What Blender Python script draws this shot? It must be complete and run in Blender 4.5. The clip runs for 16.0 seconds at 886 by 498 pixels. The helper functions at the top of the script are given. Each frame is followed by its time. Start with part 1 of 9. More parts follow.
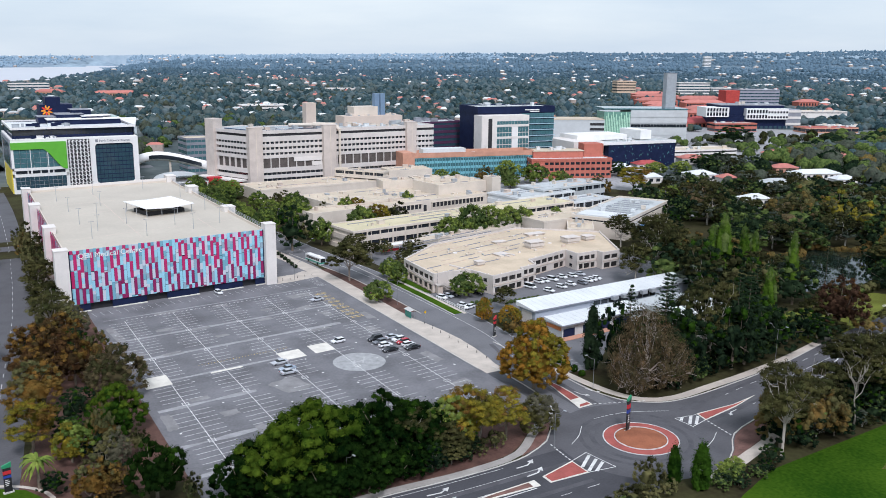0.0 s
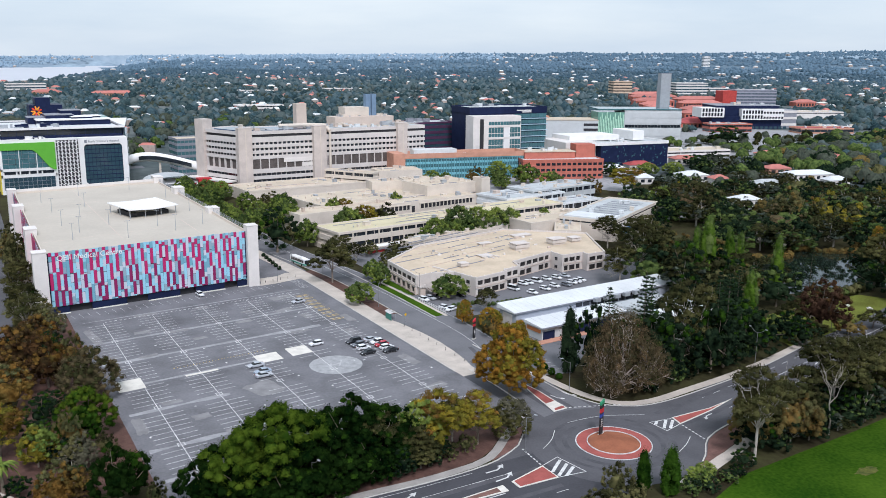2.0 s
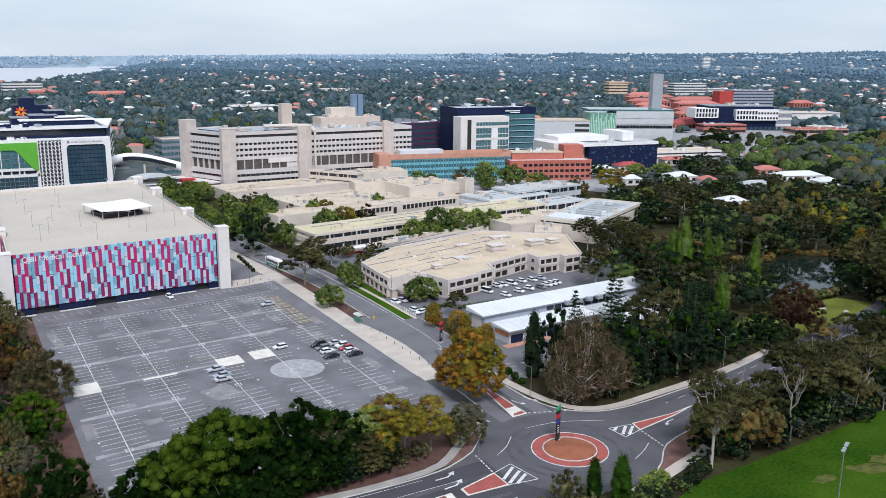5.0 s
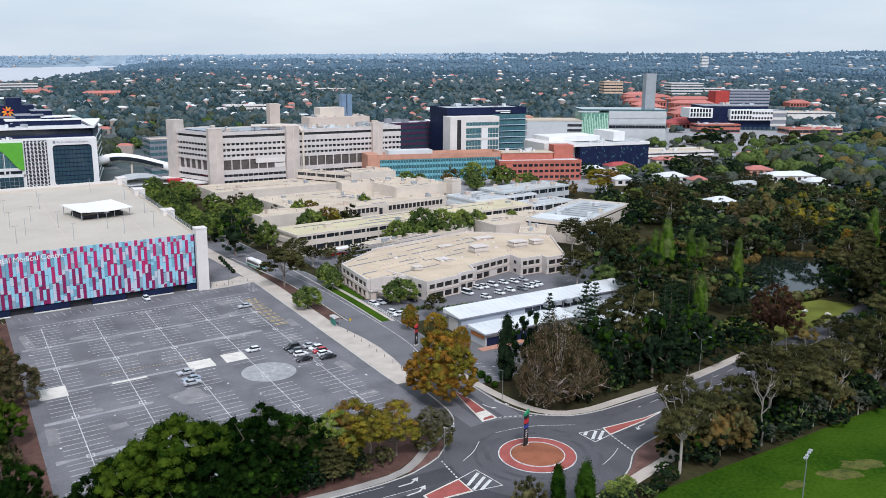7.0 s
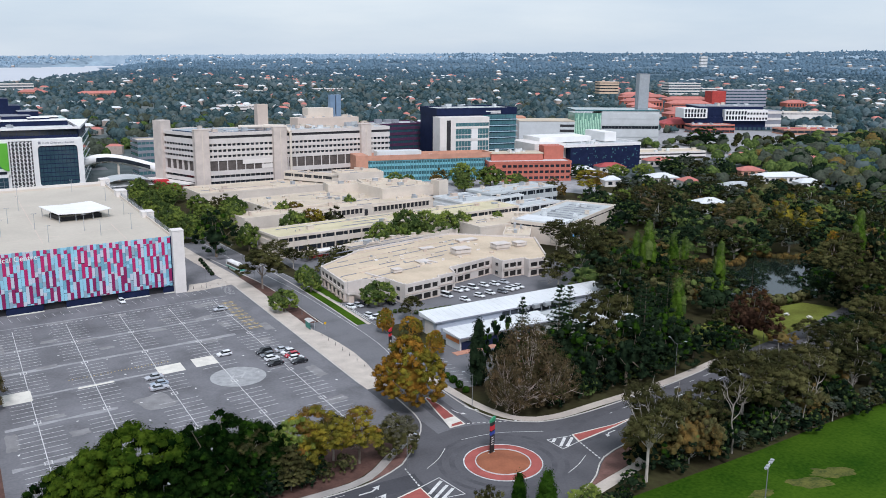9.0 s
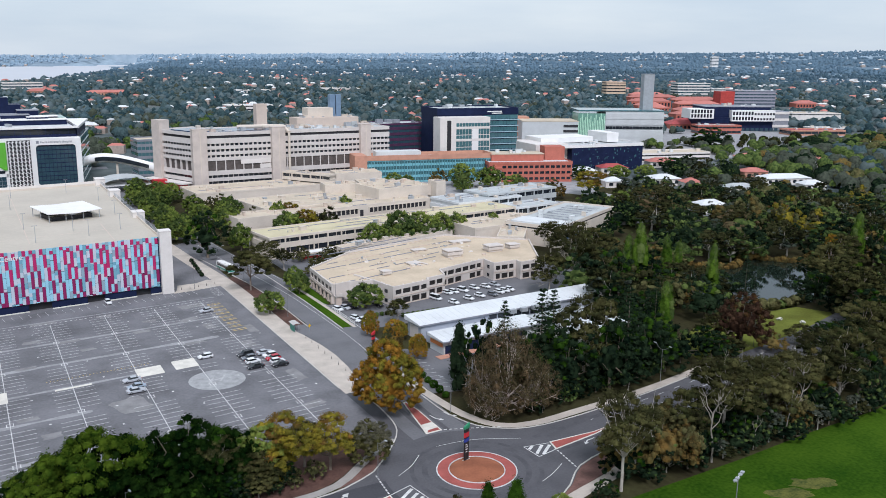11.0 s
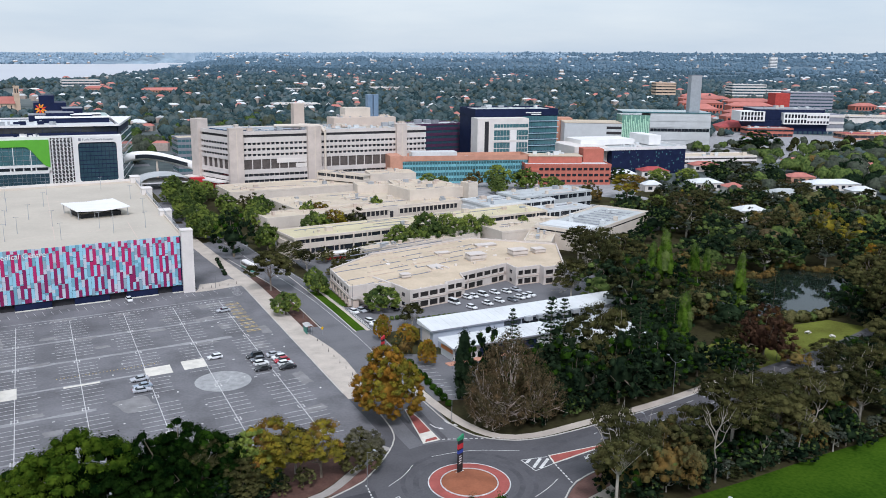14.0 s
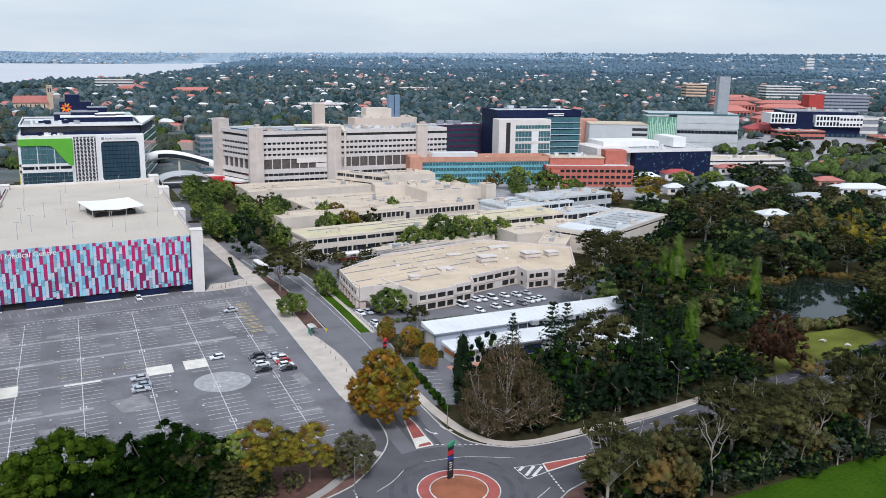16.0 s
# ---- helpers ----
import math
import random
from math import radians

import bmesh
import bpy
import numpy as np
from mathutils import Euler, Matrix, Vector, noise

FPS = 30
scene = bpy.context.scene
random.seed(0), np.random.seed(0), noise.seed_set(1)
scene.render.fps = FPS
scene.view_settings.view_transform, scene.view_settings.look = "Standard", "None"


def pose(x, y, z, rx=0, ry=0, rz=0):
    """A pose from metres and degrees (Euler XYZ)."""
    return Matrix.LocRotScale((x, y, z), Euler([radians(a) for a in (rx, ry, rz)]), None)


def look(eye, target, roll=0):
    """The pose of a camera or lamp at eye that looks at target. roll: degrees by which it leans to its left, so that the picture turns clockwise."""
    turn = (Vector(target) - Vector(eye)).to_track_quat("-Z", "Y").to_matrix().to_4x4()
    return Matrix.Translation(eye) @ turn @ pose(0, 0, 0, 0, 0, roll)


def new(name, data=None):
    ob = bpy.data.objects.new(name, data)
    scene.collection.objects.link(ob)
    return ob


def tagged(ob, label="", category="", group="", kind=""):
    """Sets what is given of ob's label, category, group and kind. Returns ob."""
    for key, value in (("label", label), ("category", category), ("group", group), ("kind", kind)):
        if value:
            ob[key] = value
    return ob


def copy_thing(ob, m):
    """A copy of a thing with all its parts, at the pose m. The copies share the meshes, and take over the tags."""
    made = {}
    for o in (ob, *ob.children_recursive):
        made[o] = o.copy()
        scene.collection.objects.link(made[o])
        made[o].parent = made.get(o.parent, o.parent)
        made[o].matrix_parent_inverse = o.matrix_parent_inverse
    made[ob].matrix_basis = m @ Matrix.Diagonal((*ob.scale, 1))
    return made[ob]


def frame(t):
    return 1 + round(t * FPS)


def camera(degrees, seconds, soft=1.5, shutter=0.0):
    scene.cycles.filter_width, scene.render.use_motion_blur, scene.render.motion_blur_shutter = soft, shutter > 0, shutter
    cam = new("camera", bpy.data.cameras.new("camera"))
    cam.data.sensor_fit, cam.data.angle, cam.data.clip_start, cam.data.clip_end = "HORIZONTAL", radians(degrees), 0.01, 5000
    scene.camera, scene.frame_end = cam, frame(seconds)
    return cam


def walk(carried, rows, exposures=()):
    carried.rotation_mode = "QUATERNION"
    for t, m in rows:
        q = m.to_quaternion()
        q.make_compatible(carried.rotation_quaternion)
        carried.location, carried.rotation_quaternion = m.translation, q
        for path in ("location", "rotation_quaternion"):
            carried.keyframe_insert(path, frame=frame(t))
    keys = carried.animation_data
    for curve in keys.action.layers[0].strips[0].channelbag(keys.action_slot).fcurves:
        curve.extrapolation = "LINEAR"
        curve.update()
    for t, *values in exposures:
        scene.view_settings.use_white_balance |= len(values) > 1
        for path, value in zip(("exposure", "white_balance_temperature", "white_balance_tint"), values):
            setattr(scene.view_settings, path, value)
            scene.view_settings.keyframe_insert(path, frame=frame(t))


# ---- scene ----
cam = camera(54.6, 16.0, 0.9)
PATH = [
    (0, (5.744, 2.583, 84.112), (6.737, 4.263, 83.673), 0.6),
    (0.5, (7.364, 2.195, 84.201), (8.357, 3.875, 83.762), 0.6),
    (1, (8.979, 1.711, 84.317), (9.971, 3.391, 83.878), 0.7),
    (1.5, (10.536, 1.102, 84.414), (11.527, 2.782, 83.975), 0.7),
    (2, (12.246, 0.513, 84.491), (13.237, 2.194, 84.052), 0.6),
    (2.5, (14.029, 0.077, 84.51), (15.019, 1.758, 84.071), 0.6),
    (3, (15.823, -0.504, 84.476), (16.812, 1.178, 84.037), 0.6),
    (3.5, (17.885, -0.902, 84.388), (18.871, 0.781, 83.949), 0.6),
    (4, (19.862, -1.386, 84.38), (20.847, 0.299, 83.942), 0.6),
    (6.5, (28.997, -3.344, 84.585), (29.982, -1.66, 84.147), 0.6),
    (7, (31.178, -3.79, 84.644), (32.162, -2.105, 84.205), 0.6),
    (7.5, (33.344, -4.102, 84.651), (34.328, -2.417, 84.213), 0.6),
    (8, (35.411, -4.45, 84.733), (36.394, -2.764, 84.295), 0.6),
    (8.5, (37.401, -4.75, 84.825), (38.384, -3.065, 84.386), 0.6),
    (9, (39.603, -4.988, 84.889), (40.585, -3.302, 84.45), 0.6),
    (11.5, (50.26, -6.471, 85.338), (51.204, -4.763, 84.897), 0.7),
    (12, (52.367, -6.808, 85.56), (53.291, -5.091, 85.119), 0.7),
    (12.5, (54.36, -7.214, 85.699), (55.266, -5.486, 85.257), 0.7),
    (13, (56.463, -7.548, 85.888), (57.348, -5.811, 85.445), 0.8),
    (13.5, (58.404, -7.788, 85.991), (59.272, -6.042, 85.547), 0.8),
    (14, (60.426, -8.076, 86.113), (61.276, -6.321, 85.669), 0.9),
    (14.5, (62.488, -8.338, 86.239), (63.324, -6.577, 85.795), 0.9),
    (15, (64.607, -8.677, 86.247), (65.425, -6.907, 85.802), 0.9),
    (15.5, (66.74, -8.929, 86.241), (67.54, -7.151, 85.796), 0.9),
    (16, (68.999, -9.171, 86.238), (69.781, -7.385, 85.794), 1.0),
]
walk(cam, [(t, look(eye, target, roll)) for t, eye, target, roll in PATH], exposures=((0, 0.20), (4, 0.18), (8, 0.10), (12, 0.07), (16, 0.11)))

# ---- light: an overcast sky with a weak wide sun ----
world = bpy.data.worlds.new("overcast_sky")
scene.world = world
world.use_nodes = True
wn, wl = world.node_tree.nodes, world.node_tree.links
bg = wn["Background"]
SUN_EL, SUN_ROT = radians(50), radians(200)
sky = wn.new("ShaderNodeTexSky")
sky.sky_type, sky.sun_disc, sky.sun_elevation, sky.sun_rotation = "NISHITA", False, SUN_EL, SUN_ROT
coord = wn.new("ShaderNodeTexCoord")
stretch = wn.new("ShaderNodeMapping")
stretch.inputs["Scale"].default_value = (1.2, 1.2, 7.0)
clouds = wn.new("ShaderNodeTexNoise")
clouds.inputs["Scale"].default_value, clouds.inputs["Detail"].default_value, clouds.inputs["Roughness"].default_value = 1.6, 7, 0.55
wl.new(coord.outputs["Generated"], stretch.inputs["Vector"])
wl.new(stretch.outputs["Vector"], clouds.inputs["Vector"])
ramp = wn.new("ShaderNodeValToRGB")
ramp.color_ramp.elements[0].position, ramp.color_ramp.elements[0].color = 0.35, (5.3, 6.35, 7.75, 1)
ramp.color_ramp.elements[1].position, ramp.color_ramp.elements[1].color = 0.68, (7.2, 7.9, 8.75, 1)
wl.new(clouds.outputs["Fac"], ramp.inputs["Fac"])
veil = wn.new("ShaderNodeMix")
veil.data_type = "RGBA"
veil.inputs["Factor"].default_value = 0.86
wl.new(sky.outputs["Color"], veil.inputs["A"])
wl.new(ramp.outputs["Color"], veil.inputs["B"])
wl.new(veil.outputs["Result"], bg.inputs["Color"])
bg.inputs["Strength"].default_value = 0.105
sun = new("sun", bpy.data.lights.new("sun", "SUN"))
sun.data.energy, sun.data.angle, sun.data.color = 2.5, radians(16), (0.975, 0.965, 1.07)
sun.matrix_basis = look((0, 0, 300), (0 - math.sin(SUN_ROT) * 300, 0 - math.cos(SUN_ROT) * 300, 300 - 300 * math.tan(SUN_EL)))

# ---- materials ----
def M(name, col, rough=0.8, var=0.18, scale=0.35, fine=6.0, bump=0.0, metal=0.0, spec=0.3, rnd=0.0, isl=0.0, tint=None, stain=0.0):
    """A procedural surface: two scales of noise round a base colour, with optional stains, bump and variation by object or island."""
    m = bpy.data.materials.new(name)
    m.use_nodes = True
    nt = m.node_tree
    N, Lk = nt.nodes, nt.links
    b = N["Principled BSDF"]
    b.inputs["Roughness"].default_value = rough
    b.inputs["Metallic"].default_value = metal
    b.inputs["Specular IOR Level"].default_value = spec
    geo = N.new("ShaderNodeNewGeometry")
    n1 = N.new("ShaderNodeTexNoise")
    n1.inputs["Scale"].default_value = scale
    n1.inputs["Detail"].default_value = 5
    n2 = N.new("ShaderNodeTexNoise")
    n2.inputs["Scale"].default_value = fine
    n2.inputs["Detail"].default_value = 3
    Lk.new(geo.outputs["Position"], n1.inputs["Vector"])
    Lk.new(geo.outputs["Position"], n2.inputs["Vector"])
    add = N.new("ShaderNodeMath"); add.operation = "MULTIPLY_ADD"
    Lk.new(n2.outputs["Fac"], add.inputs[0]); add.inputs[1].default_value = 0.45
    Lk.new(n1.outputs["Fac"], add.inputs[2])
    last = add.outputs[0]
    if rnd:
        oi = N.new("ShaderNodeObjectInfo")
        a2 = N.new("ShaderNodeMath"); a2.operation = "MULTIPLY_ADD"
        Lk.new(oi.outputs["Random"], a2.inputs[0]); a2.inputs[1].default_value = rnd
        Lk.new(last, a2.inputs[2]); last = a2.outputs[0]
    if isl:
        a3 = N.new("ShaderNodeMath"); a3.operation = "MULTIPLY_ADD"
        Lk.new(geo.outputs["Random Per Island"], a3.inputs[0]); a3.inputs[1].default_value = isl
        Lk.new(last, a3.inputs[2]); last = a3.outputs[0]
    mid = 0.5 + 0.225 + 0.5 * (rnd + isl)
    half = 0.22 + 0.5 * (rnd + isl)
    mr = N.new("ShaderNodeMapRange")
    Lk.new(last, mr.inputs["Value"])
    mr.inputs["From Min"].default_value, mr.inputs["From Max"].default_value = mid - half, mid + half
    mix = N.new("ShaderNodeMix"); mix.data_type = "RGBA"
    lo = tuple(c * (1 - var) for c in col)
    hi = tuple(min(1, c * (1 + var)) for c in (tint or col))
    mix.inputs["A"].default_value = (*lo, 1)
    mix.inputs["B"].default_value = (*hi, 1)
    Lk.new(mr.outputs["Result"], mix.inputs["Factor"])
    out = mix.outputs["Result"]
    if stain:
        n3 = N.new("ShaderNodeTexNoise"); n3.inputs["Scale"].default_value = 0.12; n3.inputs["Detail"].default_value = 8
        n3.inputs["Roughness"].default_value = 0.7
        Lk.new(geo.outputs["Position"], n3.inputs["Vector"])
        r3 = N.new("ShaderNodeMapRange"); r3.inputs["From Min"].default_value = 0.52; r3.inputs["From Max"].default_value = 0.72
        r3.inputs["To Max"].default_value = stain
        Lk.new(n3.outputs["Fac"], r3.inputs["Value"])
        m3 = N.new("ShaderNodeMix"); m3.data_type = "RGBA"
        Lk.new(r3.outputs["Result"], m3.inputs["Factor"]); Lk.new(out, m3.inputs["A"])
        m3.inputs["B"].default_value = (*(c * 0.45 for c in col), 1)
        out = m3.outputs["Result"]
    Lk.new(out, b.inputs["Base Color"])
    if bump:
        bp = N.new("ShaderNodeBump"); bp.inputs["Strength"].default_value = bump; bp.inputs["Distance"].default_value = 0.05
        Lk.new(n2.outputs["Fac"], bp.inputs["Height"]); Lk.new(bp.outputs["Normal"], b.inputs["Normal"])
    return m


def leafM(name, lo, hi, third=None, share=0.6, isl=0.06):
    """Leaves: from dark to light by spray, branch and tree, with patches of a third colour where the crown turns."""
    m = bpy.data.materials.new(name)
    m.use_nodes = True
    N, Lk = m.node_tree.nodes, m.node_tree.links
    b = N["Principled BSDF"]
    b.inputs["Roughness"].default_value, b.inputs["Specular IOR Level"].default_value = 0.7, 0.0
    geo, oi = N.new("ShaderNodeNewGeometry"), N.new("ShaderNodeObjectInfo")
    def noise_at(scale, detail):
        n = N.new("ShaderNodeTexNoise")
        n.inputs["Scale"].default_value, n.inputs["Detail"].default_value = scale, detail
        Lk.new(geo.outputs["Position"], n.inputs["Vector"])
        return n.outputs["Fac"]
    def madd(x, k, y):
        n = N.new("ShaderNodeMath"); n.operation = "MULTIPLY_ADD"
        Lk.new(x, n.inputs[0]); n.inputs[1].default_value = k
        if y is None:
            n.inputs[2].default_value = 0.0
        else:
            Lk.new(y, n.inputs[2])
        return n.outputs[0]
    f = madd(noise_at(0.55, 3), 1.0, madd(geo.outputs["Random Per Island"], isl, madd(oi.outputs["Random"], 0.2, None)))
    def ramp(v, a, c, top=1.0):
        n = N.new("ShaderNodeMapRange")
        n.inputs["From Min"].default_value, n.inputs["From Max"].default_value, n.inputs["To Max"].default_value = a, c, top
        Lk.new(v, n.inputs["Value"])
        return n.outputs["Result"]
    def blend(fac, x, y):
        n = N.new("ShaderNodeMix"); n.data_type = "RGBA"
        Lk.new(fac, n.inputs["Factor"])
        for key, c in (("A", x), ("B", y)):
            if isinstance(c, tuple):
                n.inputs[key].default_value = (*c, 1)
            else:
                Lk.new(c, n.inputs[key])
        return n.outputs["Result"]
    out = blend(ramp(f, 0.46 + 0.3 * max(0.0, isl - 0.06), 0.86 + 0.7 * max(0.0, isl - 0.06)), lo, hi)
    if third:
        out = blend(ramp(madd(oi.outputs["Random"], 0.16, noise_at(0.3, 4) if isl < 0.1 else madd(geo.outputs["Random Per Island"], 0.75, None)), 0.47, 0.68, share), out, third)
    Lk.new(out, b.inputs["Base Color"])
    return m


ASPHALT = M("asphalt", (0.156, 0.155, 0.164), 0.9, 0.26, 0.09, 1.5, stain=0.45, bump=0.2)
ASPHALT_ROAD = M("asphalt_road", (0.096, 0.095, 0.102), 0.9, 0.22, 0.12, 2.0, stain=0.4, bump=0.2)
ASPHALT_AVENUE = M("worn_grey_asphalt", (0.150, 0.150, 0.158), 0.9, 0.2, 0.12, 2.0, stain=0.35, bump=0.2)
ASPHALT_DARK = M("dark_asphalt", (0.060, 0.060, 0.067), 0.88, 0.2, 0.12, 2.0, stain=0.35, bump=0.2)
PATH_GREY = M("grey_path_concrete", (0.33, 0.31, 0.285), 0.88, 0.15, 0.3, 2.5, stain=0.35)
ASPHALT_WORN = M("worn_asphalt_patch", (0.225, 0.222, 0.222), 0.92, 0.2, 0.3, 3.0, stain=0.4)
ASPHALT_PATCH = M("asphalt_patch", (0.30, 0.30, 0.305), 0.92, 0.2, 0.3, 3.0, stain=0.3)
PAINT = M("road_paint", (0.62, 0.62, 0.6), 0.75, 0.2, 0.6, 4.0, stain=0.5)
PAINT_OLD = M("worn_road_paint", (0.56, 0.56, 0.55), 0.8, 0.3, 0.8, 3.0, stain=0.6)
YELLOW_OLD = M("worn_yellow_paint", (0.58, 0.42, 0.13), 0.8, 0.3, 0.8, 3.0, stain=0.5)
PALE_SLAB = M("pale_concrete_slab", (0.66, 0.63, 0.56), 0.85, 0.12, 0.4, 3.0, stain=0.25)
PATH = M("path_concrete", (0.49, 0.435, 0.375), 0.88, 0.15, 0.2, 2.5, stain=0.3)
KERB = M("kerb_concrete", (0.5, 0.48, 0.44), 0.85, 0.15, 0.5, 3.0)
RED_PAVE = M("red_paving", (0.34, 0.09, 0.075), 0.85, 0.18, 0.3, 3.0, stain=0.3)
RED_DIRT = M("red_gravel", (0.29, 0.105, 0.055), 0.95, 0.2, 0.25, 2.5, stain=0.3)
RED_MULCH = M("red_brown_mulch", (0.17, 0.092, 0.075), 0.95, 0.3, 0.3, 2.0, stain=0.3)
MULCH = M("mulch", (0.10, 0.052, 0.04), 0.95, 0.35, 0.3, 2.0, bump=0.4)
GROUND = M("ground_earth", (0.040, 0.031, 0.019), 0.95, 0.4, 0.06, 0.8, tint=(0.042, 0.042, 0.018), bump=0.3, spec=0.05)
# Suburb and far ground: the bluish colours have distance haze put into them.
SUBURB = M("hazed_suburb_ground", (0.06, 0.088, 0.092), 0.95, 0.35, 0.01, 0.08, tint=(0.11, 0.125, 0.12))
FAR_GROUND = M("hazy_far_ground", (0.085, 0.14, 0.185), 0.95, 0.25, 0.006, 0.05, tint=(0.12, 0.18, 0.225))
GRASS = M("sports_grass", (0.017, 0.058, 0.004), 0.95, 0.2, 0.035, 1.2, tint=(0.052, 0.100, 0.008), spec=0.03)
DRY_GRASS = M("dry_lawn", (0.10, 0.105, 0.022), 0.95, 0.25, 0.08, 1.5, tint=(0.13, 0.15, 0.03), spec=0.05)
CONCRETE = M("precast_concrete", (0.56, 0.465, 0.395), 0.85, 0.08, 0.15, 2.0, stain=0.12)
CONCRETE_L = M("light_concrete", (0.62, 0.55, 0.47), 0.85, 0.08, 0.15, 2.0, stain=0.15)
ROOF_BEIGE = M("beige_roof_membrane", (0.55, 0.45, 0.33), 0.9, 0.12, 0.08, 1.5, stain=0.3)
ROOF_BEIGE2 = M("pale_roof_membrane", (0.54, 0.46, 0.355), 0.9, 0.12, 0.08, 1.5, stain=0.25)
ROOF_YEL = M("yellowish_roof_membrane", (0.56, 0.50, 0.33), 0.9, 0.12, 0.08, 1.5, stain=0.3)
ROOF_GREY = M("grey_sheet_roof", (0.45, 0.475, 0.475), 0.6, 0.12, 0.1, 1.0, stain=0.25)
ROOF_WHITE = M("white_sheet_roof", (0.64, 0.66, 0.66), 0.5, 0.08, 0.1, 1.0, stain=0.2)
DECK = M("car_park_deck", (0.49, 0.445, 0.375), 0.9, 0.08, 0.06, 1.0, stain=0.18)
WHITE = M("white_paint", (0.78, 0.77, 0.75), 0.6, 0.05, 0.2, 2.0, stain=0.06)
WHITE_WARM = M("warm_white_render", (0.70, 0.66, 0.62), 0.8, 0.06, 0.2, 2.0, stain=0.15)
DARK_BLUE = M("dark_blue_cladding", (0.014, 0.021, 0.055), 0.45, 0.2, 0.3, 2.0, spec=0.06)
# Near-black for openings, standing in for their inner shade, and for black backings.
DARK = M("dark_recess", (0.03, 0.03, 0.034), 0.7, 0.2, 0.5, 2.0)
BLACK = M("black_metal", (0.02, 0.02, 0.022), 0.5, 0.2, 1.0, 4.0)
GREEN_PANEL = M("green_cladding", (0.12, 0.42, 0.045), 0.5, 0.06, 0.3, 2.0)
YELLOW_PANEL = M("yellow_cladding", (0.65, 0.52, 0.06), 0.5, 0.1, 0.3, 2.0)
BRICK = M("orange_brick", (0.46, 0.145, 0.105), 0.85, 0.12, 0.3, 3.0, stain=0.15)
BRICK_PALE = M("salmon_brick", (0.52, 0.27, 0.19), 0.85, 0.12, 0.3, 3.0, stain=0.15)
TILE_RED = M("terracotta_roof", (0.46, 0.17, 0.14), 0.8, 0.25, 0.2, 2.0, rnd=0.5, stain=0.2)
TILE_MAROON = M("red_sheet_roof", (0.36, 0.07, 0.07), 0.7, 0.2, 0.2, 2.0)
TEAL_PANEL = M("teal_sunscreen", (0.20, 0.47, 0.53), 0.5, 0.12, 0.3, 2.0)
GREY_STEEL = M("galvanised_steel", (0.4, 0.42, 0.44), 0.5, 0.1, 0.5, 3.0, metal=0.3)
POLE_GREY = M("weathered_pole_steel", (0.20, 0.205, 0.21), 0.55, 0.1, 0.5, 3.0, metal=0.2)
GREY_CLAD = M("grey_cladding", (0.25, 0.26, 0.29), 0.6, 0.1, 0.3, 2.0)
PURPLE = M("purple_cladding", (0.075, 0.03, 0.07), 0.6, 0.15, 0.3, 2.0)
BARK = M("grey_bark", (0.16, 0.13, 0.10), 0.9, 0.3, 0.8, 5.0, bump=0.4)
BARK_MID = M("weathered_bark", (0.22, 0.18, 0.15), 0.9, 0.3, 0.8, 5.0)
BARK_TWIG = M("grey_twig_bark", (0.38, 0.32, 0.28), 0.9, 0.3, 0.8, 5.0)
BARK_WHITE = M("white_eucalypt_bark", (0.27, 0.24, 0.21), 0.85, 0.25, 0.6, 4.0)
BARK_PALE = M("pale_eucalypt_bark", (0.42, 0.38, 0.33), 0.85, 0.25, 0.6, 4.0)
TYRE = M("tyre_rubber", (0.02, 0.02, 0.02), 0.9, 0.1)
RIM = M("alloy_rim", (0.4, 0.4, 0.42), 0.35, 0.05, metal=0.8)
CAR_GLASS = M("car_glass", (0.015, 0.018, 0.02), 0.08, 0.05, spec=0.6)
LAMP_RED = M("red_lamp_lens", (0.3, 0.02, 0.02), 0.3)
LAMP_CLEAR = M("clear_lamp_lens", (0.6, 0.6, 0.6), 0.2)
SIGN_RED = M("red_sign_face", (0.5, 0.03, 0.04), 0.5, 0.05)
SIGN_GREEN = M("green_sign_face", (0.03, 0.25, 0.12), 0.5, 0.05)
SIGN_BLUE = M("blue_sign_face", (0.03, 0.06, 0.3), 0.5, 0.05)


def glassM(name, col, rough=0.06, var=0.3, scale=0.25):
    m = M(name, col, rough, var, scale, 1.5, spec=0.7, isl=0.5)
    return m


GLASS_DARK = glassM("dark_window_glass", (0.02, 0.026, 0.034))
GLASS_BLUE = glassM("blue_window_glass", (0.035, 0.075, 0.10))
GLASS_TEAL = glassM("teal_window_glass", (0.07, 0.17, 0.19))
GLASS_GREEN = glassM("green_window_glass", (0.17, 0.34, 0.27))
SOLAR = glassM("solar_panel_glass", (0.03, 0.06, 0.12))
PANELS = {
    "light blue": M("light_blue_panel", (0.30, 0.58, 0.70), 0.5, 0.06, 0.2, 2.0, rnd=0.4),
    "mid blue": M("mid_blue_panel", (0.17, 0.38, 0.48), 0.5, 0.06, 0.2, 2.0, rnd=0.4),
    "grey blue": M("grey_blue_panel", (0.27, 0.38, 0.46), 0.5, 0.06, 0.2, 2.0, rnd=0.4),
    "pale": M("pale_lilac_panel", (0.52, 0.57, 0.64), 0.5, 0.06, 0.2, 2.0, rnd=0.4),
    "magenta": M("crimson_panel", (0.46, 0.022, 0.125), 0.5, 0.06, 0.2, 2.0, rnd=0.3),
    "dark magenta": M("dark_crimson_panel", (0.25, 0.016, 0.095), 0.5, 0.06, 0.2, 2.0, rnd=0.3),
}
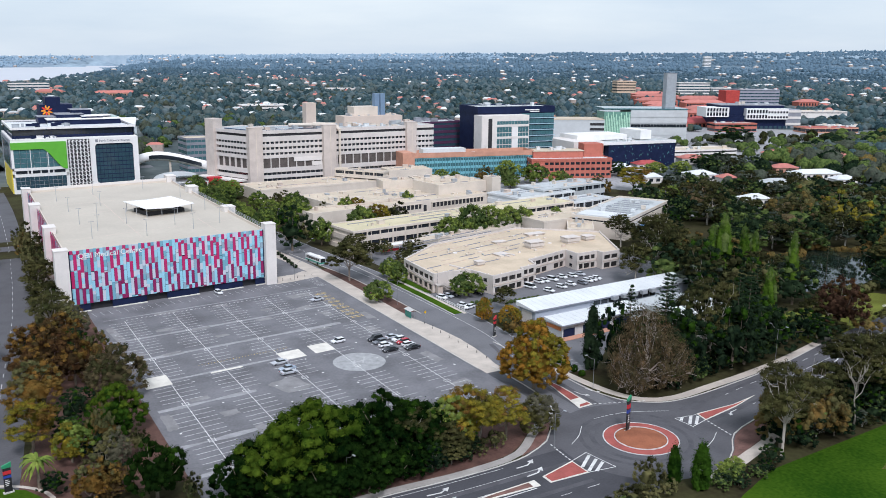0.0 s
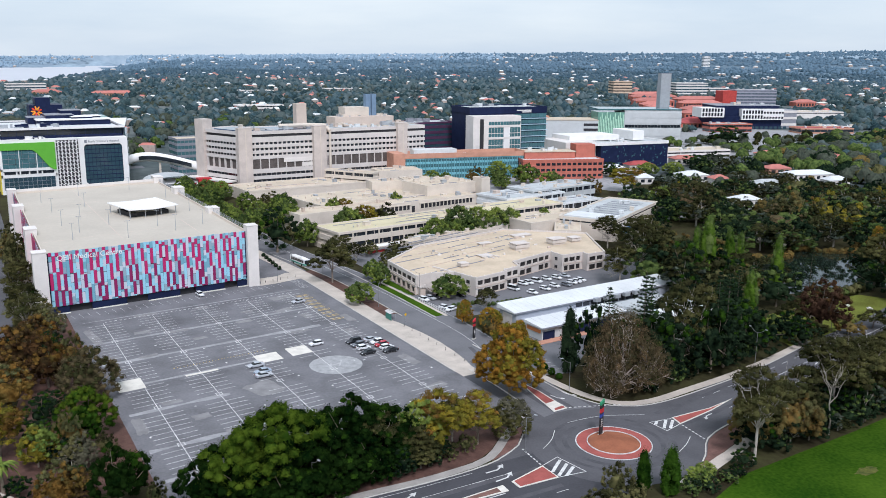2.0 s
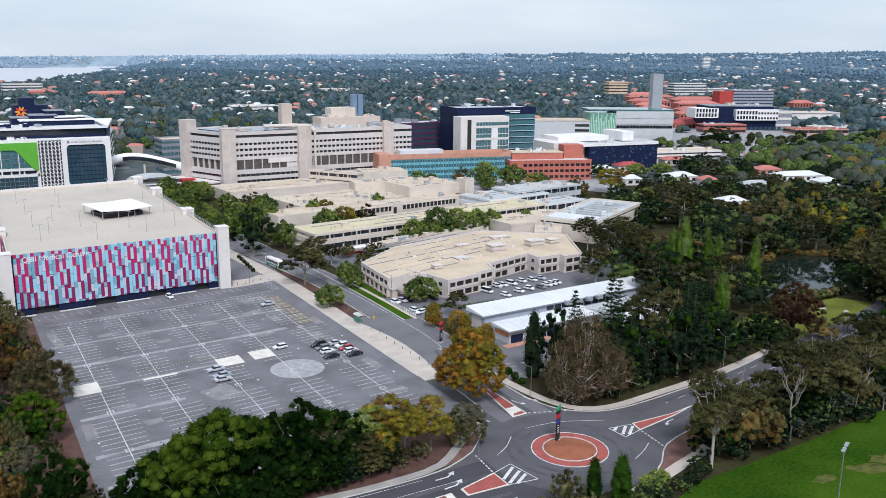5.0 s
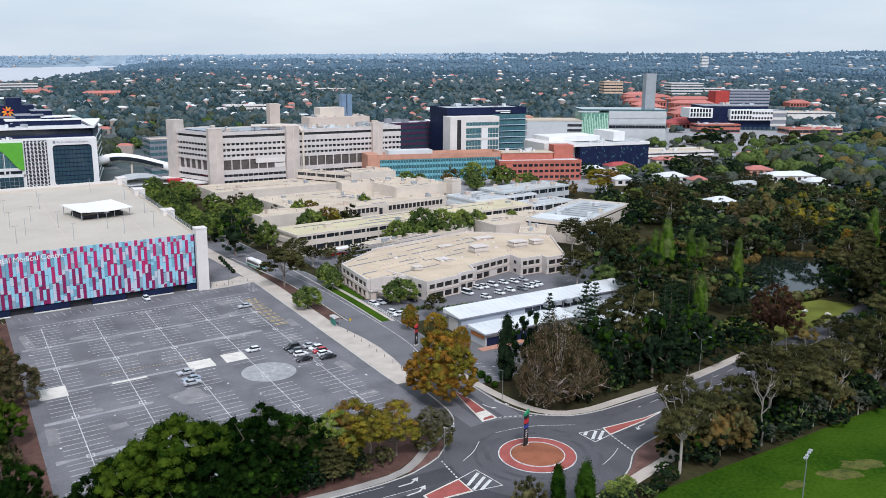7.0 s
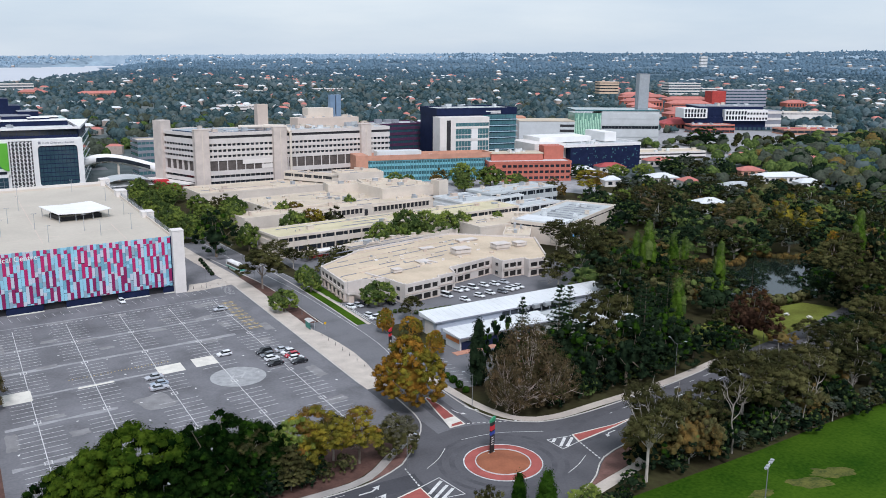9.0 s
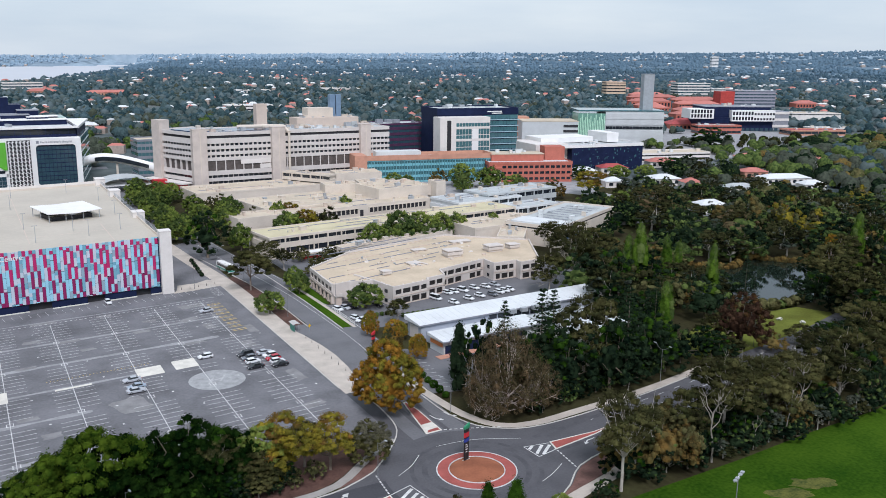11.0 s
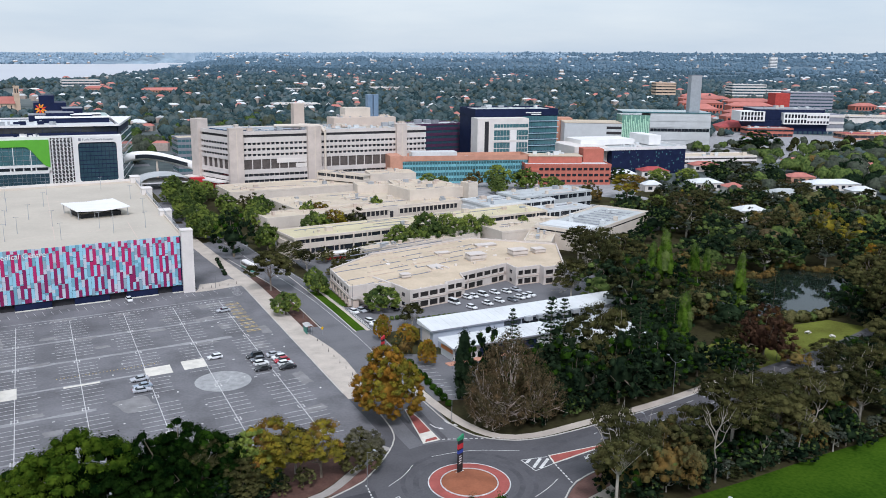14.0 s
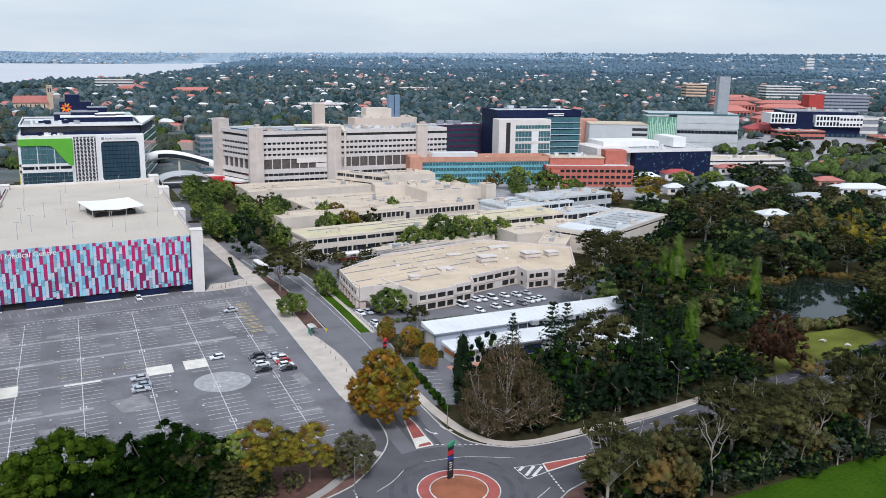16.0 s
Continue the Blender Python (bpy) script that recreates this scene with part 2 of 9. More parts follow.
LEAF = {
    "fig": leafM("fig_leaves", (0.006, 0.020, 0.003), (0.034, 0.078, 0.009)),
    # Near-black: the shade inside and low on fig crowns is put into this colour.
    "figd": leafM("shaded_fig_leaves", (0.002, 0.008, 0.002), (0.014, 0.032, 0.006)),
    "green": leafM("green_leaves", (0.028, 0.052, 0.017), (0.120, 0.160, 0.046)),
    "bright": leafM("bright_green_leaves", (0.066, 0.105, 0.024), (0.230, 0.280, 0.060)),
    "poplar": leafM("poplar_leaves", (0.018, 0.046, 0.005), (0.084, 0.145, 0.018)),
    "dark": leafM("dark_green_leaves", (0.003, 0.008, 0.005), (0.026, 0.044, 0.021)),
    "gum": leafM("dark_gum_leaves", (0.004, 0.006, 0.003), (0.056, 0.063, 0.024), (0.060, 0.050, 0.024), 0.35),
    "olive": leafM("olive_leaves", (0.028, 0.036, 0.015), (0.150, 0.152, 0.062), (0.13, 0.10, 0.045), 0.4),
    "gumo": leafM("olive_gum_leaves", (0.010, 0.013, 0.005), (0.105, 0.108, 0.040), (0.085, 0.068, 0.028), 0.35),
    "yellow": leafM("yellow_green_leaves", (0.070, 0.066, 0.011), (0.34, 0.255, 0.030), (0.110, 0.112, 0.022), 0.6),
    "autumn": leafM("autumn_leaves", (0.110, 0.054, 0.010), (0.44, 0.205, 0.033), (0.17, 0.135, 0.024), 0.7),
    "rust": leafM("rusty_olive_leaves", (0.042, 0.030, 0.012), (0.23, 0.140, 0.042), (0.095, 0.092, 0.036), 0.6),
    "brown": leafM("brown_leaves", (0.040, 0.029, 0.016), (0.185, 0.125, 0.068), (0.070, 0.066, 0.034), 0.7),
    "copper": leafM("copper_leaves", (0.024, 0.013, 0.009), (0.098, 0.055, 0.034)),
    "park": leafM("park_gum_leaves", (0.033, 0.043, 0.033), (0.090, 0.108, 0.076), (0.062, 0.060, 0.048), 0.35),
    # Bluer with distance: haze is put into these leaf colours.
    "haze": leafM("hazed_suburb_leaves", (0.016, 0.033, 0.038), (0.074, 0.118, 0.120), (0.095, 0.105, 0.095), 0.5, 0.5),
    "blue": leafM("hazed_blue_green_leaves", (0.030, 0.058, 0.070), (0.095, 0.145, 0.158), (0.11, 0.13, 0.13), 0.5, 0.5),
    "mid": leafM("hazed_mid_leaves", (0.042, 0.078, 0.106), (0.088, 0.140, 0.172), (0.10, 0.135, 0.15), 0.4, 0.3),
    # Light copy of the fig leaves, for clumps painted as lit from above.
    "lime": leafM("lit_fig_leaves", (0.018, 0.040, 0.005), (0.082, 0.122, 0.013)),
    "russet": leafM("russet_leaves", (0.022, 0.012, 0.007), (0.130, 0.068, 0.027), (0.066, 0.056, 0.024), 0.5),
    "orange": leafM("orange_brown_leaves", (0.055, 0.031, 0.009), (0.270, 0.140, 0.034), (0.120, 0.100, 0.030), 0.5),
    "bgum": leafM("brown_gum_leaves", (0.028, 0.023, 0.013), (0.155, 0.116, 0.060), (0.060, 0.058, 0.030), 0.5),
    "grey": leafM("grey_green_leaves", (0.034, 0.036, 0.024), (0.145, 0.142, 0.092), (0.085, 0.075, 0.050), 0.4),
    # The palest, bluest leaves, with the most haze in their colour.
    "far": leafM("hazed_far_leaves", (0.078, 0.132, 0.182), (0.130, 0.200, 0.255), isl=0.25),
    "faint": leafM("hazed_faint_leaves", (0.20, 0.29, 0.37), (0.32, 0.41, 0.49), isl=0.4),
}
WATER = M("lake_water", (0.012, 0.02, 0.015), 0.05, 0.1, 0.05, 0.4, spec=0.25)
# Pale matt base: the sky's reflection is put into the river's colour.
RIVER = M("sky_toned_river", (0.50, 0.52, 0.55), 0.6, 0.03, 0.002, 0.02, spec=0.2)

# ---- builders ----
def part(name, bm, material, parent=None, label=""):
    """Links a bmesh as one mesh object under its parent."""
    me = bpy.data.meshes.new(name)
    bm.to_mesh(me)
    bm.free()
    return link(name, me, material, parent, label)


def link(name, me, material=None, parent=None, label=""):
    if material is not None and not me.materials:
        me.materials.append(material)
    ob = new(name, me)
    ob.parent = parent
    if label:
        ob["label"] = label
    return ob


def thing(name, label, category, m=None, group="", kind=""):
    """An empty at a thing's base, which parents its parts."""
    ob = new(name)
    ob.empty_display_size = 0.5
    if m is not None:
        ob.matrix_basis = m
    return tagged(ob, label, category, group, kind)


def mesh_from(name, verts, faces):
    me = bpy.data.meshes.new(name)
    me.from_pydata(verts, [], faces)
    me.update()
    return me


def box(bm, x0, x1, y0, y1, z0, z1):
    v = [bm.verts.new((x, y, z)) for z in (z0, z1) for y in (y0, y1) for x in (x0, x1)]
    for f in ((0, 2, 3, 1), (4, 5, 7, 6), (0, 1, 5, 4), (2, 6, 7, 3), (0, 4, 6, 2), (1, 3, 7, 5)):
        bm.faces.new([v[i] for i in f])
    return bm


def boxes(*rows):
    bm = bmesh.new()
    for r in rows:
        box(bm, *r)
    return bm


def prism(bm, pts, z0, z1):
    """An upright prism over a footprint given anticlockwise; z1 may be one height or one for each corner."""
    n = len(pts)
    tops = z1 if isinstance(z1, (list, tuple)) else [z1] * n
    lo = [bm.verts.new((x, y, z0)) for x, y in pts]
    hi = [bm.verts.new((x, y, t)) for (x, y), t in zip(pts, tops)]
    bm.faces.new(lo[::-1])
    bm.faces.new(hi)
    for i in range(n):
        j = (i + 1) % n
        bm.faces.new((lo[i], lo[j], hi[j], hi[i]))
    return bm


def tube(bm, p, q, r0, r1, n=6, cap=True):
    p, q = Vector(p), Vector(q)
    d = (q - p).normalized()
    a = d.orthogonal().normalized()
    b = d.cross(a)
    ring = [[bm.verts.new(c + (a * math.cos(k * math.tau / n) + b * math.sin(k * math.tau / n)) * r) for k in range(n)] for c, r in ((p, r0), (q, r1))]
    for k in range(n):
        bm.faces.new((ring[0][k], ring[0][(k + 1) % n], ring[1][(k + 1) % n], ring[1][k]))
    if cap:
        bm.faces.new(ring[0][::-1])
        bm.faces.new(ring[1])
    return bm


def smooth_line(pts, step=2.0):
    """A Catmull-Rom line through plan points."""
    pts = [Vector((*p[:2], 0)) for p in pts]
    ext = [pts[0] * 2 - pts[1], *pts, pts[-1] * 2 - pts[-2]]
    out = []
    for i in range(1, len(ext) - 2):
        a, b, c, d = ext[i - 1 : i + 3]
        n = max(1, int((c - b).length / step))
        for k in range(n):
            t = k / n
            out.append(0.5 * (2 * b + (c - a) * t + (2 * a - 5 * b + 4 * c - d) * t * t + (3 * b - a - 3 * c + d) * t ** 3))
    out.append(ext[-2])
    return out


def smoothstep(a, b, x):
    t = min(1.0, max(0.0, (x - a) / (b - a)))
    return t * t * (3 - 2 * t)


SKY_AZ = (-70, 0, 3.3, 7.9, 12.8, 18, 20.5, 23.4, 27, 30.7, 34.4, 36.5, 38.4, 40.2, 45, 48.4, 51.7, 54.2, 57, 110)
SKY_Z = (58, 60, 63, 67.5, 74, 79, 86, 86.5, 91, 94.5, 102, 101, 112, 105.5, 109, 117, 116, 126, 131, 128)
SHORE = ((1500, 1797, 2037, 2311, 2894, 3690, 4780), (-300, -39, 111, 249, 432, 640, 930))
FAR_SHORE = ((-2600, 267, 507, 774, 930), (3700, 3977, 4233, 4726, 4780))


def skyline(ang):
    """The height of the last hills by bearing, in degrees from north."""
    return float(np.interp(ang, SKY_AZ, SKY_Z))


def in_river(x, y):
    return y > 1600 and x < np.interp(y, *SHORE) + 12 and y < np.interp(x, *FAR_SHORE) + 10


def terrain(x, y):
    """The height of the ground: flat by the car park, rising gently behind, then hills at the horizon."""
    r = math.hypot(x - 40, y)
    z = 4.0 * smoothstep(390, 500, y + 0.15 * max(0, x - 250)) + 6.0 * smoothstep(560, 850, r) + 8.0 * smoothstep(900, 2000, r)
    if r > 1900:
        ang = math.degrees(math.atan2(x - 40, y))
        land = smoothstep(9, 13, ang) if ang > 0 else 0.0
        rise = smoothstep(2500, 4800, r) * land + smoothstep(4000, 4800, r) * (1 - land)
        z += (skyline(ang) - 26.0) * rise + land * 5 * noise.noise((x / 500, y / 500, 0.3)) * smoothstep(2000, 3000, r)
        if in_river(x, y):
            z = min(z, 18.0)
    e = ((x - 325) / 52) ** 2 + ((y - 218) / 27) ** 2
    if e < 1.6:
        z -= 1.4 * smoothstep(1.6, 0.8, e)
    return z


def ribbon(bm, pts, width, z, off=0.0):
    """A flat strip along a plan line, off to its right by off, laid on the ground at height z."""
    rows = []
    for i, p in enumerate(pts):
        d = (pts[min(i + 1, len(pts) - 1)] - pts[max(i - 1, 0)]).normalized()
        s = Vector((d.y, -d.x, 0))
        rows.append([bm.verts.new((q.x, q.y, terrain(q.x, q.y) + z)) for q in (p + s * (off - width / 2), p + s * (off + width / 2))])
    for a, b in zip(rows, rows[1:]):
        bm.faces.new((a[0], a[1], b[1], b[0]))
    return bm


def kerb_line(bm, pts, width=0.3, z0=-0.1, z1=0.15):
    """A raised kerb along a plan line."""
    rows = []
    for i, p in enumerate(pts):
        d = (pts[min(i + 1, len(pts) - 1)] - pts[max(i - 1, 0)]).normalized()
        s = Vector((d.y, -d.x, 0)) * width / 2
        g = terrain(p.x, p.y)
        rows.append([bm.verts.new((q.x, q.y, g + z)) for q, z in ((p - s, z0), (p - s, z1), (p + s, z1), (p + s, z0))])
    for a, b in zip(rows, rows[1:]):
        for k in range(3):
            bm.faces.new((a[k], a[k + 1], b[k + 1], b[k]))
    return bm


def sheet(bm, x0, x1, y0, y1, z, step=20.0, skew=0.0):
    """A grid sheet that follows the ground; skew lifts y by skew times x."""
    nx, ny = max(1, int((x1 - x0) / step)), max(1, int((y1 - y0) / step))
    v = []
    for j in range(ny + 1):
        for i in range(nx + 1):
            x = x0 + (x1 - x0) * i / nx
            y = y0 + (y1 - y0) * j / ny + skew * (x - x0)
            v.append(bm.verts.new((x, y, terrain(x, y) + z)))
    for j in range(ny):
        for i in range(nx):
            a = j * (nx + 1) + i
            bm.faces.new((v[a], v[a + 1], v[a + nx + 2], v[a + nx + 1]))
    return bm


def area(bm, pts, z):
    f = bm.faces.new([bm.verts.new((x, y, z)) for x, y in pts])
    if f.normal.z < 0:
        f.normal_flip()
    bm.normal_update()
    if f.normal.z < 0:
        f.normal_flip()
    return bm


def disc(bm, x, y, r, z, n=48, r0=0.0):
    if r0:
        a = [bm.verts.new((x + r0 * math.cos(k * math.tau / n), y + r0 * math.sin(k * math.tau / n), z)) for k in range(n)]
        b = [bm.verts.new((x + r * math.cos(k * math.tau / n), y + r * math.sin(k * math.tau / n), z)) for k in range(n)]
        for k in range(n):
            bm.faces.new((a[k], b[k], b[(k + 1) % n], a[(k + 1) % n]))
    else:
        bm.faces.new([bm.verts.new((x + r * math.cos(k * math.tau / n), y + r * math.sin(k * math.tau / n), z)) for k in range(n)])
    return bm


def words(name, text, size, m, material, parent=None):
    """Raised lettering as a mesh."""
    cu = bpy.data.curves.new(name, "FONT")
    cu.body, cu.size, cu.extrude = text, size, 0.06
    tmp = new(name + "_curve", cu)
    bpy.context.view_layer.update()
    me = bpy.data.meshes.new_from_object(tmp.evaluated_get(bpy.context.evaluated_depsgraph_get()))
    bpy.data.objects.remove(tmp)
    bpy.data.curves.remove(cu)
    me.materials.clear()
    ob = link(name, me, material, parent)
    ob.matrix_basis = m
    return ob

# ---- ground, far hills and water ----
def ground_sheet():
    radii = [0, 60, 100, 130, 160, 190, 210, 230, 250, 270, 290, 310, 330, 350, 370, 390, 410, 430, 450, 470, 490, 510, 540, 580, 640, 720, 820, 950, 1100, 1300, 1550, 1850, 2150]
    radii += [2400 + 200 * k for k in range(13)]
    n = 180
    verts, faces = [], []
    for r in radii:
        for k in range(n):
            a = k * math.tau / n
            x, y = 40 + r * math.sin(a), r * math.cos(a)
            verts.append((x, y, terrain(x, y)))
    for i in range(len(radii) - 1):
        for k in range(n):
            j = (k + 1) % n
            faces.append((i * n + k, i * n + j, (i + 1) * n + j, (i + 1) * n + k)[::-1] if i else (k, n + j, n + k)[::-1])
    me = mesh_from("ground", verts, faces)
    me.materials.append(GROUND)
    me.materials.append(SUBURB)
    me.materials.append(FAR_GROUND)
    # Palest far ground, with horizon haze in its base colour.
    me.materials.append(M("hazed_faint_ground", (0.19, 0.27, 0.34), 0.95, 0.2, 0.006, 0.05, tint=(0.27, 0.35, 0.41)))
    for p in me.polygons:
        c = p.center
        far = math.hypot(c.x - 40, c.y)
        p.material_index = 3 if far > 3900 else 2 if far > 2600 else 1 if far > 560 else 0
    return tagged(new("ground", me), "earth and dry grass reaching to the horizon", "ground", kind="structure")


ground_sheet()


def far_ridge():
    """Hazy hills closing the horizon, their haze put into the colour and glow."""
    bm = bmesh.new()
    prev = None
    for k in range(1801):
        ang = -70 + k * 0.1
        a = radians(ang)
        x, y = 40 + 4840 * math.sin(a), 4840 * math.cos(a)
        top = skyline(ang) + 2.5 * noise.noise((k * 0.05, 2.1, 0)) + 2.2 * noise.noise((k * 0.31, 7.7, 0)) + 2.6 * max(0.0, noise.noise((k * 0.9, 3.3, 0)))
        row = [bm.verts.new((x, y, z)) for z in (0, top)]
        if prev:
            bm.faces.new((prev[0], row[0], row[1], prev[1]))
        prev = row
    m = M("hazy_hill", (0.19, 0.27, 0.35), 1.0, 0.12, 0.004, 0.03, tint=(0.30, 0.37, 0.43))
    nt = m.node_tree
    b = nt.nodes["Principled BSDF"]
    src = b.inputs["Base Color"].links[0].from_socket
    # A faint glow of the hill colour stands in for haze.
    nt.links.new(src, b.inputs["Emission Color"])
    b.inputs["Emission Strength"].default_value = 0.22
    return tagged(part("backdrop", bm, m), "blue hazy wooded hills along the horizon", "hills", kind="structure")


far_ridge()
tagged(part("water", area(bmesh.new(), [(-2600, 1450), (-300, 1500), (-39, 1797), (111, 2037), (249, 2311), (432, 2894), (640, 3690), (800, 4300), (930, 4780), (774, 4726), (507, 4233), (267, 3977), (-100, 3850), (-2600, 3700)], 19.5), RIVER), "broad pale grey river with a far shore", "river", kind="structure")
tagged(part("water", disc(bmesh.new(), 0, 0, 1, 0), WATER), "small dark park lake with reflections", "lake", kind="structure").matrix_basis = Matrix.LocRotScale((325, 218, -0.5), None, (56, 30, 1))

# ---- paved ground ----
SK = math.tan(radians(5))
tagged(part("car_park_surface", sheet(bmesh.new(), 43, 128.4, 155, 300.2, 0.03, 300, SK), ASPHALT), "worn grey asphalt of the open car park", "car park", kind="structure")
tagged(part("pavement", sheet(bmesh.new(), 112, 134.2, 304, 480, 0.022, 12), ASPHALT), "grey asphalt yard beside the parking garage", "pavement", kind="structure")
tagged(part("pavement", sheet(bmesh.new(), 157, 262, 232, 545, 0.02, 12), ASPHALT_AVENUE), "asphalt yards between the low hospital buildings", "pavement", kind="structure")
tagged(part("pavement", sheet(bmesh.new(), 262, 420, 330, 530, 0.02, 12), ASPHALT_PATCH), "grey paving between hospital buildings", "pavement", kind="structure")
tagged(part("pavement", area(bmesh.new(), [(148.5, 176), (156, 174), (176, 190), (190, 199), (166, 206), (153, 212), (148.5, 212)], 0.026), ASPHALT_AVENUE), "small asphalt forecourt beside the white-roofed building", "pavement", kind="structure")
tagged(part("pavement", sheet(bmesh.new(), 440, 900, 480, 700, 0.05, 20), ASPHALT_PATCH), "grey paved streets between far hospital buildings", "pavement", kind="structure")
RC = (136.5, 134.8)
north = smooth_line([(138.5, 150), (138.7, 165), (140.5, 185), (146.8, 215), (147.2, 260), (146, 290), (142.6, 325), (139.4, 355), (136.5, 400), (133, 450), (131, 520), (130, 640)], 4)
east = smooth_line([(145, 137), (165, 138.5), (190, 142.5), (215, 147), (240, 152), (300, 165), (420, 205)], 4)
west = smooth_line([(128, 129), (105, 129), (80, 129.2), (40, 131.5), (-60, 138)], 4)
left = smooth_line([(2, 150), (8, 190), (14, 240), (21, 300), (26, 370), (29, 440), (30, 560), (28, 760)], 6)
for nm, pts, w, z, lab in (("road", north, 14.4, 0.034, "two-way asphalt avenue beside the car park"), ("road", east, 15.5, 0.038, "asphalt road leading away past the park"), ("road", west, 21, 0.042, "asphalt road passing the row of trees"), ("road", left, 13, 0.034, "shaded asphalt street beside the parking garage")):
    tagged(part(nm, ribbon(bmesh.new(), pts, w, z), ASPHALT_AVENUE if pts is north else ASPHALT_DARK if pts is west else ASPHALT_ROAD), lab, "road", kind="structure")
tagged(part("road", area(bmesh.new(), [(106, 119), (122, 115), (150, 118.5), (157, 125.4), (172, 131.4), (180, 140), (172, 147), (158, 147.1), (153, 149.2), (148, 153.9), (145.3, 164), (144.6, 190), (127.6, 196), (127.6, 160), (121.6, 148.8), (115, 143.9), (106, 139.5)], 0.0255), ASPHALT_ROAD), "asphalt at the mouths of the roundabout", "road", kind="structure")
tagged(part("road", disc(bmesh.new(), *RC, 19.6, 0.046, 64), ASPHALT_ROAD), "dark asphalt of the roundabout", "road", kind="structure")
TYRE_DARK = M("tyre_darkened_asphalt", (0.082, 0.081, 0.088), 0.85, 0.25, 0.25, 1.5, stain=0.3)
for r0, r1 in ((10.4, 11.6), (13.2, 14.2)):
    tagged(part("wheel_track", disc(bmesh.new(), *RC, r1, 0.052, 72, r0), TYRE_DARK), "darker wheel track worn into the roundabout", "road", kind="structure")
for pts, off in ((east, -4.6), (east, 3.4), (north, 2.4), (north, -2.6), (west, 4.4), (west, -4.0)):
    tagged(part("wheel_track", ribbon(bmesh.new(), [p for p in pts if 20 < math.dist(p[:2], RC) < 75], 1.3, 0.049, off), TYRE_DARK if pts is not north else ASPHALT_ROAD), "darker wheel track along the road", "road", kind="structure")


def ragged(seed):
    bm = bmesh.new()
    bm.faces.new([bm.verts.new((math.cos(k * math.tau / 40) * (1 + 0.5 * noise.noise((math.cos(k * math.tau / 40) * 2 + seed, math.sin(k * math.tau / 40) * 2, 0))), math.sin(k * math.tau / 40) * (1 + 0.6 * noise.noise((seed, math.cos(k * math.tau / 40) * 2.4, math.sin(k * math.tau / 40) * 2))), 0)) for k in range(40)])
    return bm


tagged(part("grass_field", area(bmesh.new(), [(118, 98), (136, 105.5), (150, 110), (190, 112), (214, 114), (240, 115), (330, 128), (420, 100), (420, -60), (110, -60), (110, 96)], 0.03), GRASS), "bright green mown sports field with bare patches", "grass", kind="structure")
for x, y, a, b, r in ((186.6, 96.6, 5.2, 2.2, -28), (195, 97.2, 5.0, 2.2, -20), (174.4, 98.4, 3, 1.4, 0)):
    tagged(part("bare_patch", ragged(x), M("bare_soil", (0.050, 0.080, 0.010), 0.95, 0.4, 0.5, 2.0, tint=(0.088, 0.088, 0.017))), "dry yellow-brown bare patch in the sports field", "bare soil", kind="structure").matrix_basis = Matrix.LocRotScale((x, y, 0.035), Euler((0, 0, radians(r))), (a, b, 1))
tagged(part("lawn", area(bmesh.new(), [(228, 158), (262, 158), (292, 160), (305, 176), (300, 186), (276, 187), (250, 185), (232, 176)], 0.03), DRY_GRASS), "sunlit dry park lawn by the lake", "lawn", kind="structure")

# paths, verges, kerbs
walkway = smooth_line([(131.5, 186), (131.5, 215), (131.5, 260), (131.3, 300), (129.6, 325), (127, 355), (124, 400)], 6)
tagged(part("footpath", area(bmesh.new(), [(110.5, 301.6), (117, 302.2), (128, 304.8), (129.5, 311), (126, 316), (121, 312.5), (114, 312), (112.5, 306)], 0.045), PATH), "pale concrete crossing by the garage corner", "footpath", kind="structure")
tagged(part("footpath", ribbon(bmesh.new(), walkway, 6.2, 0.06), PATH), "wide sandy concrete footpath beside the car park", "footpath", kind="structure")
tagged(part("road", area(bmesh.new(), [(134.0, 246), (134.0, 190), (142, 190), (142, 246)], 0.0335), ASPHALT_AVENUE), "asphalt edge of the avenue beside the footpath", "road", kind="structure")
tagged(part("footpath", area(bmesh.new(), [(134.5, 240), (134.5, 191), (135.6, 196), (136.7, 204), (137.3, 214), (136.9, 224), (135.4, 236)], 0.056), PATH), "sandy concrete apron widening the footpath beside the avenue", "footpath", kind="structure")
tagged(part("mulch_bed", ribbon(bmesh.new(), smooth_line([(137.0, 246), (137.0, 275), (136.2, 300), (134.8, 315)], 6), 4.8, 0.055), MULCH), "reddish brown mulch strip along the avenue", "mulch", kind="structure")
tagged(part("verge", ribbon(bmesh.new(), smooth_line([(150.4, 237), (150.7, 262), (150.4, 286)], 6), 3.4, 0.055), GRASS), "green mown verge beside the avenue", "grass", kind="structure")
tagged(part("pavement", area(bmesh.new(), [(153.4, 235), (162, 233), (164, 262), (153.4, 263)], 0.0405), ASPHALT_AVENUE), "small asphalt parking lot before the offices", "car park", kind="structure")
tagged(part("lawn", area(bmesh.new(), [(153.4, 264.5), (155.6, 264.5), (157.2, 291), (152.8, 294)], 0.05), GRASS), "small green lawn beside the office block", "lawn", kind="structure")
tagged(part("footpath", ribbon(bmesh.new(), smooth_line([(152.8, 236), (152.9, 262), (152.4, 292)], 5), 1.2, 0.058), PATH), "narrow pale footpath beside the avenue", "footpath", kind="structure")
tagged(part("footpath", ribbon(bmesh.new(), smooth_line([(60, 141.4), (77, 141.1), (90, 140.4), (98, 140.6), (104, 141.1), (108, 142.3), (111.3, 144.4), (115.4, 147.9), (118.4, 150.3), (122, 153.2), (127.2, 156.8)], 2.5), 2.1, 0.058), PATH_GREY), "curved concrete footpath under the trees", "footpath", kind="structure")
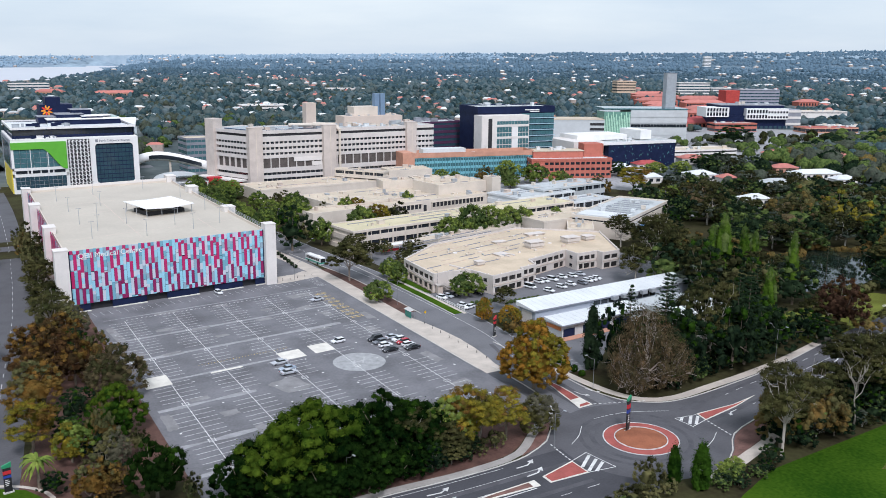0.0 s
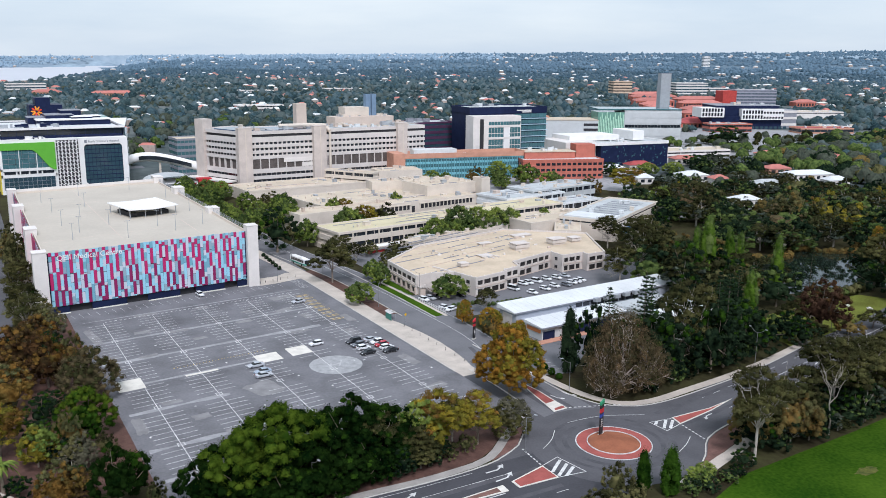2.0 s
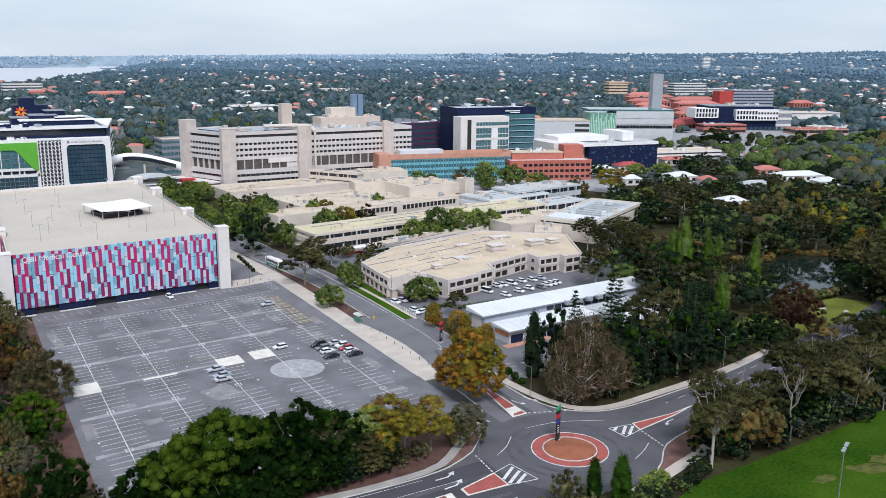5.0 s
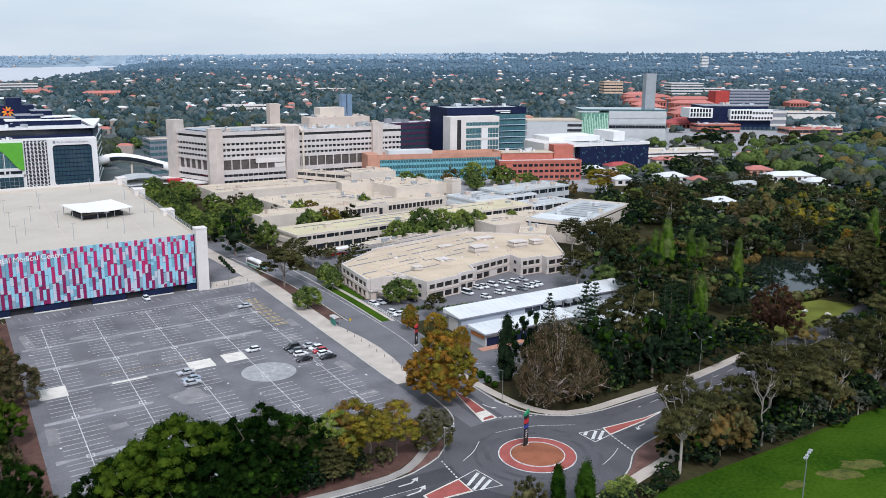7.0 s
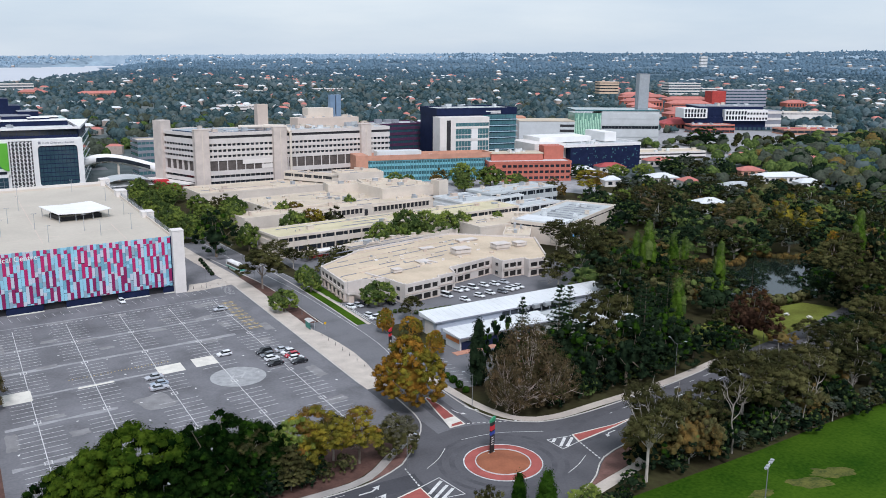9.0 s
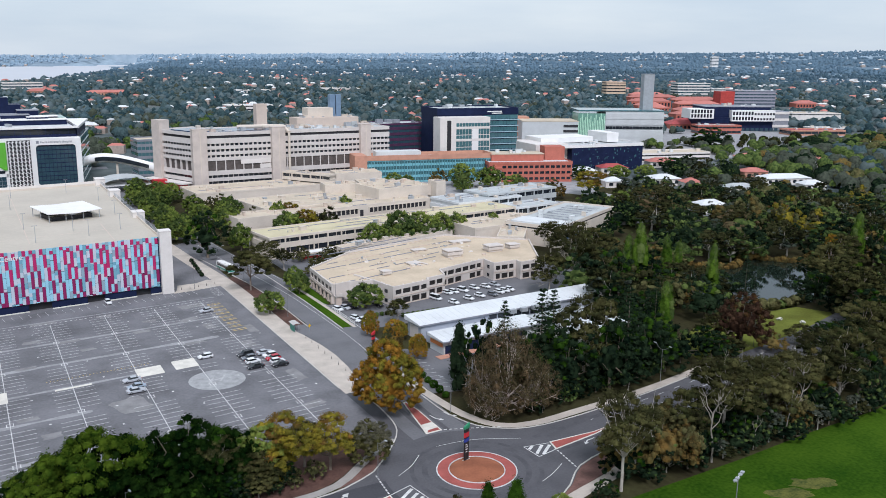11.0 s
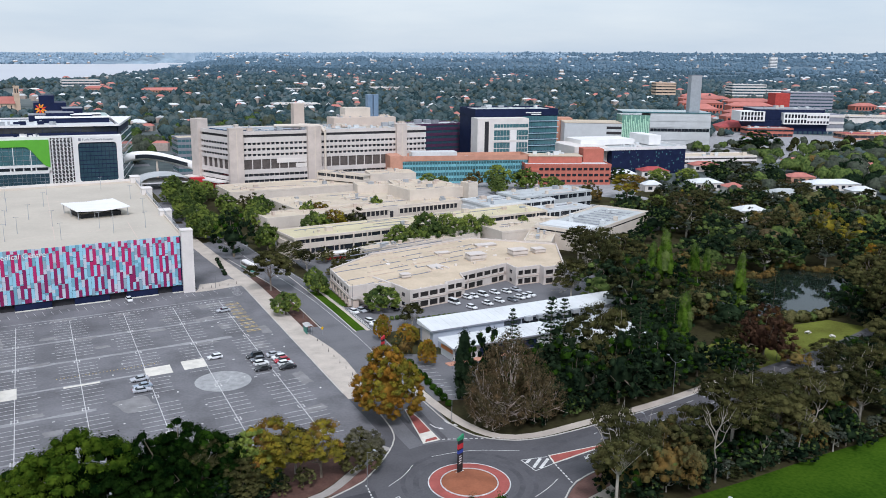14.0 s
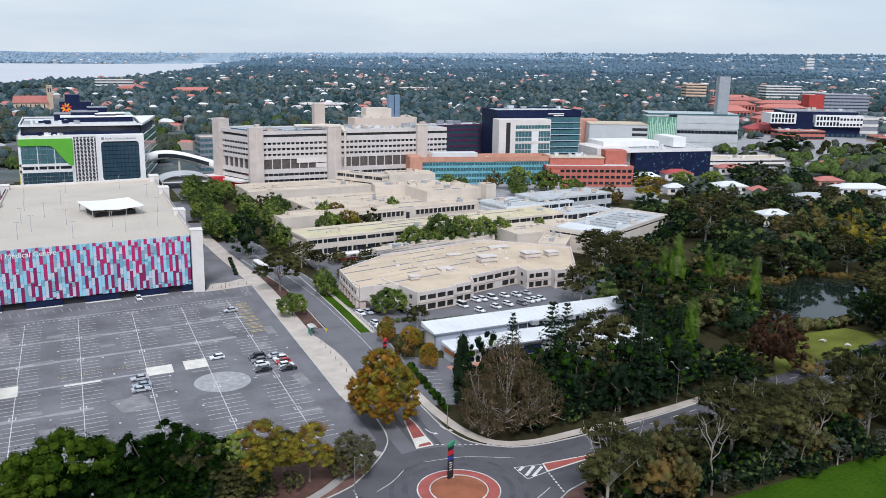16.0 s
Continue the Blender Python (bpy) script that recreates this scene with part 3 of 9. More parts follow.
tagged(part("footpath", ribbon(bmesh.new(), smooth_line([(147, 192), (147.2, 174), (148.8, 160), (153, 151.5), (161, 148.6), (175, 149.6), (193, 151.4), (212, 154.5), (240, 161)], 3), 2.6, 0.058), PATH), "pale concrete footpath round the corner", "footpath", kind="structure")
tagged(part("footpath", ribbon(bmesh.new(), smooth_line([(136, 113.0), (145, 115.2), (152, 117.2), (160, 119.4), (172, 124.4)], 3), 2.9, 0.062), PATH), "pale concrete footpath beside the sports field", "footpath", kind="structure")
tagged(part("mulch_bed", area(bmesh.new(), [(60, 142.4), (90, 141.4), (100, 141.7), (106, 142.8), (110.4, 145.2), (114.6, 148.8), (120.5, 153), (118, 156.5), (100, 159), (60, 160)], 0.05), MULCH), "red-brown mulch under the roadside trees", "mulch", kind="structure")
tagged(part("mulch_bed", area(bmesh.new(), [(143.5, 116.6), (146.8, 118.0), (150.4, 120.2), (154.4, 123.8), (157.2, 125.8), (161.6, 127.5), (168, 129), (176, 131.6), (173, 126), (166, 123.2), (158, 120.4), (149, 117.8)], 0.05), RED_MULCH), "red-brown bed at the road corner", "paving", kind="structure")
tagged(part("lawn", area(bmesh.new(), [(7, 160), (18, 160), (17.4, 170), (14, 176.5), (9.6, 179.5)], 0.045), GRASS), "small green lawn beside the entrance sign", "lawn", kind="structure")
tagged(part("footpath", ribbon(bmesh.new(), smooth_line([(8.6, 181.2), (13.4, 178.4), (17.4, 173.5), (18.9, 166), (19.2, 158)], 2.5), 0.9, 0.05), PATH), "narrow pale path round the small lawn", "footpath", kind="structure")
tagged(part("mulch_bed", area(bmesh.new(), [(9, 170), (43, 165), (43, 292), (33, 296), (26, 240), (18, 200)], 0.02), MULCH), "leaf litter under the trees beside the car park", "mulch", kind="structure")
tagged(part("mulch_bed", area(bmesh.new(), [(107.4, 140.6), (113.4, 142.6), (117, 144.6), (120.2, 147.8), (124.2, 152.2), (121.6, 151.6), (119.0, 149.4), (116.0, 147.0), (112.2, 143.8), (109.2, 141.8)], 0.052), RED_MULCH), "reddish mulch between footpath and kerb", "mulch", kind="structure")
for pts in ([(60, 139.9), (76, 139.7), (90, 139.1), (101.8, 139.3), (109, 140.5), (113.6, 142.4), (117, 144.2), (120.3, 147.4), (124.6, 152), (128.5, 157.0), (130.2, 160), (131.6, 165), (132.4, 175), (132.6, 190)], [(144.6, 207), (145.2, 177), (145.4, 163.6), (148, 154), (153, 149.4), (158.3, 147.2), (168.5, 146.9), (192, 149.4), (212, 153), (235, 158.5)], [(138, 115.2), (141, 115.9), (146.6, 118.1), (150.1, 120.4), (154.1, 124.1), (157, 126.1), (161.5, 127.8), (168, 129.4), (176, 132.2), (186, 134.6), (204, 139), (235, 144)], [(139.6, 243), (139.6, 275), (138.6, 300), (136.6, 316), (132, 350)], [(148.6, 236), (148.9, 262), (148.6, 287), (148.2, 305), (147, 335)], [(128.3, 190), (128.3, 302)]):
    tagged(part("kerb", kerb_line(bmesh.new(), smooth_line(pts, 2.5)), KERB), "pale concrete kerb", "kerb", kind="structure")

# roundabout island: red apron, white rings and gravel mound
island = thing("roundabout_island", "round red island with white edge lines and gravel centre", "roundabout", pose(*RC, 0.05))
def dome(r, h):
    bm = bmesh.new()
    rows = []
    for i in range(5):
        rr = r * (1 - i / 5)
        z = h * (1 - (rr / r) ** 2)
        rows.append([bm.verts.new((rr * math.cos(k * math.tau / 48), rr * math.sin(k * math.tau / 48), z)) for k in range(48)])
    for a, b in zip(rows, rows[1:]):
        for k in range(48):
            bm.faces.new((a[k], a[(k + 1) % 48], b[(k + 1) % 48], b[k]))
    bm.faces.new(rows[-1])
    return bm
def ring_wall(r0, r1, z0, z1):
    bm = bmesh.new()
    ks = [[bm.verts.new((r * math.cos(k * math.tau / 64), r * math.sin(k * math.tau / 64), z)) for k in range(64)] for r, z in ((r1, z0), (r1, z1), (r0, z1), (r0, z0))]
    for a, b in zip(ks, ks[1:]):
        for k in range(64):
            bm.faces.new((a[k], a[(k + 1) % 64], b[(k + 1) % 64], b[k]))
    return bm
part("apron", disc(bmesh.new(), 0, 0, 8.32, 0.06, 64), RED_PAVE, island, "red paved apron")
part("outer_kerb", ring_wall(8.32, 8.58, -0.05, 0.08), PAINT_OLD, island, "white edge ring")
part("inner_kerb", ring_wall(5.8, 6.02, 0.0, 0.22), PAINT_OLD, island, "white inner kerb ring")
mound = part("mound", dome(5.8, 0.5), RED_DIRT, island, "red gravel mound")
mound.location.z = 0.1
mound.parent = island

# splitter islands with red infill and white edges
def splitter(pts, infills, zlab, fill=RED_PAVE):
    """A low kerbed island: a pale rim, and one or two red paved fields inside it."""
    t = thing("traffic_island", zlab, "traffic island", pose(0, 0, 0.05))
    bm = bmesh.new(); prism(bm, pts, -0.05, 0.1)
    part("edge", bm, PALE_SLAB, t, "pale concrete edge")
    for field in infills:
        bm = bmesh.new(); prism(bm, field, 0, 0.115)
        part("infill", bm, fill, t, "red paved infill")


splitter([(135.2, 155.0), (139.6, 155.3), (139.7, 160), (140.1, 168), (139.6, 174), (138.8, 174), (137.3, 166.4), (136.0, 159)], [[(136.5, 160.0), (139.4, 160.3), (139.8, 168), (139.4, 173.4), (138.9, 173.4), (137.6, 166.4)], [(135.9, 155.5), (139.2, 155.7), (139.3, 157), (136.6, 156.6)]], "narrow red traffic island in the avenue")
splitter([(105.9, 128.2), (115.6, 127.8), (115.7, 133.7), (106.0, 131.1)], [[(106.4, 128.5), (115.3, 128.2), (115.4, 133.2), (106.5, 130.9)]], "triangular red traffic island before the roundabout")
splitter([(80, 129.2), (96, 128.4), (103.4, 128.2), (103.6, 130.7), (94, 130.3)], [[(84, 129.2), (96, 128.8), (101.8, 128.6), (101.9, 130.3), (94, 129.9)]], "long tapered brown-red traffic island in the west road", RED_MULCH)
splitter([(157.0, 134.7), (170, 136.9), (180, 139.6), (170.6, 138.2), (158.0, 138.5)], [[(157.5, 135.1), (170, 137.2), (176, 138.7), (170.4, 137.9), (158.2, 138.1)]], "tapered red traffic island before the roundabout")

# painted marks on the roads
marks = bmesh.new()
def bar(bm, x, y, length, width, ang, z=0.056):
    d = Vector((math.cos(radians(ang)), math.sin(radians(ang)), 0))
    s = Vector((-d.y, d.x, 0))
    c = Vector((x, y, terrain(x, y) + z))
    bm.faces.new([bm.verts.new(c + d * length / 2 * a + s * width / 2 * b) for a, b in ((-1, -1), (1, -1), (1, 1), (-1, 1))])
def along(bm, pts, off, dash, gap, width, z=0.056, start=0, stop=1e9):
    run = 0.0
    for a, b in zip(pts, pts[1:]):
        d = (b - a)
        n = max(1, int(d.length / 0.5))
        for k in range(n):
            p = a + d * (k + 0.5) / n
            s = Vector((d.y, -d.x, 0)).normalized()
            run += d.length / n
            if start <= run <= stop and (gap == 0 or run % (dash + gap) < dash):
                q = p + s * off
                bar(bm, q.x, q.y, d.length / n + 0.02, width, math.degrees(math.atan2(d.y, d.x)), z)
along(marks, north, 0.0, 1, 0, 0.16, start=30, stop=400)
along(marks, north, 6.6, 1, 0, 0.12, start=60, stop=300)
along(marks, east, 3.9, 3, 4, 0.14, start=30, stop=120)
along(marks, east, -3.9, 3, 4, 0.14, start=30, stop=120)
along(marks, east, 0, 1, 0, 0.16, start=42, stop=200)
along(marks, west, 1.4, 1, 0, 0.16, start=26, stop=120)
along(marks, west, -1.2, 1, 0, 0.3, start=26, stop=120)
along(marks, west, 5.3, 1, 0, 0.14, start=21, stop=100)
along(marks, west, 9.1, 1, 0, 0.13, start=27, stop=100)
along(marks, west, -6.0, 3, 4, 0.14, start=12, stop=100)
along(marks, left, 0.0, 3, 5, 0.15, start=20, stop=500)
for pts in ([(120.8, 140.1), (125.2, 142.9), (128.9, 146.5)], [(145.9, 124.2), (150.2, 126.2), (154.1, 128.7)], [(134.3, 148.5), (140, 148.2), (145, 147.1), (153.5, 143.1)]):
    along(marks, smooth_line(pts, 1.0), 0.0, 1, 0, 0.15, 0.062)
tagged(part("lane_lines", marks, PAINT), "white painted lane lines", "road marking", kind="stuff")
def hatch(outline, bars):
    """Hatching: slanting white bars inside a thin white outline."""
    bm = bmesh.new()
    for p, q in zip(outline, outline[1:]):
        bar(bm, (p[0] + q[0]) / 2, (p[1] + q[1]) / 2, math.dist(p, q), 0.2, math.degrees(math.atan2(q[1] - p[1], q[0] - p[0])), 0.06)
    for p, q in bars:
        bar(bm, (p[0] + q[0]) / 2, (p[1] + q[1]) / 2, math.dist(p, q), 0.72, math.degrees(math.atan2(q[1] - p[1], q[0] - p[0])), 0.064)
    tagged(part("hatched_marking", bm, PAINT), "white hatched road marking", "road marking", kind="structure")


hatch([(115.5, 133.6), (121.0, 135.4), (122.2, 127.1), (115.4, 128.0)], [((115.9, 130.4), (120.7, 134.0)), ((116.0, 128.4), (120.9, 131.9)), ((117.4, 127.6), (121.3, 130.2))])
hatch([(157.6, 138.2), (151.4, 139.1), (151.7, 133.6), (157.2, 134.9)], [((151.8, 137.5), (153.4, 138.7)), ((152.1, 135.0), (155.7, 138.1)), ((153.3, 134.2), (157.2, 137.3))])
def give_way(p, q):
    bm = bmesh.new()
    p, q = Vector((*p, 0)), Vector((*q, 0))
    n = int((q - p).length / 1.2)
    for k in range(n):
        c = p + (q - p) * (k + 0.5) / n
        bar(bm, c.x, c.y, 0.7, 0.35, math.degrees(math.atan2(q.y - p.y, q.x - p.x)), 0.062)
    tagged(part("give_way_line", bm, PAINT), "white broken give way line", "road marking", kind="structure")
give_way((116.7, 142.6), (115.7, 134.0)); give_way((157.2, 134.6), (155.9, 125.8)); give_way((139.8, 155.5), (153.0, 150.6))
def arrow(x, y, ang, size=1.0):
    bm = bmesh.new()
    bar(bm, -0.3, 0, 2.4, 0.3, 0, 0); bar(bm, 1.3, 0.28, 1.1, 0.3, 32, 0.001)
    bm.faces.new([bm.verts.new(v) for v in ((1.45, 1.05, 0.002), (1.95, -0.05, 0.002), (2.75, 1.15, 0.002))])
    ob = tagged(part("arrow_marking", bm, PAINT), "white painted lane arrow", "road marking", kind="structure")
    ob.matrix_basis = Matrix.LocRotScale((x, y, 0.062), Euler((0, 0, radians(ang))), (size, size, 1))
for a in ((141.3, 162.6, 280), (145.2, 163.0, 280), (105.2, 132.9, 6, 1.28), (105.4, 136.8, 2, 1.28), (82.8, 131.6, -4, 1.28), (83.4, 135.7, -6, 1.28), (167, 135.3, 190), (222, 146, 15)):
    arrow(*a)

# open car park: patches, bands, bay lines
def cross(y0, w, x0=44, x1=127.5, z=0.036, mat=ASPHALT_PATCH, lab="lighter resurfaced strip across the car park"):
    bm = bmesh.new()
    n = 24
    prev = None
    for k in range(n + 1):
        x = x0 + (x1 - x0) * k / n
        yy = y0 + SK * (x - 52)
        h = w / 2 * (0.75 + 0.6 * noise.noise((x * 0.13, y0, 0)))
        row = [bm.verts.new((x, yy - h, z)), bm.verts.new((x, yy + h * 0.9, z))]
        if prev:
            bm.faces.new((prev[0], row[0], row[1], prev[1]))
        prev = row
    tagged(part("resurfaced_strip", bm, mat), lab, "asphalt patch", kind="structure")
for y0, w, x1 in ((261, 2.0, 118), (241.5, 2.2, 112), (222, 1.8, 84), (203, 2.2, 70), (181, 2.4, 72), (166, 2.2, 60)):
    cross(y0, w, 45, x1)
cross(284.5, 0.9, 46, 122, 0.037)
def blot(x, y, a, b, r, seed, mat=ASPHALT_WORN):
    bm = bmesh.new()
    vs = []
    for k in range(18):
        t = k * math.tau / 18
        q = 0.8 / max(abs(math.cos(t)), abs(math.sin(t))) + 0.22 * noise.noise((math.cos(t) * 2.3 + seed, math.sin(t) * 2.3, seed * 0.7))
        vs.append(bm.verts.new((a * q * math.cos(t), b * q * math.sin(t), 0)))
    bm.faces.new(vs)
    ob = tagged(part("asphalt_patch", bm, mat), "pale repaired patch of asphalt", "asphalt patch", kind="structure")
    ob.matrix_basis = pose(x, y, 0.04, 0, 0, r)
for k, (x, y, a, b, r) in enumerate(((79, 204, 5, 6, 20), (61, 266, 3.2, 1.8, 5), (75, 252, 2.5, 1.5, 10), (47, 268, 1.6, 10, 5), (46, 195, 1.8, 6, 0), (60, 194, 2.5, 2, 5), (112, 283, 5, 3.0, 10), (108, 268, 4, 2, 30), (123, 250, 1.8, 5, 0), (96, 272, 2.6, 1.4, 0), (58, 243, 3.4, 1.2, 8), (71, 262, 4, 1.3, 5), (92, 262, 3.2, 1.6, 8), (104, 244, 4.2, 1.2, 5), (84, 284, 3.0, 1.8, 0), (66, 284, 4.6, 1.6, 5), (118, 236, 2.2, 4.2, 5), (56, 206, 3.0, 1.4, 5), (64, 181, 1.6, 4.2, 5), (112, 258, 2.0, 3.4, 5), (48, 246, 3.4, 1.6, 0), (122, 205, 2.0, 6.0, 5), (119, 184, 3.6, 2.0, 20))):
    blot(x, y, a, b, r, k + 1.3)
for x, y, w, h, lab in ((49, 222.2, 6.8, 7.8, "worn white rectangle painted on the car park"), (87.4, 225.3, 7.0, 6.6, "worn white rectangle painted on the car park"), (97.2, 226.8, 6.4, 7.0, "worn white rectangle painted on the car park"), (67.8, 222.3, 9.0, 1.1, "narrow white concrete median in the car park")):
    bm = bmesh.new(); prism(bm, [(-w / 2, -h / 2), (w / 2, -h / 2 + w * SK), (w / 2, h / 2 + w * SK), (-w / 2, h / 2)], -0.04, 0.03)
    ob = tagged(part("pale_slab", bm, PALE_SLAB), lab, "concrete slab", kind="structure"); ob.location = (x, y, 0.05)
helipad = thing("painted_circle", "faded white disc painted on the asphalt", "road marking", pose(102, 211, 0.046), kind="structure")
part("disc", disc(bmesh.new(), 0, 0, 7.4, 0, 48), M("faded_white_wash", (0.33, 0.335, 0.335), 0.85, 0.2, 0.5, 2.5, stain=0.5), helipad)
glyph = bmesh.new(); bar(glyph, -1.6, 0, 4.6, 0.5, 60, 0.006); bar(glyph, 1.6, 0.6, 4.6, 0.5, 60, 0.006); bar(glyph, 0, 0.2, 3.0, 0.5, 10, 0.008)
part("emblem", glyph, M("faint_white_wash", (0.42, 0.42, 0.42), 0.85, 0.2, 0.5, 2.5, stain=0.4), helipad, "worn white emblem in the disc")
lines, worn, yel = bmesh.new(), bmesh.new(), bmesh.new()
SPINES = (52.0, 67.6, 84.2, 100.2, 116.2)
for i, sx in enumerate(SPINES):
    bar(worn, sx, 222 + SK * (sx - 52), 118, 0.19, 90, 0.05)
    for k in range(46):
        y = 163 + k * 2.58 + SK * (sx - 52)
        off = y - SK * (sx - 52)
        if any(abs(off - c) < 2.2 for c in (261, 241.5, 222, 203, 181)):
            if any(abs(off - c) < 1.3 for c in (261, 241.5, 203, 181)):
                for sd in (-0.9, 0.9):
                    bar(lines, sx + sd * 0.8, y, 1.6, 0.2, 90, 0.055); bar(lines, sx, y + sd * 0.88, 1.8, 0.2, 5, 0.058)
            continue
        if (102 - sx) ** 2 + (211 - y) ** 2 < 70 or off > 283:
            continue
        bar(worn, sx, y, 10.2, 0.17, 5, 0.052)
for k in range(44):
    bar(lines, 53 + k * 1.5, 282.0 + SK * (k * 1.5), 0.75, 0.35, 5, 0.05)
for k in range(30):
    bar(worn, 42 + k * 2.6, 293.5 + SK * (k * 2.6 - 10), 4.6, 0.1, 100, 0.05)
for k in range(9):
    bar(yel, 119.6, 250 + k * 3.9, 4.6, 0.35, 5, 0.056); bar(yel, 119.6, 251.2 + k * 3.9, 4.6, 0.25, 5, 0.056)
for k in range(30):
    bar(yel, 62 + k * 0.9, 229.5 + SK * (k * 0.9), 0.5, 0.2, 60, 0.05)
rl = random.Random(12)
for sx in SPINES:
    for k in range(7):
        bar(lines, sx + rl.choice((-5.6, 5.6, 8.0)) + rl.uniform(-0.4, 0.4), 166 + k * 16 + rl.uniform(0, 12) + SK * (sx - 52), rl.uniform(0.5, 0.9), 0.42, rl.choice((5, 95)), 0.054)
for k in range(14):
    bar(worn, 124.5, 292 + k * 1.2, 3.6, 0.14, 20, 0.054)
tagged(part("bay_marks", lines, PAINT), "white bay end marks and dashed walkway lines", "parking marks", kind="stuff")
tagged(part("bay_lines", worn, PAINT_OLD), "thin worn white parking bay lines", "parking marks", kind="stuff")
tagged(part("yellow_bay_marks", yel, YELLOW_OLD), "worn yellow painted bay marks", "parking marks", kind="stuff")

# bay lines of the small forecourt
bays = bmesh.new()
for k in range(9):
    bar(bays, 153.0 + k * 0.35, 178.5 + k * 2.7, 5.0, 0.14, -12, 0.034)
tagged(part("bay_line", bays, PAINT_OLD), "worn white bay lines on the forecourt", "road marking", kind="structure")

# ---- buildings ----
def at(x, y, z=None, yaw=0.0):
    return pose(x, y, terrain(x, y) - 0.3 if z is None else z, 0, 0, yaw)


PANE = {}


def panes(t, glass, w, d, z0, z1, pane, x0=0.0, y0=0.0, sides="flr", gap=0.25, out=0.04):
    """A row of windows, each a pane of its own, along the sides of a block."""
    def one(length, m):
        key = (round(length, 2), round(z1 - z0, 2), glass.name)
        if key not in PANE:
            me = bpy.data.meshes.new("window")
            bm = boxes((0, length, -0.06, 0.0, 0, z1 - z0))
            bm.to_mesh(me)
            bm.free()
            me.materials.append(glass)
            PANE[key] = me
        ob = new("window", PANE[key])
        ob.parent = t
        ob.matrix_basis = m
    if "f" in sides:
        n = max(1, int(w / pane)); s = w / n
        for k in range(n):
            one(s - gap, pose(x0 + k * s + gap / 2, y0 - out + 0.05, z0))
    n = max(1, int(d / pane)); s = d / n
    for k in range(n):
        if "l" in sides:
            one(s - gap, pose(x0 - out + 0.05, y0 + (k + 1) * s - gap / 2, z0, 0, 0, -90))
        if "r" in sides:
            one(s - gap, pose(x0 + w + out - 0.05, y0 + k * s + gap / 2, z0, 0, 0, 90))


def storeys(t, w, d, z0, z1, n, wall, glass, sill=0.5, proud=0.35, pane=2.4, x0=0.0, y0=0.0, sides="flr", core=None, roof=None, parapet=0.8):
    """A block of n storeys: a core, proud spandrel bands and a row of panes on each floor, a roof slab within a parapet."""
    part("core", boxes((x0, x0 + w, y0, y0 + d, z0, z1)), core or wall, t)
    h = (z1 - z0) / n
    for k in range(n):
        a = z0 + k * h
        panes(t, glass, w, d, a + h * sill + 0.03, a + h - 0.03, pane, x0, y0, sides)
        part("spandrel", boxes((x0 - proud, x0 + w + proud, y0 - proud, y0 + d + proud, a, a + h * sill)), wall, t)
    part("parapet", frame_bm(x0 - proud - 0.02, x0 + w + proud + 0.02, y0 - proud - 0.02, y0 + d + proud + 0.02, z1 - 0.6, z1 + parapet, 0.45), wall, t)
    part("roof", boxes((x0 - proud + 0.4, x0 + w + proud - 0.4, y0 - proud + 0.4, y0 + d + proud - 0.4, z1 - 0.1, z1 + 0.12)), roof or ROOF_BEIGE2, t)


def frame_bm(x0, x1, y0, y1, z0, z1, th):
    return boxes((x0, x1, y0, y0 + th, z0, z1), (x0, x1, y1 - th, y1, z0, z1), (x0, x0 + th, y0 + th, y1 - th, z0, z1), (x1 - th, x1, y0 + th, y1 - th, z0, z1))


def plant(t, n, x0, x1, y0, y1, z, seed, mats=None, big=1.0):
    """Rooftop plant boxes, ducts and vents, each its own part."""
    rg = random.Random(seed)
    mats = mats or (CONCRETE_L, ROOF_WHITE, GREY_STEEL)
    for k in range(n):
        x, y = rg.uniform(x0, x1), rg.uniform(y0, y1)
        w, d, h = rg.uniform(0.8, 3.4) * big, rg.uniform(0.8, 2.6) * big, rg.uniform(0.5, 1.9) * big
        bm = boxes((x - w / 2, x + w / 2, y - d / 2, y + d / 2, z, z + h), (x - w / 2 - 0.12, x + w / 2 + 0.12, y - d / 2 - 0.12, y + d / 2 + 0.12, z + h, z + h + 0.12))
        part("plant_box", bm, rg.choice(mats), t, "rooftop plant box")


# the parking garage with its striped screen
G0, G1, G2, G3 = Vector((37.5, 298.6, 0)), Vector((108.6, 305.0, 0)), Vector((108.2, 452, 0)), Vector((40.2, 443, 0))
garage = thing("parking_garage", "car park building with crimson and blue striped screen and concrete deck", "parking garage")
GU = (G1 - G0).normalized()
GV = Vector((GU.y, -GU.x, 0))
GL = (G1 - G0).length
# One closed dark block stands in for the shade inside the open levels.
bm = bmesh.new(); prism(bm, [tuple((p + q)[:2]) for p, q in ((G0, Vector((0.8, 0.9, 0))), (G1, Vector((-0.8, 0.9, 0))), (G2, Vector((-0.8, -0.8, 0))), (G3, Vector((0.8, -0.8, 0))))], -0.3, 19.2)
part("body", bm, DARK, garage, "dark block for the shade inside the parking levels")
bm = bmesh.new(); prism(bm, [tuple((p + q)[:2]) for p, q in ((G0, Vector((0.5, 0.6, 0))), (G1, Vector((-0.5, 0.6, 0))), (G2, Vector((-0.5, -0.5, 0))), (G3, Vector((0.5, -0.5, 0))))], 19.2, 19.6)
part("roof_deck", bm, DECK, garage, "pale concrete roof deck")
for z in (3.2, 6.4, 9.6, 12.8, 16.0):
    bm = bmesh.new(); prism(bm, [tuple((p + q)[:2]) for p, q in ((G0, Vector((0.4, 0.5, 0))), (G1, Vector((-0.4, 0.5, 0))), (G2, Vector((-0.4, -0.4, 0))), (G3, Vector((0.4, -0.4, 0))))], z - 0.5, z + 0.5)
    part("floor_slab", bm, CONCRETE, garage)


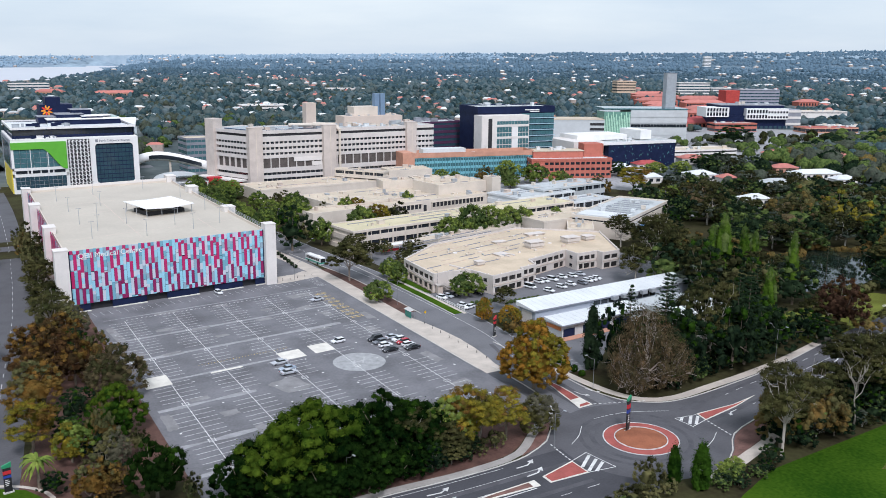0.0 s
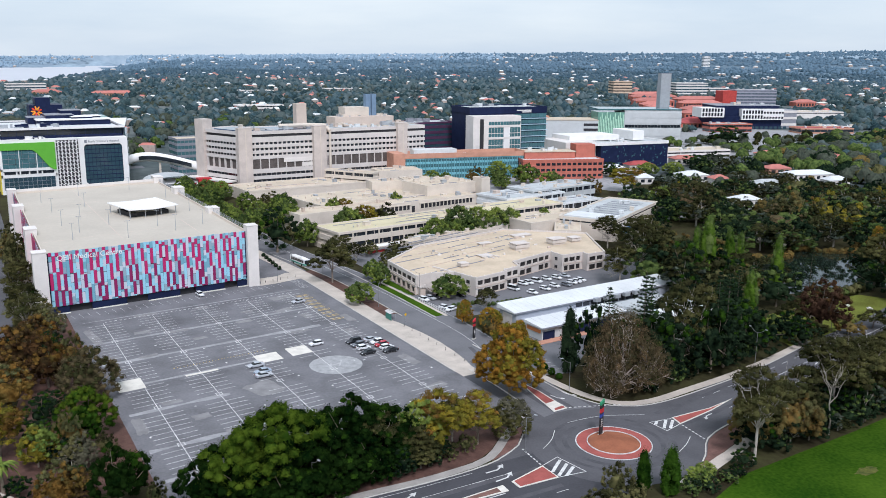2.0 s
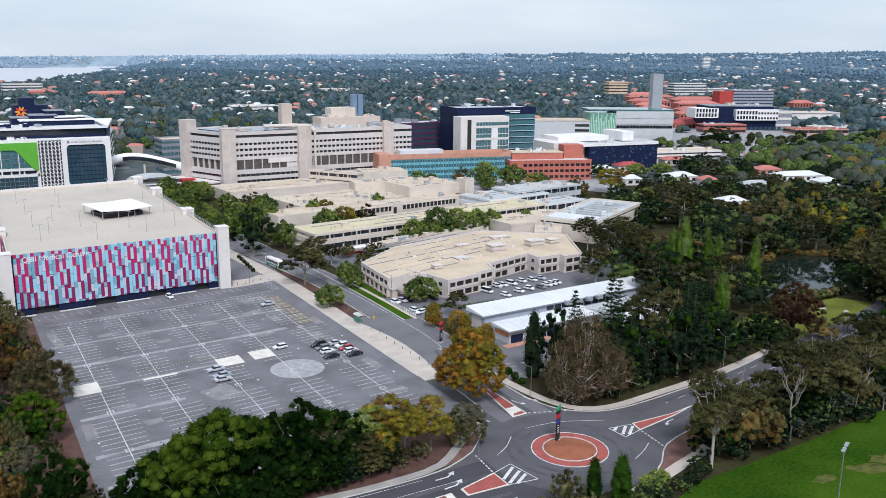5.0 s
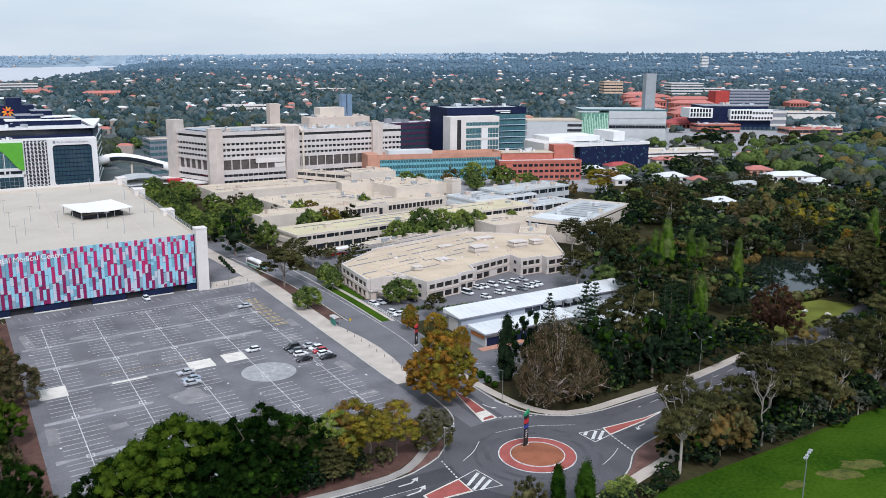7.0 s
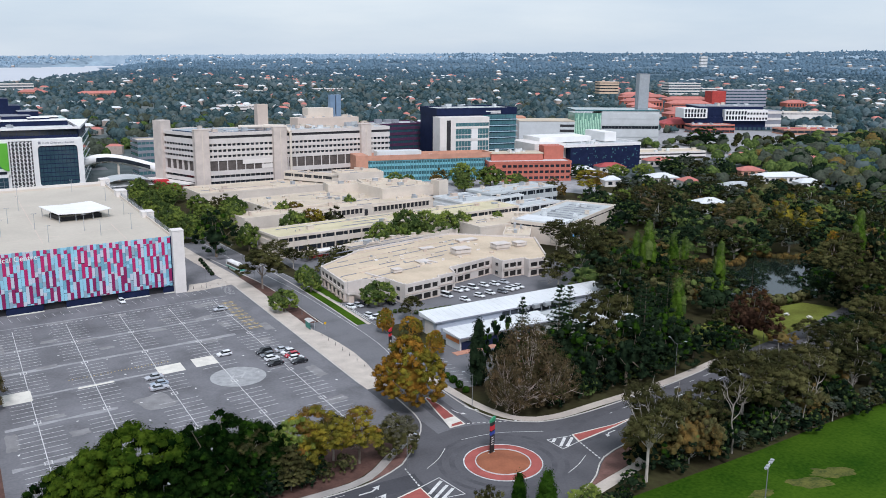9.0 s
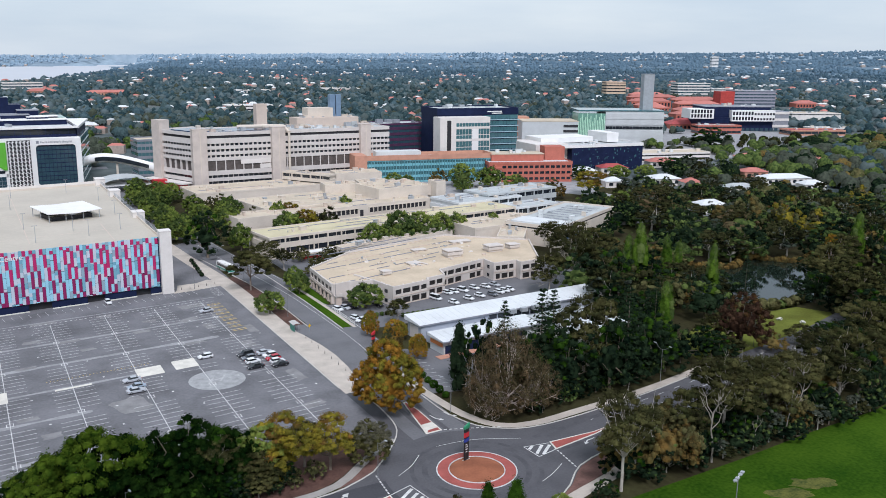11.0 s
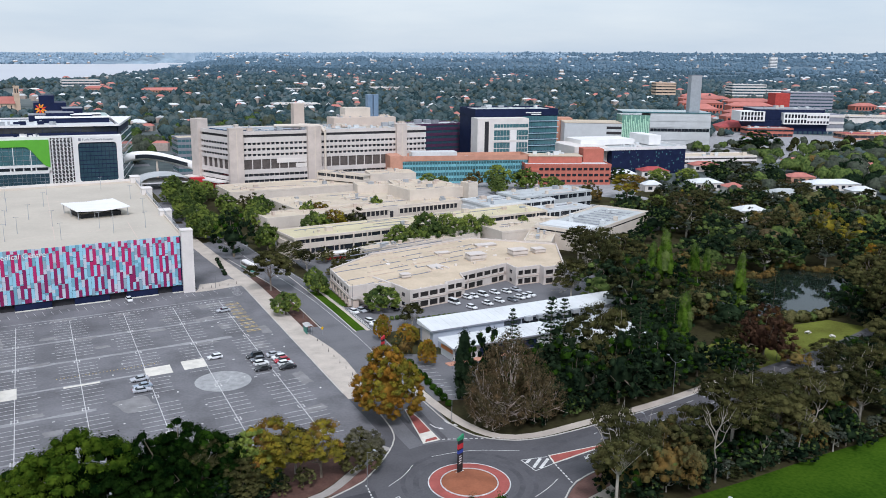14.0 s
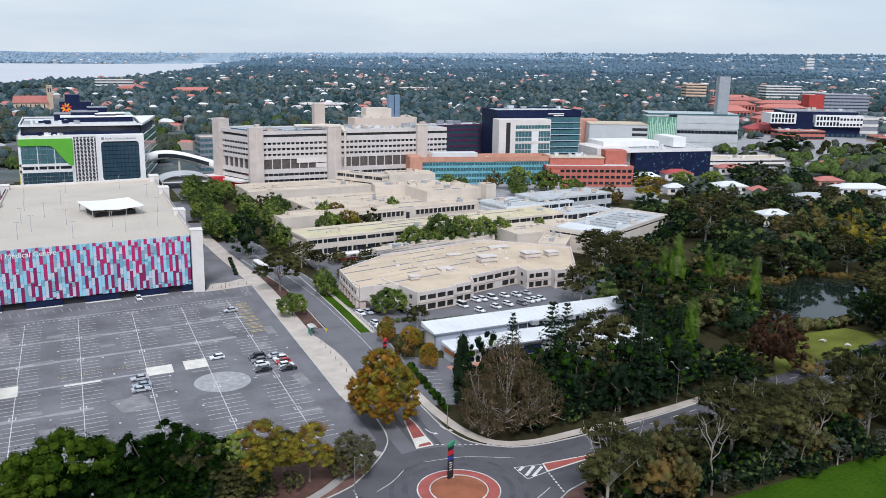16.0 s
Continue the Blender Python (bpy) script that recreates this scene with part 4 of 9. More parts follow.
def edge_wall(p, q, z0, z1, th, inset=0.0):
    d = (q - p).normalized(); s = Vector((-d.y, d.x, 0))
    a, b = p + s * inset, q + s * inset
    c, e = b + s * th, a + s * th
    return prism(bmesh.new(), [tuple(v[:2]) for v in (a, b, c, e)], z0, z1)


for p, q in ((G0, G1), (G1, G2), (G2, G3), (G3, G0)):
    part("parapet", edge_wall(p, q, 19.0, 20.5, 0.35, 0.45), CONCRETE_L, garage)
bm = bmesh.new()
nr = 74
for k in range(nr + 1):
    p = G1.lerp(G2, k / nr)
    box(bm, p.x - 0.42, p.x - 0.34, p.y - 0.05, p.y + 0.05, 20.5, 22.0)
for z in (20.9, 21.4, 21.95):
    tube(bm, G1 + Vector((-0.38, 0, z)), G2 + Vector((-0.38, 0, z)), 0.05, 0.05, 4)
part("railing", bm, GREY_STEEL, garage, "grey steel railing along the roof edge")
# striped screen: a panel is one flat tray, a little proud, in one of six colours
rg = random.Random(11)
NS = 64
sw = GL * 0.943 / NS
panel_meshes = {}
ZB, ZT = 2.6, 20.9
cells = []
for s in range(NS):
    cuts, z = [ZT], ZT
    while z > ZB + 1.5:
        z -= rg.choice((1.2, 1.9, 2.4, 3.0, 3.6))
        cuts.append(max(z, ZB))
    if cuts[-1] > ZB:
        cuts.append(ZB)
    cells.append([[a, b, None] for a, b in zip(cuts, cuts[1:])])
stairs = {}
for g in range(-3, 25):
    top = ZT - (0.0 if g % 2 == 0 else rg.uniform(0, 1.0))
    s = int(g * 2.75)
    z = top
    for step in range(5):
        ln = rg.choice((1.2, 2.0)) if step == 0 else rg.uniform(4.2, 6.6)
        stairs.setdefault(s, []).append((z, max(ZB, z - ln)))
        z -= ln
        s += 1
        if z <= ZB:
            break
for s in range(NS):
    segs = []
    z = ZT
    for a, b in sorted(stairs.get(s, []), reverse=True):
        a = min(a, z)
        if a - b < 0.4:
            continue
        for c in cells[s]:
            hi, lo = min(c[0], z), max(c[1], a)
            if hi - lo > 0.25:
                segs.append((hi, lo, rg.choices(("light blue", "mid blue", "grey blue", "pale"), (5, 2.2, 2, 3.5))[0]))
        segs.append((a, b, "magenta" if (a + b) / 2 > 11 else "dark magenta"))
        z = b
    for c in cells[s]:
        hi, lo = min(c[0], z), c[1]
        if hi - lo > 0.25:
            segs.append((hi, lo, rg.choices(("light blue", "mid blue", "grey blue", "pale"), (5, 2.2, 2, 3.5))[0]))
    for hi, lo, colour in segs:
        h = round((hi - lo) * 4) / 4
        if h <= 0:
            continue
        key = (colour, h)
        if key not in panel_meshes:
            bm = boxes((0.03, sw - 0.03, -0.12, 0.0, 0.03, h - 0.03))
            me = bpy.data.meshes.new("panel"); bm.to_mesh(me); bm.free()
            me.materials.append(PANELS[colour]); panel_meshes[key] = me
        ob = new("panel", panel_meshes[key])
        ob.parent = garage
        p = G0 + GU * (GL * 0.025 + s * sw) + GV * (0.35 + 0.08 * (s % 2))
        ob.matrix_basis = Matrix.Translation((p.x, p.y, lo)) @ Matrix.Rotation(math.atan2(GU.y, GU.x), 4, "Z")
part("screen_frame", edge_wall(G0 + GU * 1.5, G1 - GU * 1.2, 2.7, 20.7, 0.2, -0.3), DARK_BLUE, garage)
# west side screen, in folded crimson fins
for p, q, n in ((G3, G0, 70),):
    d = (q - p) / n
    for k in range(n):
        a = p + d * k
        colour = rg.choices(("magenta", "dark magenta", "pale", "mid blue"), (5, 4, 2, 1))[0]
        key = ("fin", colour)
        if key not in panel_meshes:
            bm = boxes((0.0, 0.14, 0.05, d.length - 0.05, 0, 17.6))
            me = bpy.data.meshes.new("side_panel"); bm.to_mesh(me); bm.free()
            me.materials.append(PANELS[colour]); panel_meshes[key] = me
        ob = new("side_panel", panel_meshes[key]); ob.parent = garage
        ob.matrix_basis = Matrix.Translation((a.x - 0.3, a.y - d.length, 3.0)) @ Matrix.Rotation(math.atan2(-d.y, -d.x) - math.pi / 2, 4, "Z")
# white stair towers
for x0, x1, y0, y1, z in ((106.8, 110.8, 302.2, 306.6, 22.9), (34.6, 38.8, 296.6, 301.2, 21.4), (36.0, 40.0, 337, 343.5, 21.8), (36.4, 40.4, 391, 398, 21.8), (37.8, 41.5, 441, 447, 21.6), (106.4, 111.0, 352, 358, 21.6), (106.2, 110.8, 409, 416, 22.4), (105.5, 110, 449, 456, 22.6)):
    bm = boxes((x0, x1, y0, y1, -0.3, z), (x0 - 0.15, x1 + 0.15, y0 - 0.15, y1 + 0.15, z, z + 0.25))
    part("stair_tower", bm, WHITE_WARM, garage, "off-white rendered stair tower")
part("rear_wall", edge_wall(G2, G3, 19.3, 21.6, 0.5, -0.2), WHITE_WARM, garage, "off-white rear parapet")
for k, (a, b) in enumerate(((0.02, 0.1), (0.2, 0.36), (0.46, 0.62), (0.7, 0.85), (0.92, 0.985))):
    part("ground_wall", edge_wall(G0.lerp(G1, a) , G0.lerp(G1, b), -0.2, 2.3, 0.3, -0.25), DARK_BLUE, garage, "dark ground floor infill wall")
    part("kerb_strip", edge_wall(G0.lerp(G1, a) + GV * 1.2, G0.lerp(G1, b) + GV * 1.2, -0.1, 0.25, 0.8), PALE_SLAB, garage, "pale kerb in front of the wall")
run = 4.2
for word in ("QEII", "Medical", "Centre"):
    sign = words("sign", word, 2.5, Matrix.Translation(G0 + GU * run + GV * 0.62 + Vector((0, 0, 18.0))) @ Matrix.Rotation(math.atan2(GU.y, GU.x), 4, "Z") @ Matrix.Rotation(math.pi / 2, 4, "X"), WHITE, garage)
    run += max(v.co.x for v in sign.data.vertices) + 0.9
# deck joints and ramps of paint
bm = bmesh.new()
for x0, y0, x1, y1 in ((39, 322, 108, 336), (40, 372, 70, 378), (41, 400, 72, 404), (66, 318, 66, 440), (93, 312, 93, 345)):
    d = math.degrees(math.atan2(y1 - y0, x1 - x0)); ln = math.hypot(x1 - x0, y1 - y0)
    c = Vector(((x0 + x1) / 2, (y0 + y1) / 2, 0))
    dd = Vector((math.cos(radians(d)), math.sin(radians(d)), 0)); ss = Vector((-dd.y, dd.x, 0)); zz = Vector((0, 0, 19.606))
    bm.faces.new([bm.verts.new(c + zz + dd * ln / 2 * i + ss * 0.14 * j) for i, j in ((-1, -1), (1, -1), (1, 1), (-1, 1))])
part("deck_joint", bm, CONCRETE, garage, "deck joint lines")

# white sails over the ramp head
canopy = thing("shade_canopy", "pair of white tensioned roofs over the garage ramp", "canopy", pose(83, 366, 19.6, 0, 0, 14))
for sx in (-1, 1):
    bm = bmesh.new()
    pts = [(0, -11.0), (sx * 10.6, -10.2), (sx * 10.6, 10.2), (0, 11.0)]
    zs = [3.0, 3.5, 3.9, 3.4]
    lo = [bm.verts.new((x, y, z)) for (x, y), z in zip(pts, zs)]
    hi = [bm.verts.new((x, y, z + 0.3)) for (x, y), z in zip(pts, zs)]
    bm.faces.new(lo); bm.faces.new(hi)
    for k in range(4):
        bm.faces.new((lo[k], lo[(k + 1) % 4], hi[(k + 1) % 4], hi[k]))
    bmesh.ops.recalc_face_normals(bm, faces=bm.faces)
    part("roof_panel", bm, WHITE, canopy, "white roof membrane")
for x in (-9.8, -3.4, 3.4, 9.8):
    for y in (-9.2, 0, 9.2):
        part("post", boxes((x - 0.12, x + 0.12, y - 0.12, y + 0.12, 0, 2.6 + abs(x) * 0.09)), GREY_STEEL, canopy)
part("ramp_wall", frame_bm(-8, 8, -6.5, 6.5, 0, 1.6, 0.3), DARK, canopy, "dark ramp enclosure")
# roof lamps
deck_lamp = thing("deck_lamp", "slim grey twin-headed lamp post on the roof deck", "lamp post", pose(50, 322, 19.6), "garage roof lamps")
bm = bmesh.new(); tube(bm, (0, 0, 0), (0, 0, 6.2), 0.11, 0.07, 6); part("pole", bm, GREY_STEEL, deck_lamp)
part("arm", boxes((-0.7, 0.7, -0.05, 0.05, 6.1, 6.2)), GREY_STEEL, deck_lamp)
for sx in (-0.9, 0.55):
    part("lamp_head", boxes((sx, sx + 0.35, -0.14, 0.14, 6.05, 6.18)), GREY_CLAD, deck_lamp)
for x, y in ((68, 318), (86, 323), (98, 330), (50, 352), (66, 345), (50, 382), (64, 392), (49, 412), (66, 424), (90, 432), (100, 400), (101, 362), (82, 335), (54, 335), (58, 362)):
    copy_thing(deck_lamp, pose(x, y, 19.6, 0, 0, 8))

# children's hospital with green swoop, wave screen and white window frame
kids = thing("childrens_hospital", "white hospital with green swoop, black wave screen and dark rooftop block", "hospital", pose(41.7, 547, 4))
part("body", boxes((0.3, 69.4, 0.5, 68, -0.5, 31.2)), WHITE, kids)
part("front_wall", boxes((29.6, 69.6, 0.0, 0.5, 0, 31.2), (0, 29.6, 0.0, 0.5, 0, 2.2), (0, 29.6, 0, 0.5, 9.6, 11.3), (0, 29.6, 0, 0.5, 13.3, 14.8), (0, 0.9, 0, 0.5, 2.2, 29), (28.7, 29.6, 0, 0.5, 2.2, 14)), WHITE, kids, "white clad front")
bm = bmesh.new()
n = 24
top, low = [], []
for k in range(n + 1):
    u = k / n
    x = 0.0 + 29.3 * u
    zl = 25.4 if u < 0.55 else 25.4 - 12.0 * smoothstep(0.55, 0.98, u)
    top.append((x, 29.4)); low.append((x, zl))
lo = [[bm.verts.new((x, y, z)) for x, z in top] for y in (-0.5, 0.4)]
hi = [[bm.verts.new((x, y, z)) for x, z in low] for y in (-0.5, 0.4)]
for k in range(n):
    bm.faces.new((hi[0][k], hi[0][k + 1], lo[0][k + 1], lo[0][k]))
    bm.faces.new((hi[0][k], hi[1][k], hi[1][k + 1], hi[0][k + 1]))
    bm.faces.new((lo[0][k], lo[0][k + 1], lo[1][k + 1], lo[1][k]))
bm.faces.new((hi[0][0], lo[0][0], lo[1][0], hi[1][0])); bm.faces.new((hi[0][-1], hi[1][-1], lo[1][-1], lo[0][-1]))
part("green_swoop", bm, GREEN_PANEL, kids, "bright green swoop panel")
for j in range(4):
    panes(kids, GLASS_TEAL, 28, 0.5, 14.9 + j * 2.75, 17.5 + j * 2.75, 3.5, 1.0, 0.3, "f", 0.15, 0.2)
for j in range(3):
    panes(kids, GLASS_BLUE, 27, 0.5, 2.5 + j * 2.4, 4.7 + j * 2.4, 2.3, 1.3, 0.14, "f", 0.15)
panes(kids, GLASS_DARK, 27, 0.5, 11.5, 13.1, 6, 1.3, 0.14, "f", 0.8)
# wave screen: zigzag white louvres over black
part("wave_backing", boxes((30.0, 42.2, -0.08, 0.1, 1.0, 30.2)), DARK, kids, "black backing of the wave screen")
for i in range(6):
    bm = bmesh.new()
    pr = None
    for k in range(108):
        z = 1.1 + k * 0.27
        c = 31.1 + i * 2.0 + 0.55 * math.sin(z * 2.8 + 1.4 * math.sin(z * 2.8))
        w = 0.42 + 0.2 * math.cos(z * 2.8)
        row = [bm.verts.new((c - w, -0.12, z)), bm.verts.new((c, -0.4, z)), bm.verts.new((c + w, -0.12, z))]
        if pr:
            bm.faces.new((pr[0], pr[1], row[1], row[0])); bm.faces.new((pr[1], pr[2], row[2], row[1]))
        pr = row
    part("wave_fin", bm, WHITE, kids, "white wavy louvre")
# white mullions and transoms of the curtain wall
for x in (0.9, 9.8, 19.0, 28.2):
    part("mullion", boxes((x, x + 0.4, -0.16, 0.1, 14.9, 25.6)), WHITE, kids)
for z in (17.5, 20.3, 23.0):
    part("transom", boxes((1.0, 28.4, -0.12, 0.1, z, z + 0.16)), GREY_CLAD, kids)
for z in (4.75, 7.15):
    part("transom", boxes((1.0, 28.4, -0.05, 0.1, z, z + 0.16)), GREY_CLAD, kids)
for x in (9.6, 18.6):
    part("pier", boxes((x, x + 0.8, -0.2, 0.3, 11.2, 13.4)), WHITE, kids)
# rounded corners of the thick surround
for cx, cz, a0 in ((47.0, 25.2, 90), (64.6, 25.2, 0), (64.6, 5.6, 270), (47.0, 5.6, 180)):
    bm = bmesh.new()
    sx, sz = (1 if a0 in (0, 270) else -1), (1 if a0 in (0, 90) else -1)
    arc = [(cx + 2.0 * math.cos(radians(a0 + 15 * k)), cz + 2.0 * math.sin(radians(a0 + 15 * k))) for k in range(7)]
    rim = [[bm.verts.new((x, y, z)) for x, z in arc] for y in (-0.895, 0.0)]
    tip = bm.verts.new((cx + sx * 2.02, -0.895, cz + sz * 2.02))
    for k in range(6):
        bm.faces.new((rim[0][k], rim[0][k + 1], tip)); bm.faces.new((rim[0][k], rim[0][k + 1], rim[1][k + 1], rim[1][k]))
    part("surround_corner", bm, WHITE, kids)
for j in range(9):
    panes(kids, GLASS_BLUE, 21.6, 0.5, 4.0 + j * 2.55, 6.1 + j * 2.55, 2.16, 45.0, 0.0, "f", 0.2, 0.1)
part("window_backing", boxes((44.8, 66.8, -0.03, 0.04, 3.4, 27.4)), DARK_BLUE, kids)
part("white_surround", boxes((42.6, 45.0, -0.9, 0.0, 0.5, 31.0), (66.6, 69.6, -0.9, 0.0, 0.5, 31.0), (45.0, 66.6, -0.9, 0, 27.2, 31.0), (45.0, 66.6, -0.9, 0, 0.5, 3.6)), WHITE, kids, "thick white window surround")
words("sign", "Perth Children's Hospital", 1.7, Matrix.Translation((47.5, -0.98, 28.4)) @ Matrix.Rotation(math.pi / 2, 4, "X"), GREY_CLAD, kids)
part("emblem", boxes((45.4, 46.8, -0.99, -0.9, 28.2, 29.8)), GREY_CLAD, kids, "plain grey emblem beside the sign")
storeys(kids, 66, 60, 31.2, 36.4, 1, DARK_BLUE, GLASS_DARK, 0.3, 0.2, 4.0, 2, 5, "flr", roof=ROOF_WHITE, parapet=0.4)
part("roof_edge", frame_bm(1.0, 69.4, 3.6, 67, 36.3, 37.6, 0.6), WHITE, kids, "white roof fascia")
part("upper_block", boxes((24, 66, 30, 66, 36.5, 39.5)), DARK_BLUE, kids)
part("upper_roof", boxes((23.5, 66.6, 29.5, 66.5, 39.5, 40.1)), WHITE, kids)
part("green_roof", boxes((44, 66, 40, 62, 40.1, 40.5)), GLASS_GREEN, kids, "green rooftop terrace")
part("plant_tower", boxes((23.5, 43, 66, 84, -0.5, 47), (27, 36, 66, 80, 47, 51.6)), DARK_BLUE, kids, "dark blue rooftop plant tower")
for k in range(9):
    a = radians(20 + k * 40)
    c = Vector((27.6 + 2.1 * math.cos(a), 65.85, 43 + 2.1 * math.sin(a)))
    bm = bmesh.new(); bmesh.ops.create_icosphere(bm, subdivisions=2, radius=1.5, matrix=Matrix.Translation(c) @ Matrix.Rotation(-a, 4, "Y") @ Matrix.Diagonal((1.0, 0.1, 0.36, 1)))
    part("petal", bm, M("emblem_red", (0.7, 0.05, 0.03), 0.5) if k % 3 == 0 else M("emblem_orange", (0.8, 0.3, 0.03), 0.5), kids, "bright petal of the emblem")
plant(kids, 16, 4, 40, 8, 28, 36.5, 5, (GREY_STEEL, ROOF_WHITE, DARK_BLUE), 1.2)
plant(kids, 12, 3, 27, 1.4, 3.4, 31.2, 6, (WHITE, GREY_STEEL, DARK_BLUE), 0.8)
for x0, x1, y0, y1, z in ((30, 46, 40, 58, 42), (44, 56, 34, 48, 41), (20, 32, 44, 60, 40.5), (40, 52, 52, 66, 44), (52, 62, 40, 52, 40.9)):
    part("plant_deck", boxes((x0, x1, y0, y1, 36.6, z)), DARK_BLUE, kids, "dark stepped plant enclosure")
    part("deck_edge", boxes((x0 - 0.2, x1 + 0.2, y0 - 0.2, y1 + 0.2, z, z + 0.3)), WHITE if x0 > 40 else GREY_CLAD, kids)
storeys(kids, 0.3, 64, 0.5, 31, 7, GLASS_TEAL, GLASS_TEAL, 0.25, 0.1, 2.4, 69.2, 2, "r", parapet=0.1, roof=WHITE)
bm = bmesh.new(); prism(bm, [(69.55, 0.6), (82.5, 67.5), (69.55, 67.5)], 0, 31.2)
part("side_wing", bm, GLASS_TEAL, kids, "teal glazed side wall")
for z in (4.4, 8.8, 13.2, 17.6, 22.0, 26.4, 30.8):
    bm = bmesh.new(); prism(bm, [(69.6, 0.4), (82.9, 67.6), (69.6, 67.6)], z - 0.2, z + 0.35)
    part("floor_edge", bm, WHITE, kids)
bm = bmesh.new(); prism(bm, [(69.5, 3), (82.9, 68), (69.5, 68)], 36.2, 37.5)
part("roof_edge", bm, WHITE, kids, "white roof fascia")
bm = bmesh.new(); prism(bm, [(68.6, 5), (80.8, 66), (68.6, 66)], 31.3, 36.2)
part("upper_storey", bm, DARK_BLUE, kids)
part("yellow_side", boxes((-0.5, 0.25, 2, 50, 0, 14)), YELLOW_PANEL, kids, "yellow patterned side cladding")
part("grey_side", boxes((-0.4, 0.25, 2, 60, 14, 31)), GREY_CLAD, kids)
for k in range(9):
    part("side_window", boxes((-0.6, -0.45, 4 + k * 5, 7.6 + k * 5, 15.5, 29)), GLASS_BLUE, kids)

# curved white link bridge
bridge = thing("link_bridge", "white curved footbridge between the two hospitals", "footbridge", pose(0, 0, 0))
bl = [Vector(p) for p in ((111, 560, 19), (122, 562, 21.5), (133, 561, 21), (143, 556, 18.5), (154, 549, 15.5))]
cy, cz = np.polyfit([p.x for p in bl], [p.y for p in bl], 3), np.polyfit([p.x for p in bl], [p.z for p in bl], 3)
line = [Vector((x, float(np.polyval(cy, x)), float(np.polyval(cz, x)) - 1.2)) for x in np.linspace(110, 155, 19)]
bm, bm2 = bmesh.new(), bmesh.new()
rings = []
for q in line:
    rings.append([bm.verts.new((q.x, q.y + 2.4 * math.cos(a) * 1.0, q.z + 2.9 * math.sin(a))) for a in (math.tau * k / 14 for k in range(14))])
for a, b in zip(rings, rings[1:]):
    for k in range(14):
        f = bm.faces.new((a[k], a[(k + 1) % 14], b[(k + 1) % 14], b[k])); f.smooth = True
part("shell", bm, WHITE, bridge, "white tubular shell")
for a, b in zip(line[4:16], line[5:17]):
    bm2.faces.new([bm2.verts.new((p.x, p.y - 2.5, p.z + dz)) for p, dz in ((a, -1.5), (b, -1.5), (b, 0.9), (a, 0.9))])
part("glazing", bm2, GLASS_DARK, bridge, "dark glass strip")
for p in bl[2:3]:
    part("pier", boxes((p.x - 0.6, p.x + 0.6, p.y - 0.6, p.y + 0.6, terrain(p.x, p.y) - 0.5, p.z - 3.2)), CONCRETE_L, bridge)
entry = thing("entrance_canopy", "grey arched glass canopy over the hospital entrance", "canopy", at(118, 520))
bm = bmesh.new()
pr = None
for k in range(13):
    a = math.pi * k / 12
    row = [bm.verts.new((14 - 14 * math.cos(a), y, 5 + 4 * math.sin(a))) for y in (0, 22)]
    if pr:
        bm.faces.new((pr[0], row[0], row[1], pr[1]))
    pr = row
part("vault", bm, ROOF_GREY, entry)
for k in range(7):
    part("rib", boxes((0, 28, k * 3.6, k * 3.6 + 0.3, 4.6, 5.1)), WHITE, entry)
for x in (0.5, 14, 27.5):
    part("column", boxes((x - 0.3, x + 0.3, 0.2, 0.8, 0, 5)), WHITE, entry)
part("red_wall", boxes((30, 38, 6, 12, 0, 6)), SIGN_RED, entry, "red entrance wall")

# main hospital slab
WARD_TOWER = M("ward_tower_concrete", (0.565, 0.495, 0.445), 0.85, 0.1, 0.2, 2.0, stain=0.25)
WARD_BAND = M("pale_ward_band", (0.60, 0.56, 0.53), 0.85, 0.08, 0.15, 2.0, stain=0.15)
FLUE_BLUE = M("blue_grey_metal", (0.16, 0.24, 0.34), 0.5, 0.1)
def ward_block(t, w, d, x0, y0, sides, proud):
    """A ward slab: broad pale bands between strips of glass, a tall open plant floor, small windows above it and a dark strip under the roof."""
    part("core", boxes((x0, x0 + w, y0, y0 + d, 0, 34.4)), WARD_BAND, t)
    for z0, z1 in ((-0.4, 1.0), (2.6, 4.2), (5.8, 7.9), (9.5, 12.2), (18.2, 20.2), (21.6, 23.5), (25.0, 27.0), (28.4, 31.6), (33.2, 34.3)):
        part("spandrel", boxes((x0 - proud, x0 + w + proud, y0 - proud, y0 + d + proud, z0, z1)), WARD_BAND, t)
    for z0, z1, pane, gap in ((1.02, 2.58, 3.2, 0.25), (4.22, 5.78, 3.2, 0.25), (7.92, 9.48, 3.2, 0.25), (20.22, 21.58, 2.9, 1.0), (23.52, 24.98, 2.9, 1.0), (27.02, 28.38, 2.9, 1.0)):
        panes(t, GLASS_DARK, w, d, z0, z1, pane, x0, y0, sides, gap, 0.12)
    part("clerestory", boxes((x0 - 0.08, x0 + w + 0.08, y0 - 0.08, y0 + d + 0.08, 31.6, 33.2)), DARK, t, "dark strip below the roof edge")
    # A closed dark box paints the shade of the open plant floor.
    part("plant_floor", boxes((x0 - 0.1, x0 + w + 0.1, y0 - 0.1, y0 + d + 0.1, 12.2, 18.2)), PLANT_FLOOR, t, "dark box in place of the open plant floor")
    for k in range(int(w / 5.6) + 1):
        part("column", boxes((x0 + k * 5.6, x0 + k * 5.6 + 0.55, y0 - proud, y0 - 0.1, 12.2, 18.2)), WARD_BAND, t)
    part("parapet", frame_bm(x0 - proud - 0.02, x0 + w + proud + 0.02, y0 - proud - 0.02, y0 + d + proud + 0.02, 34.3, 35.3, 0.45), WARD_BAND, t)
    part("roof", boxes((x0 - proud + 0.4, x0 + w + proud - 0.4, y0 - proud + 0.4, y0 + d + proud - 0.4, 34.35, 34.62)), ROOF_GREY, t)


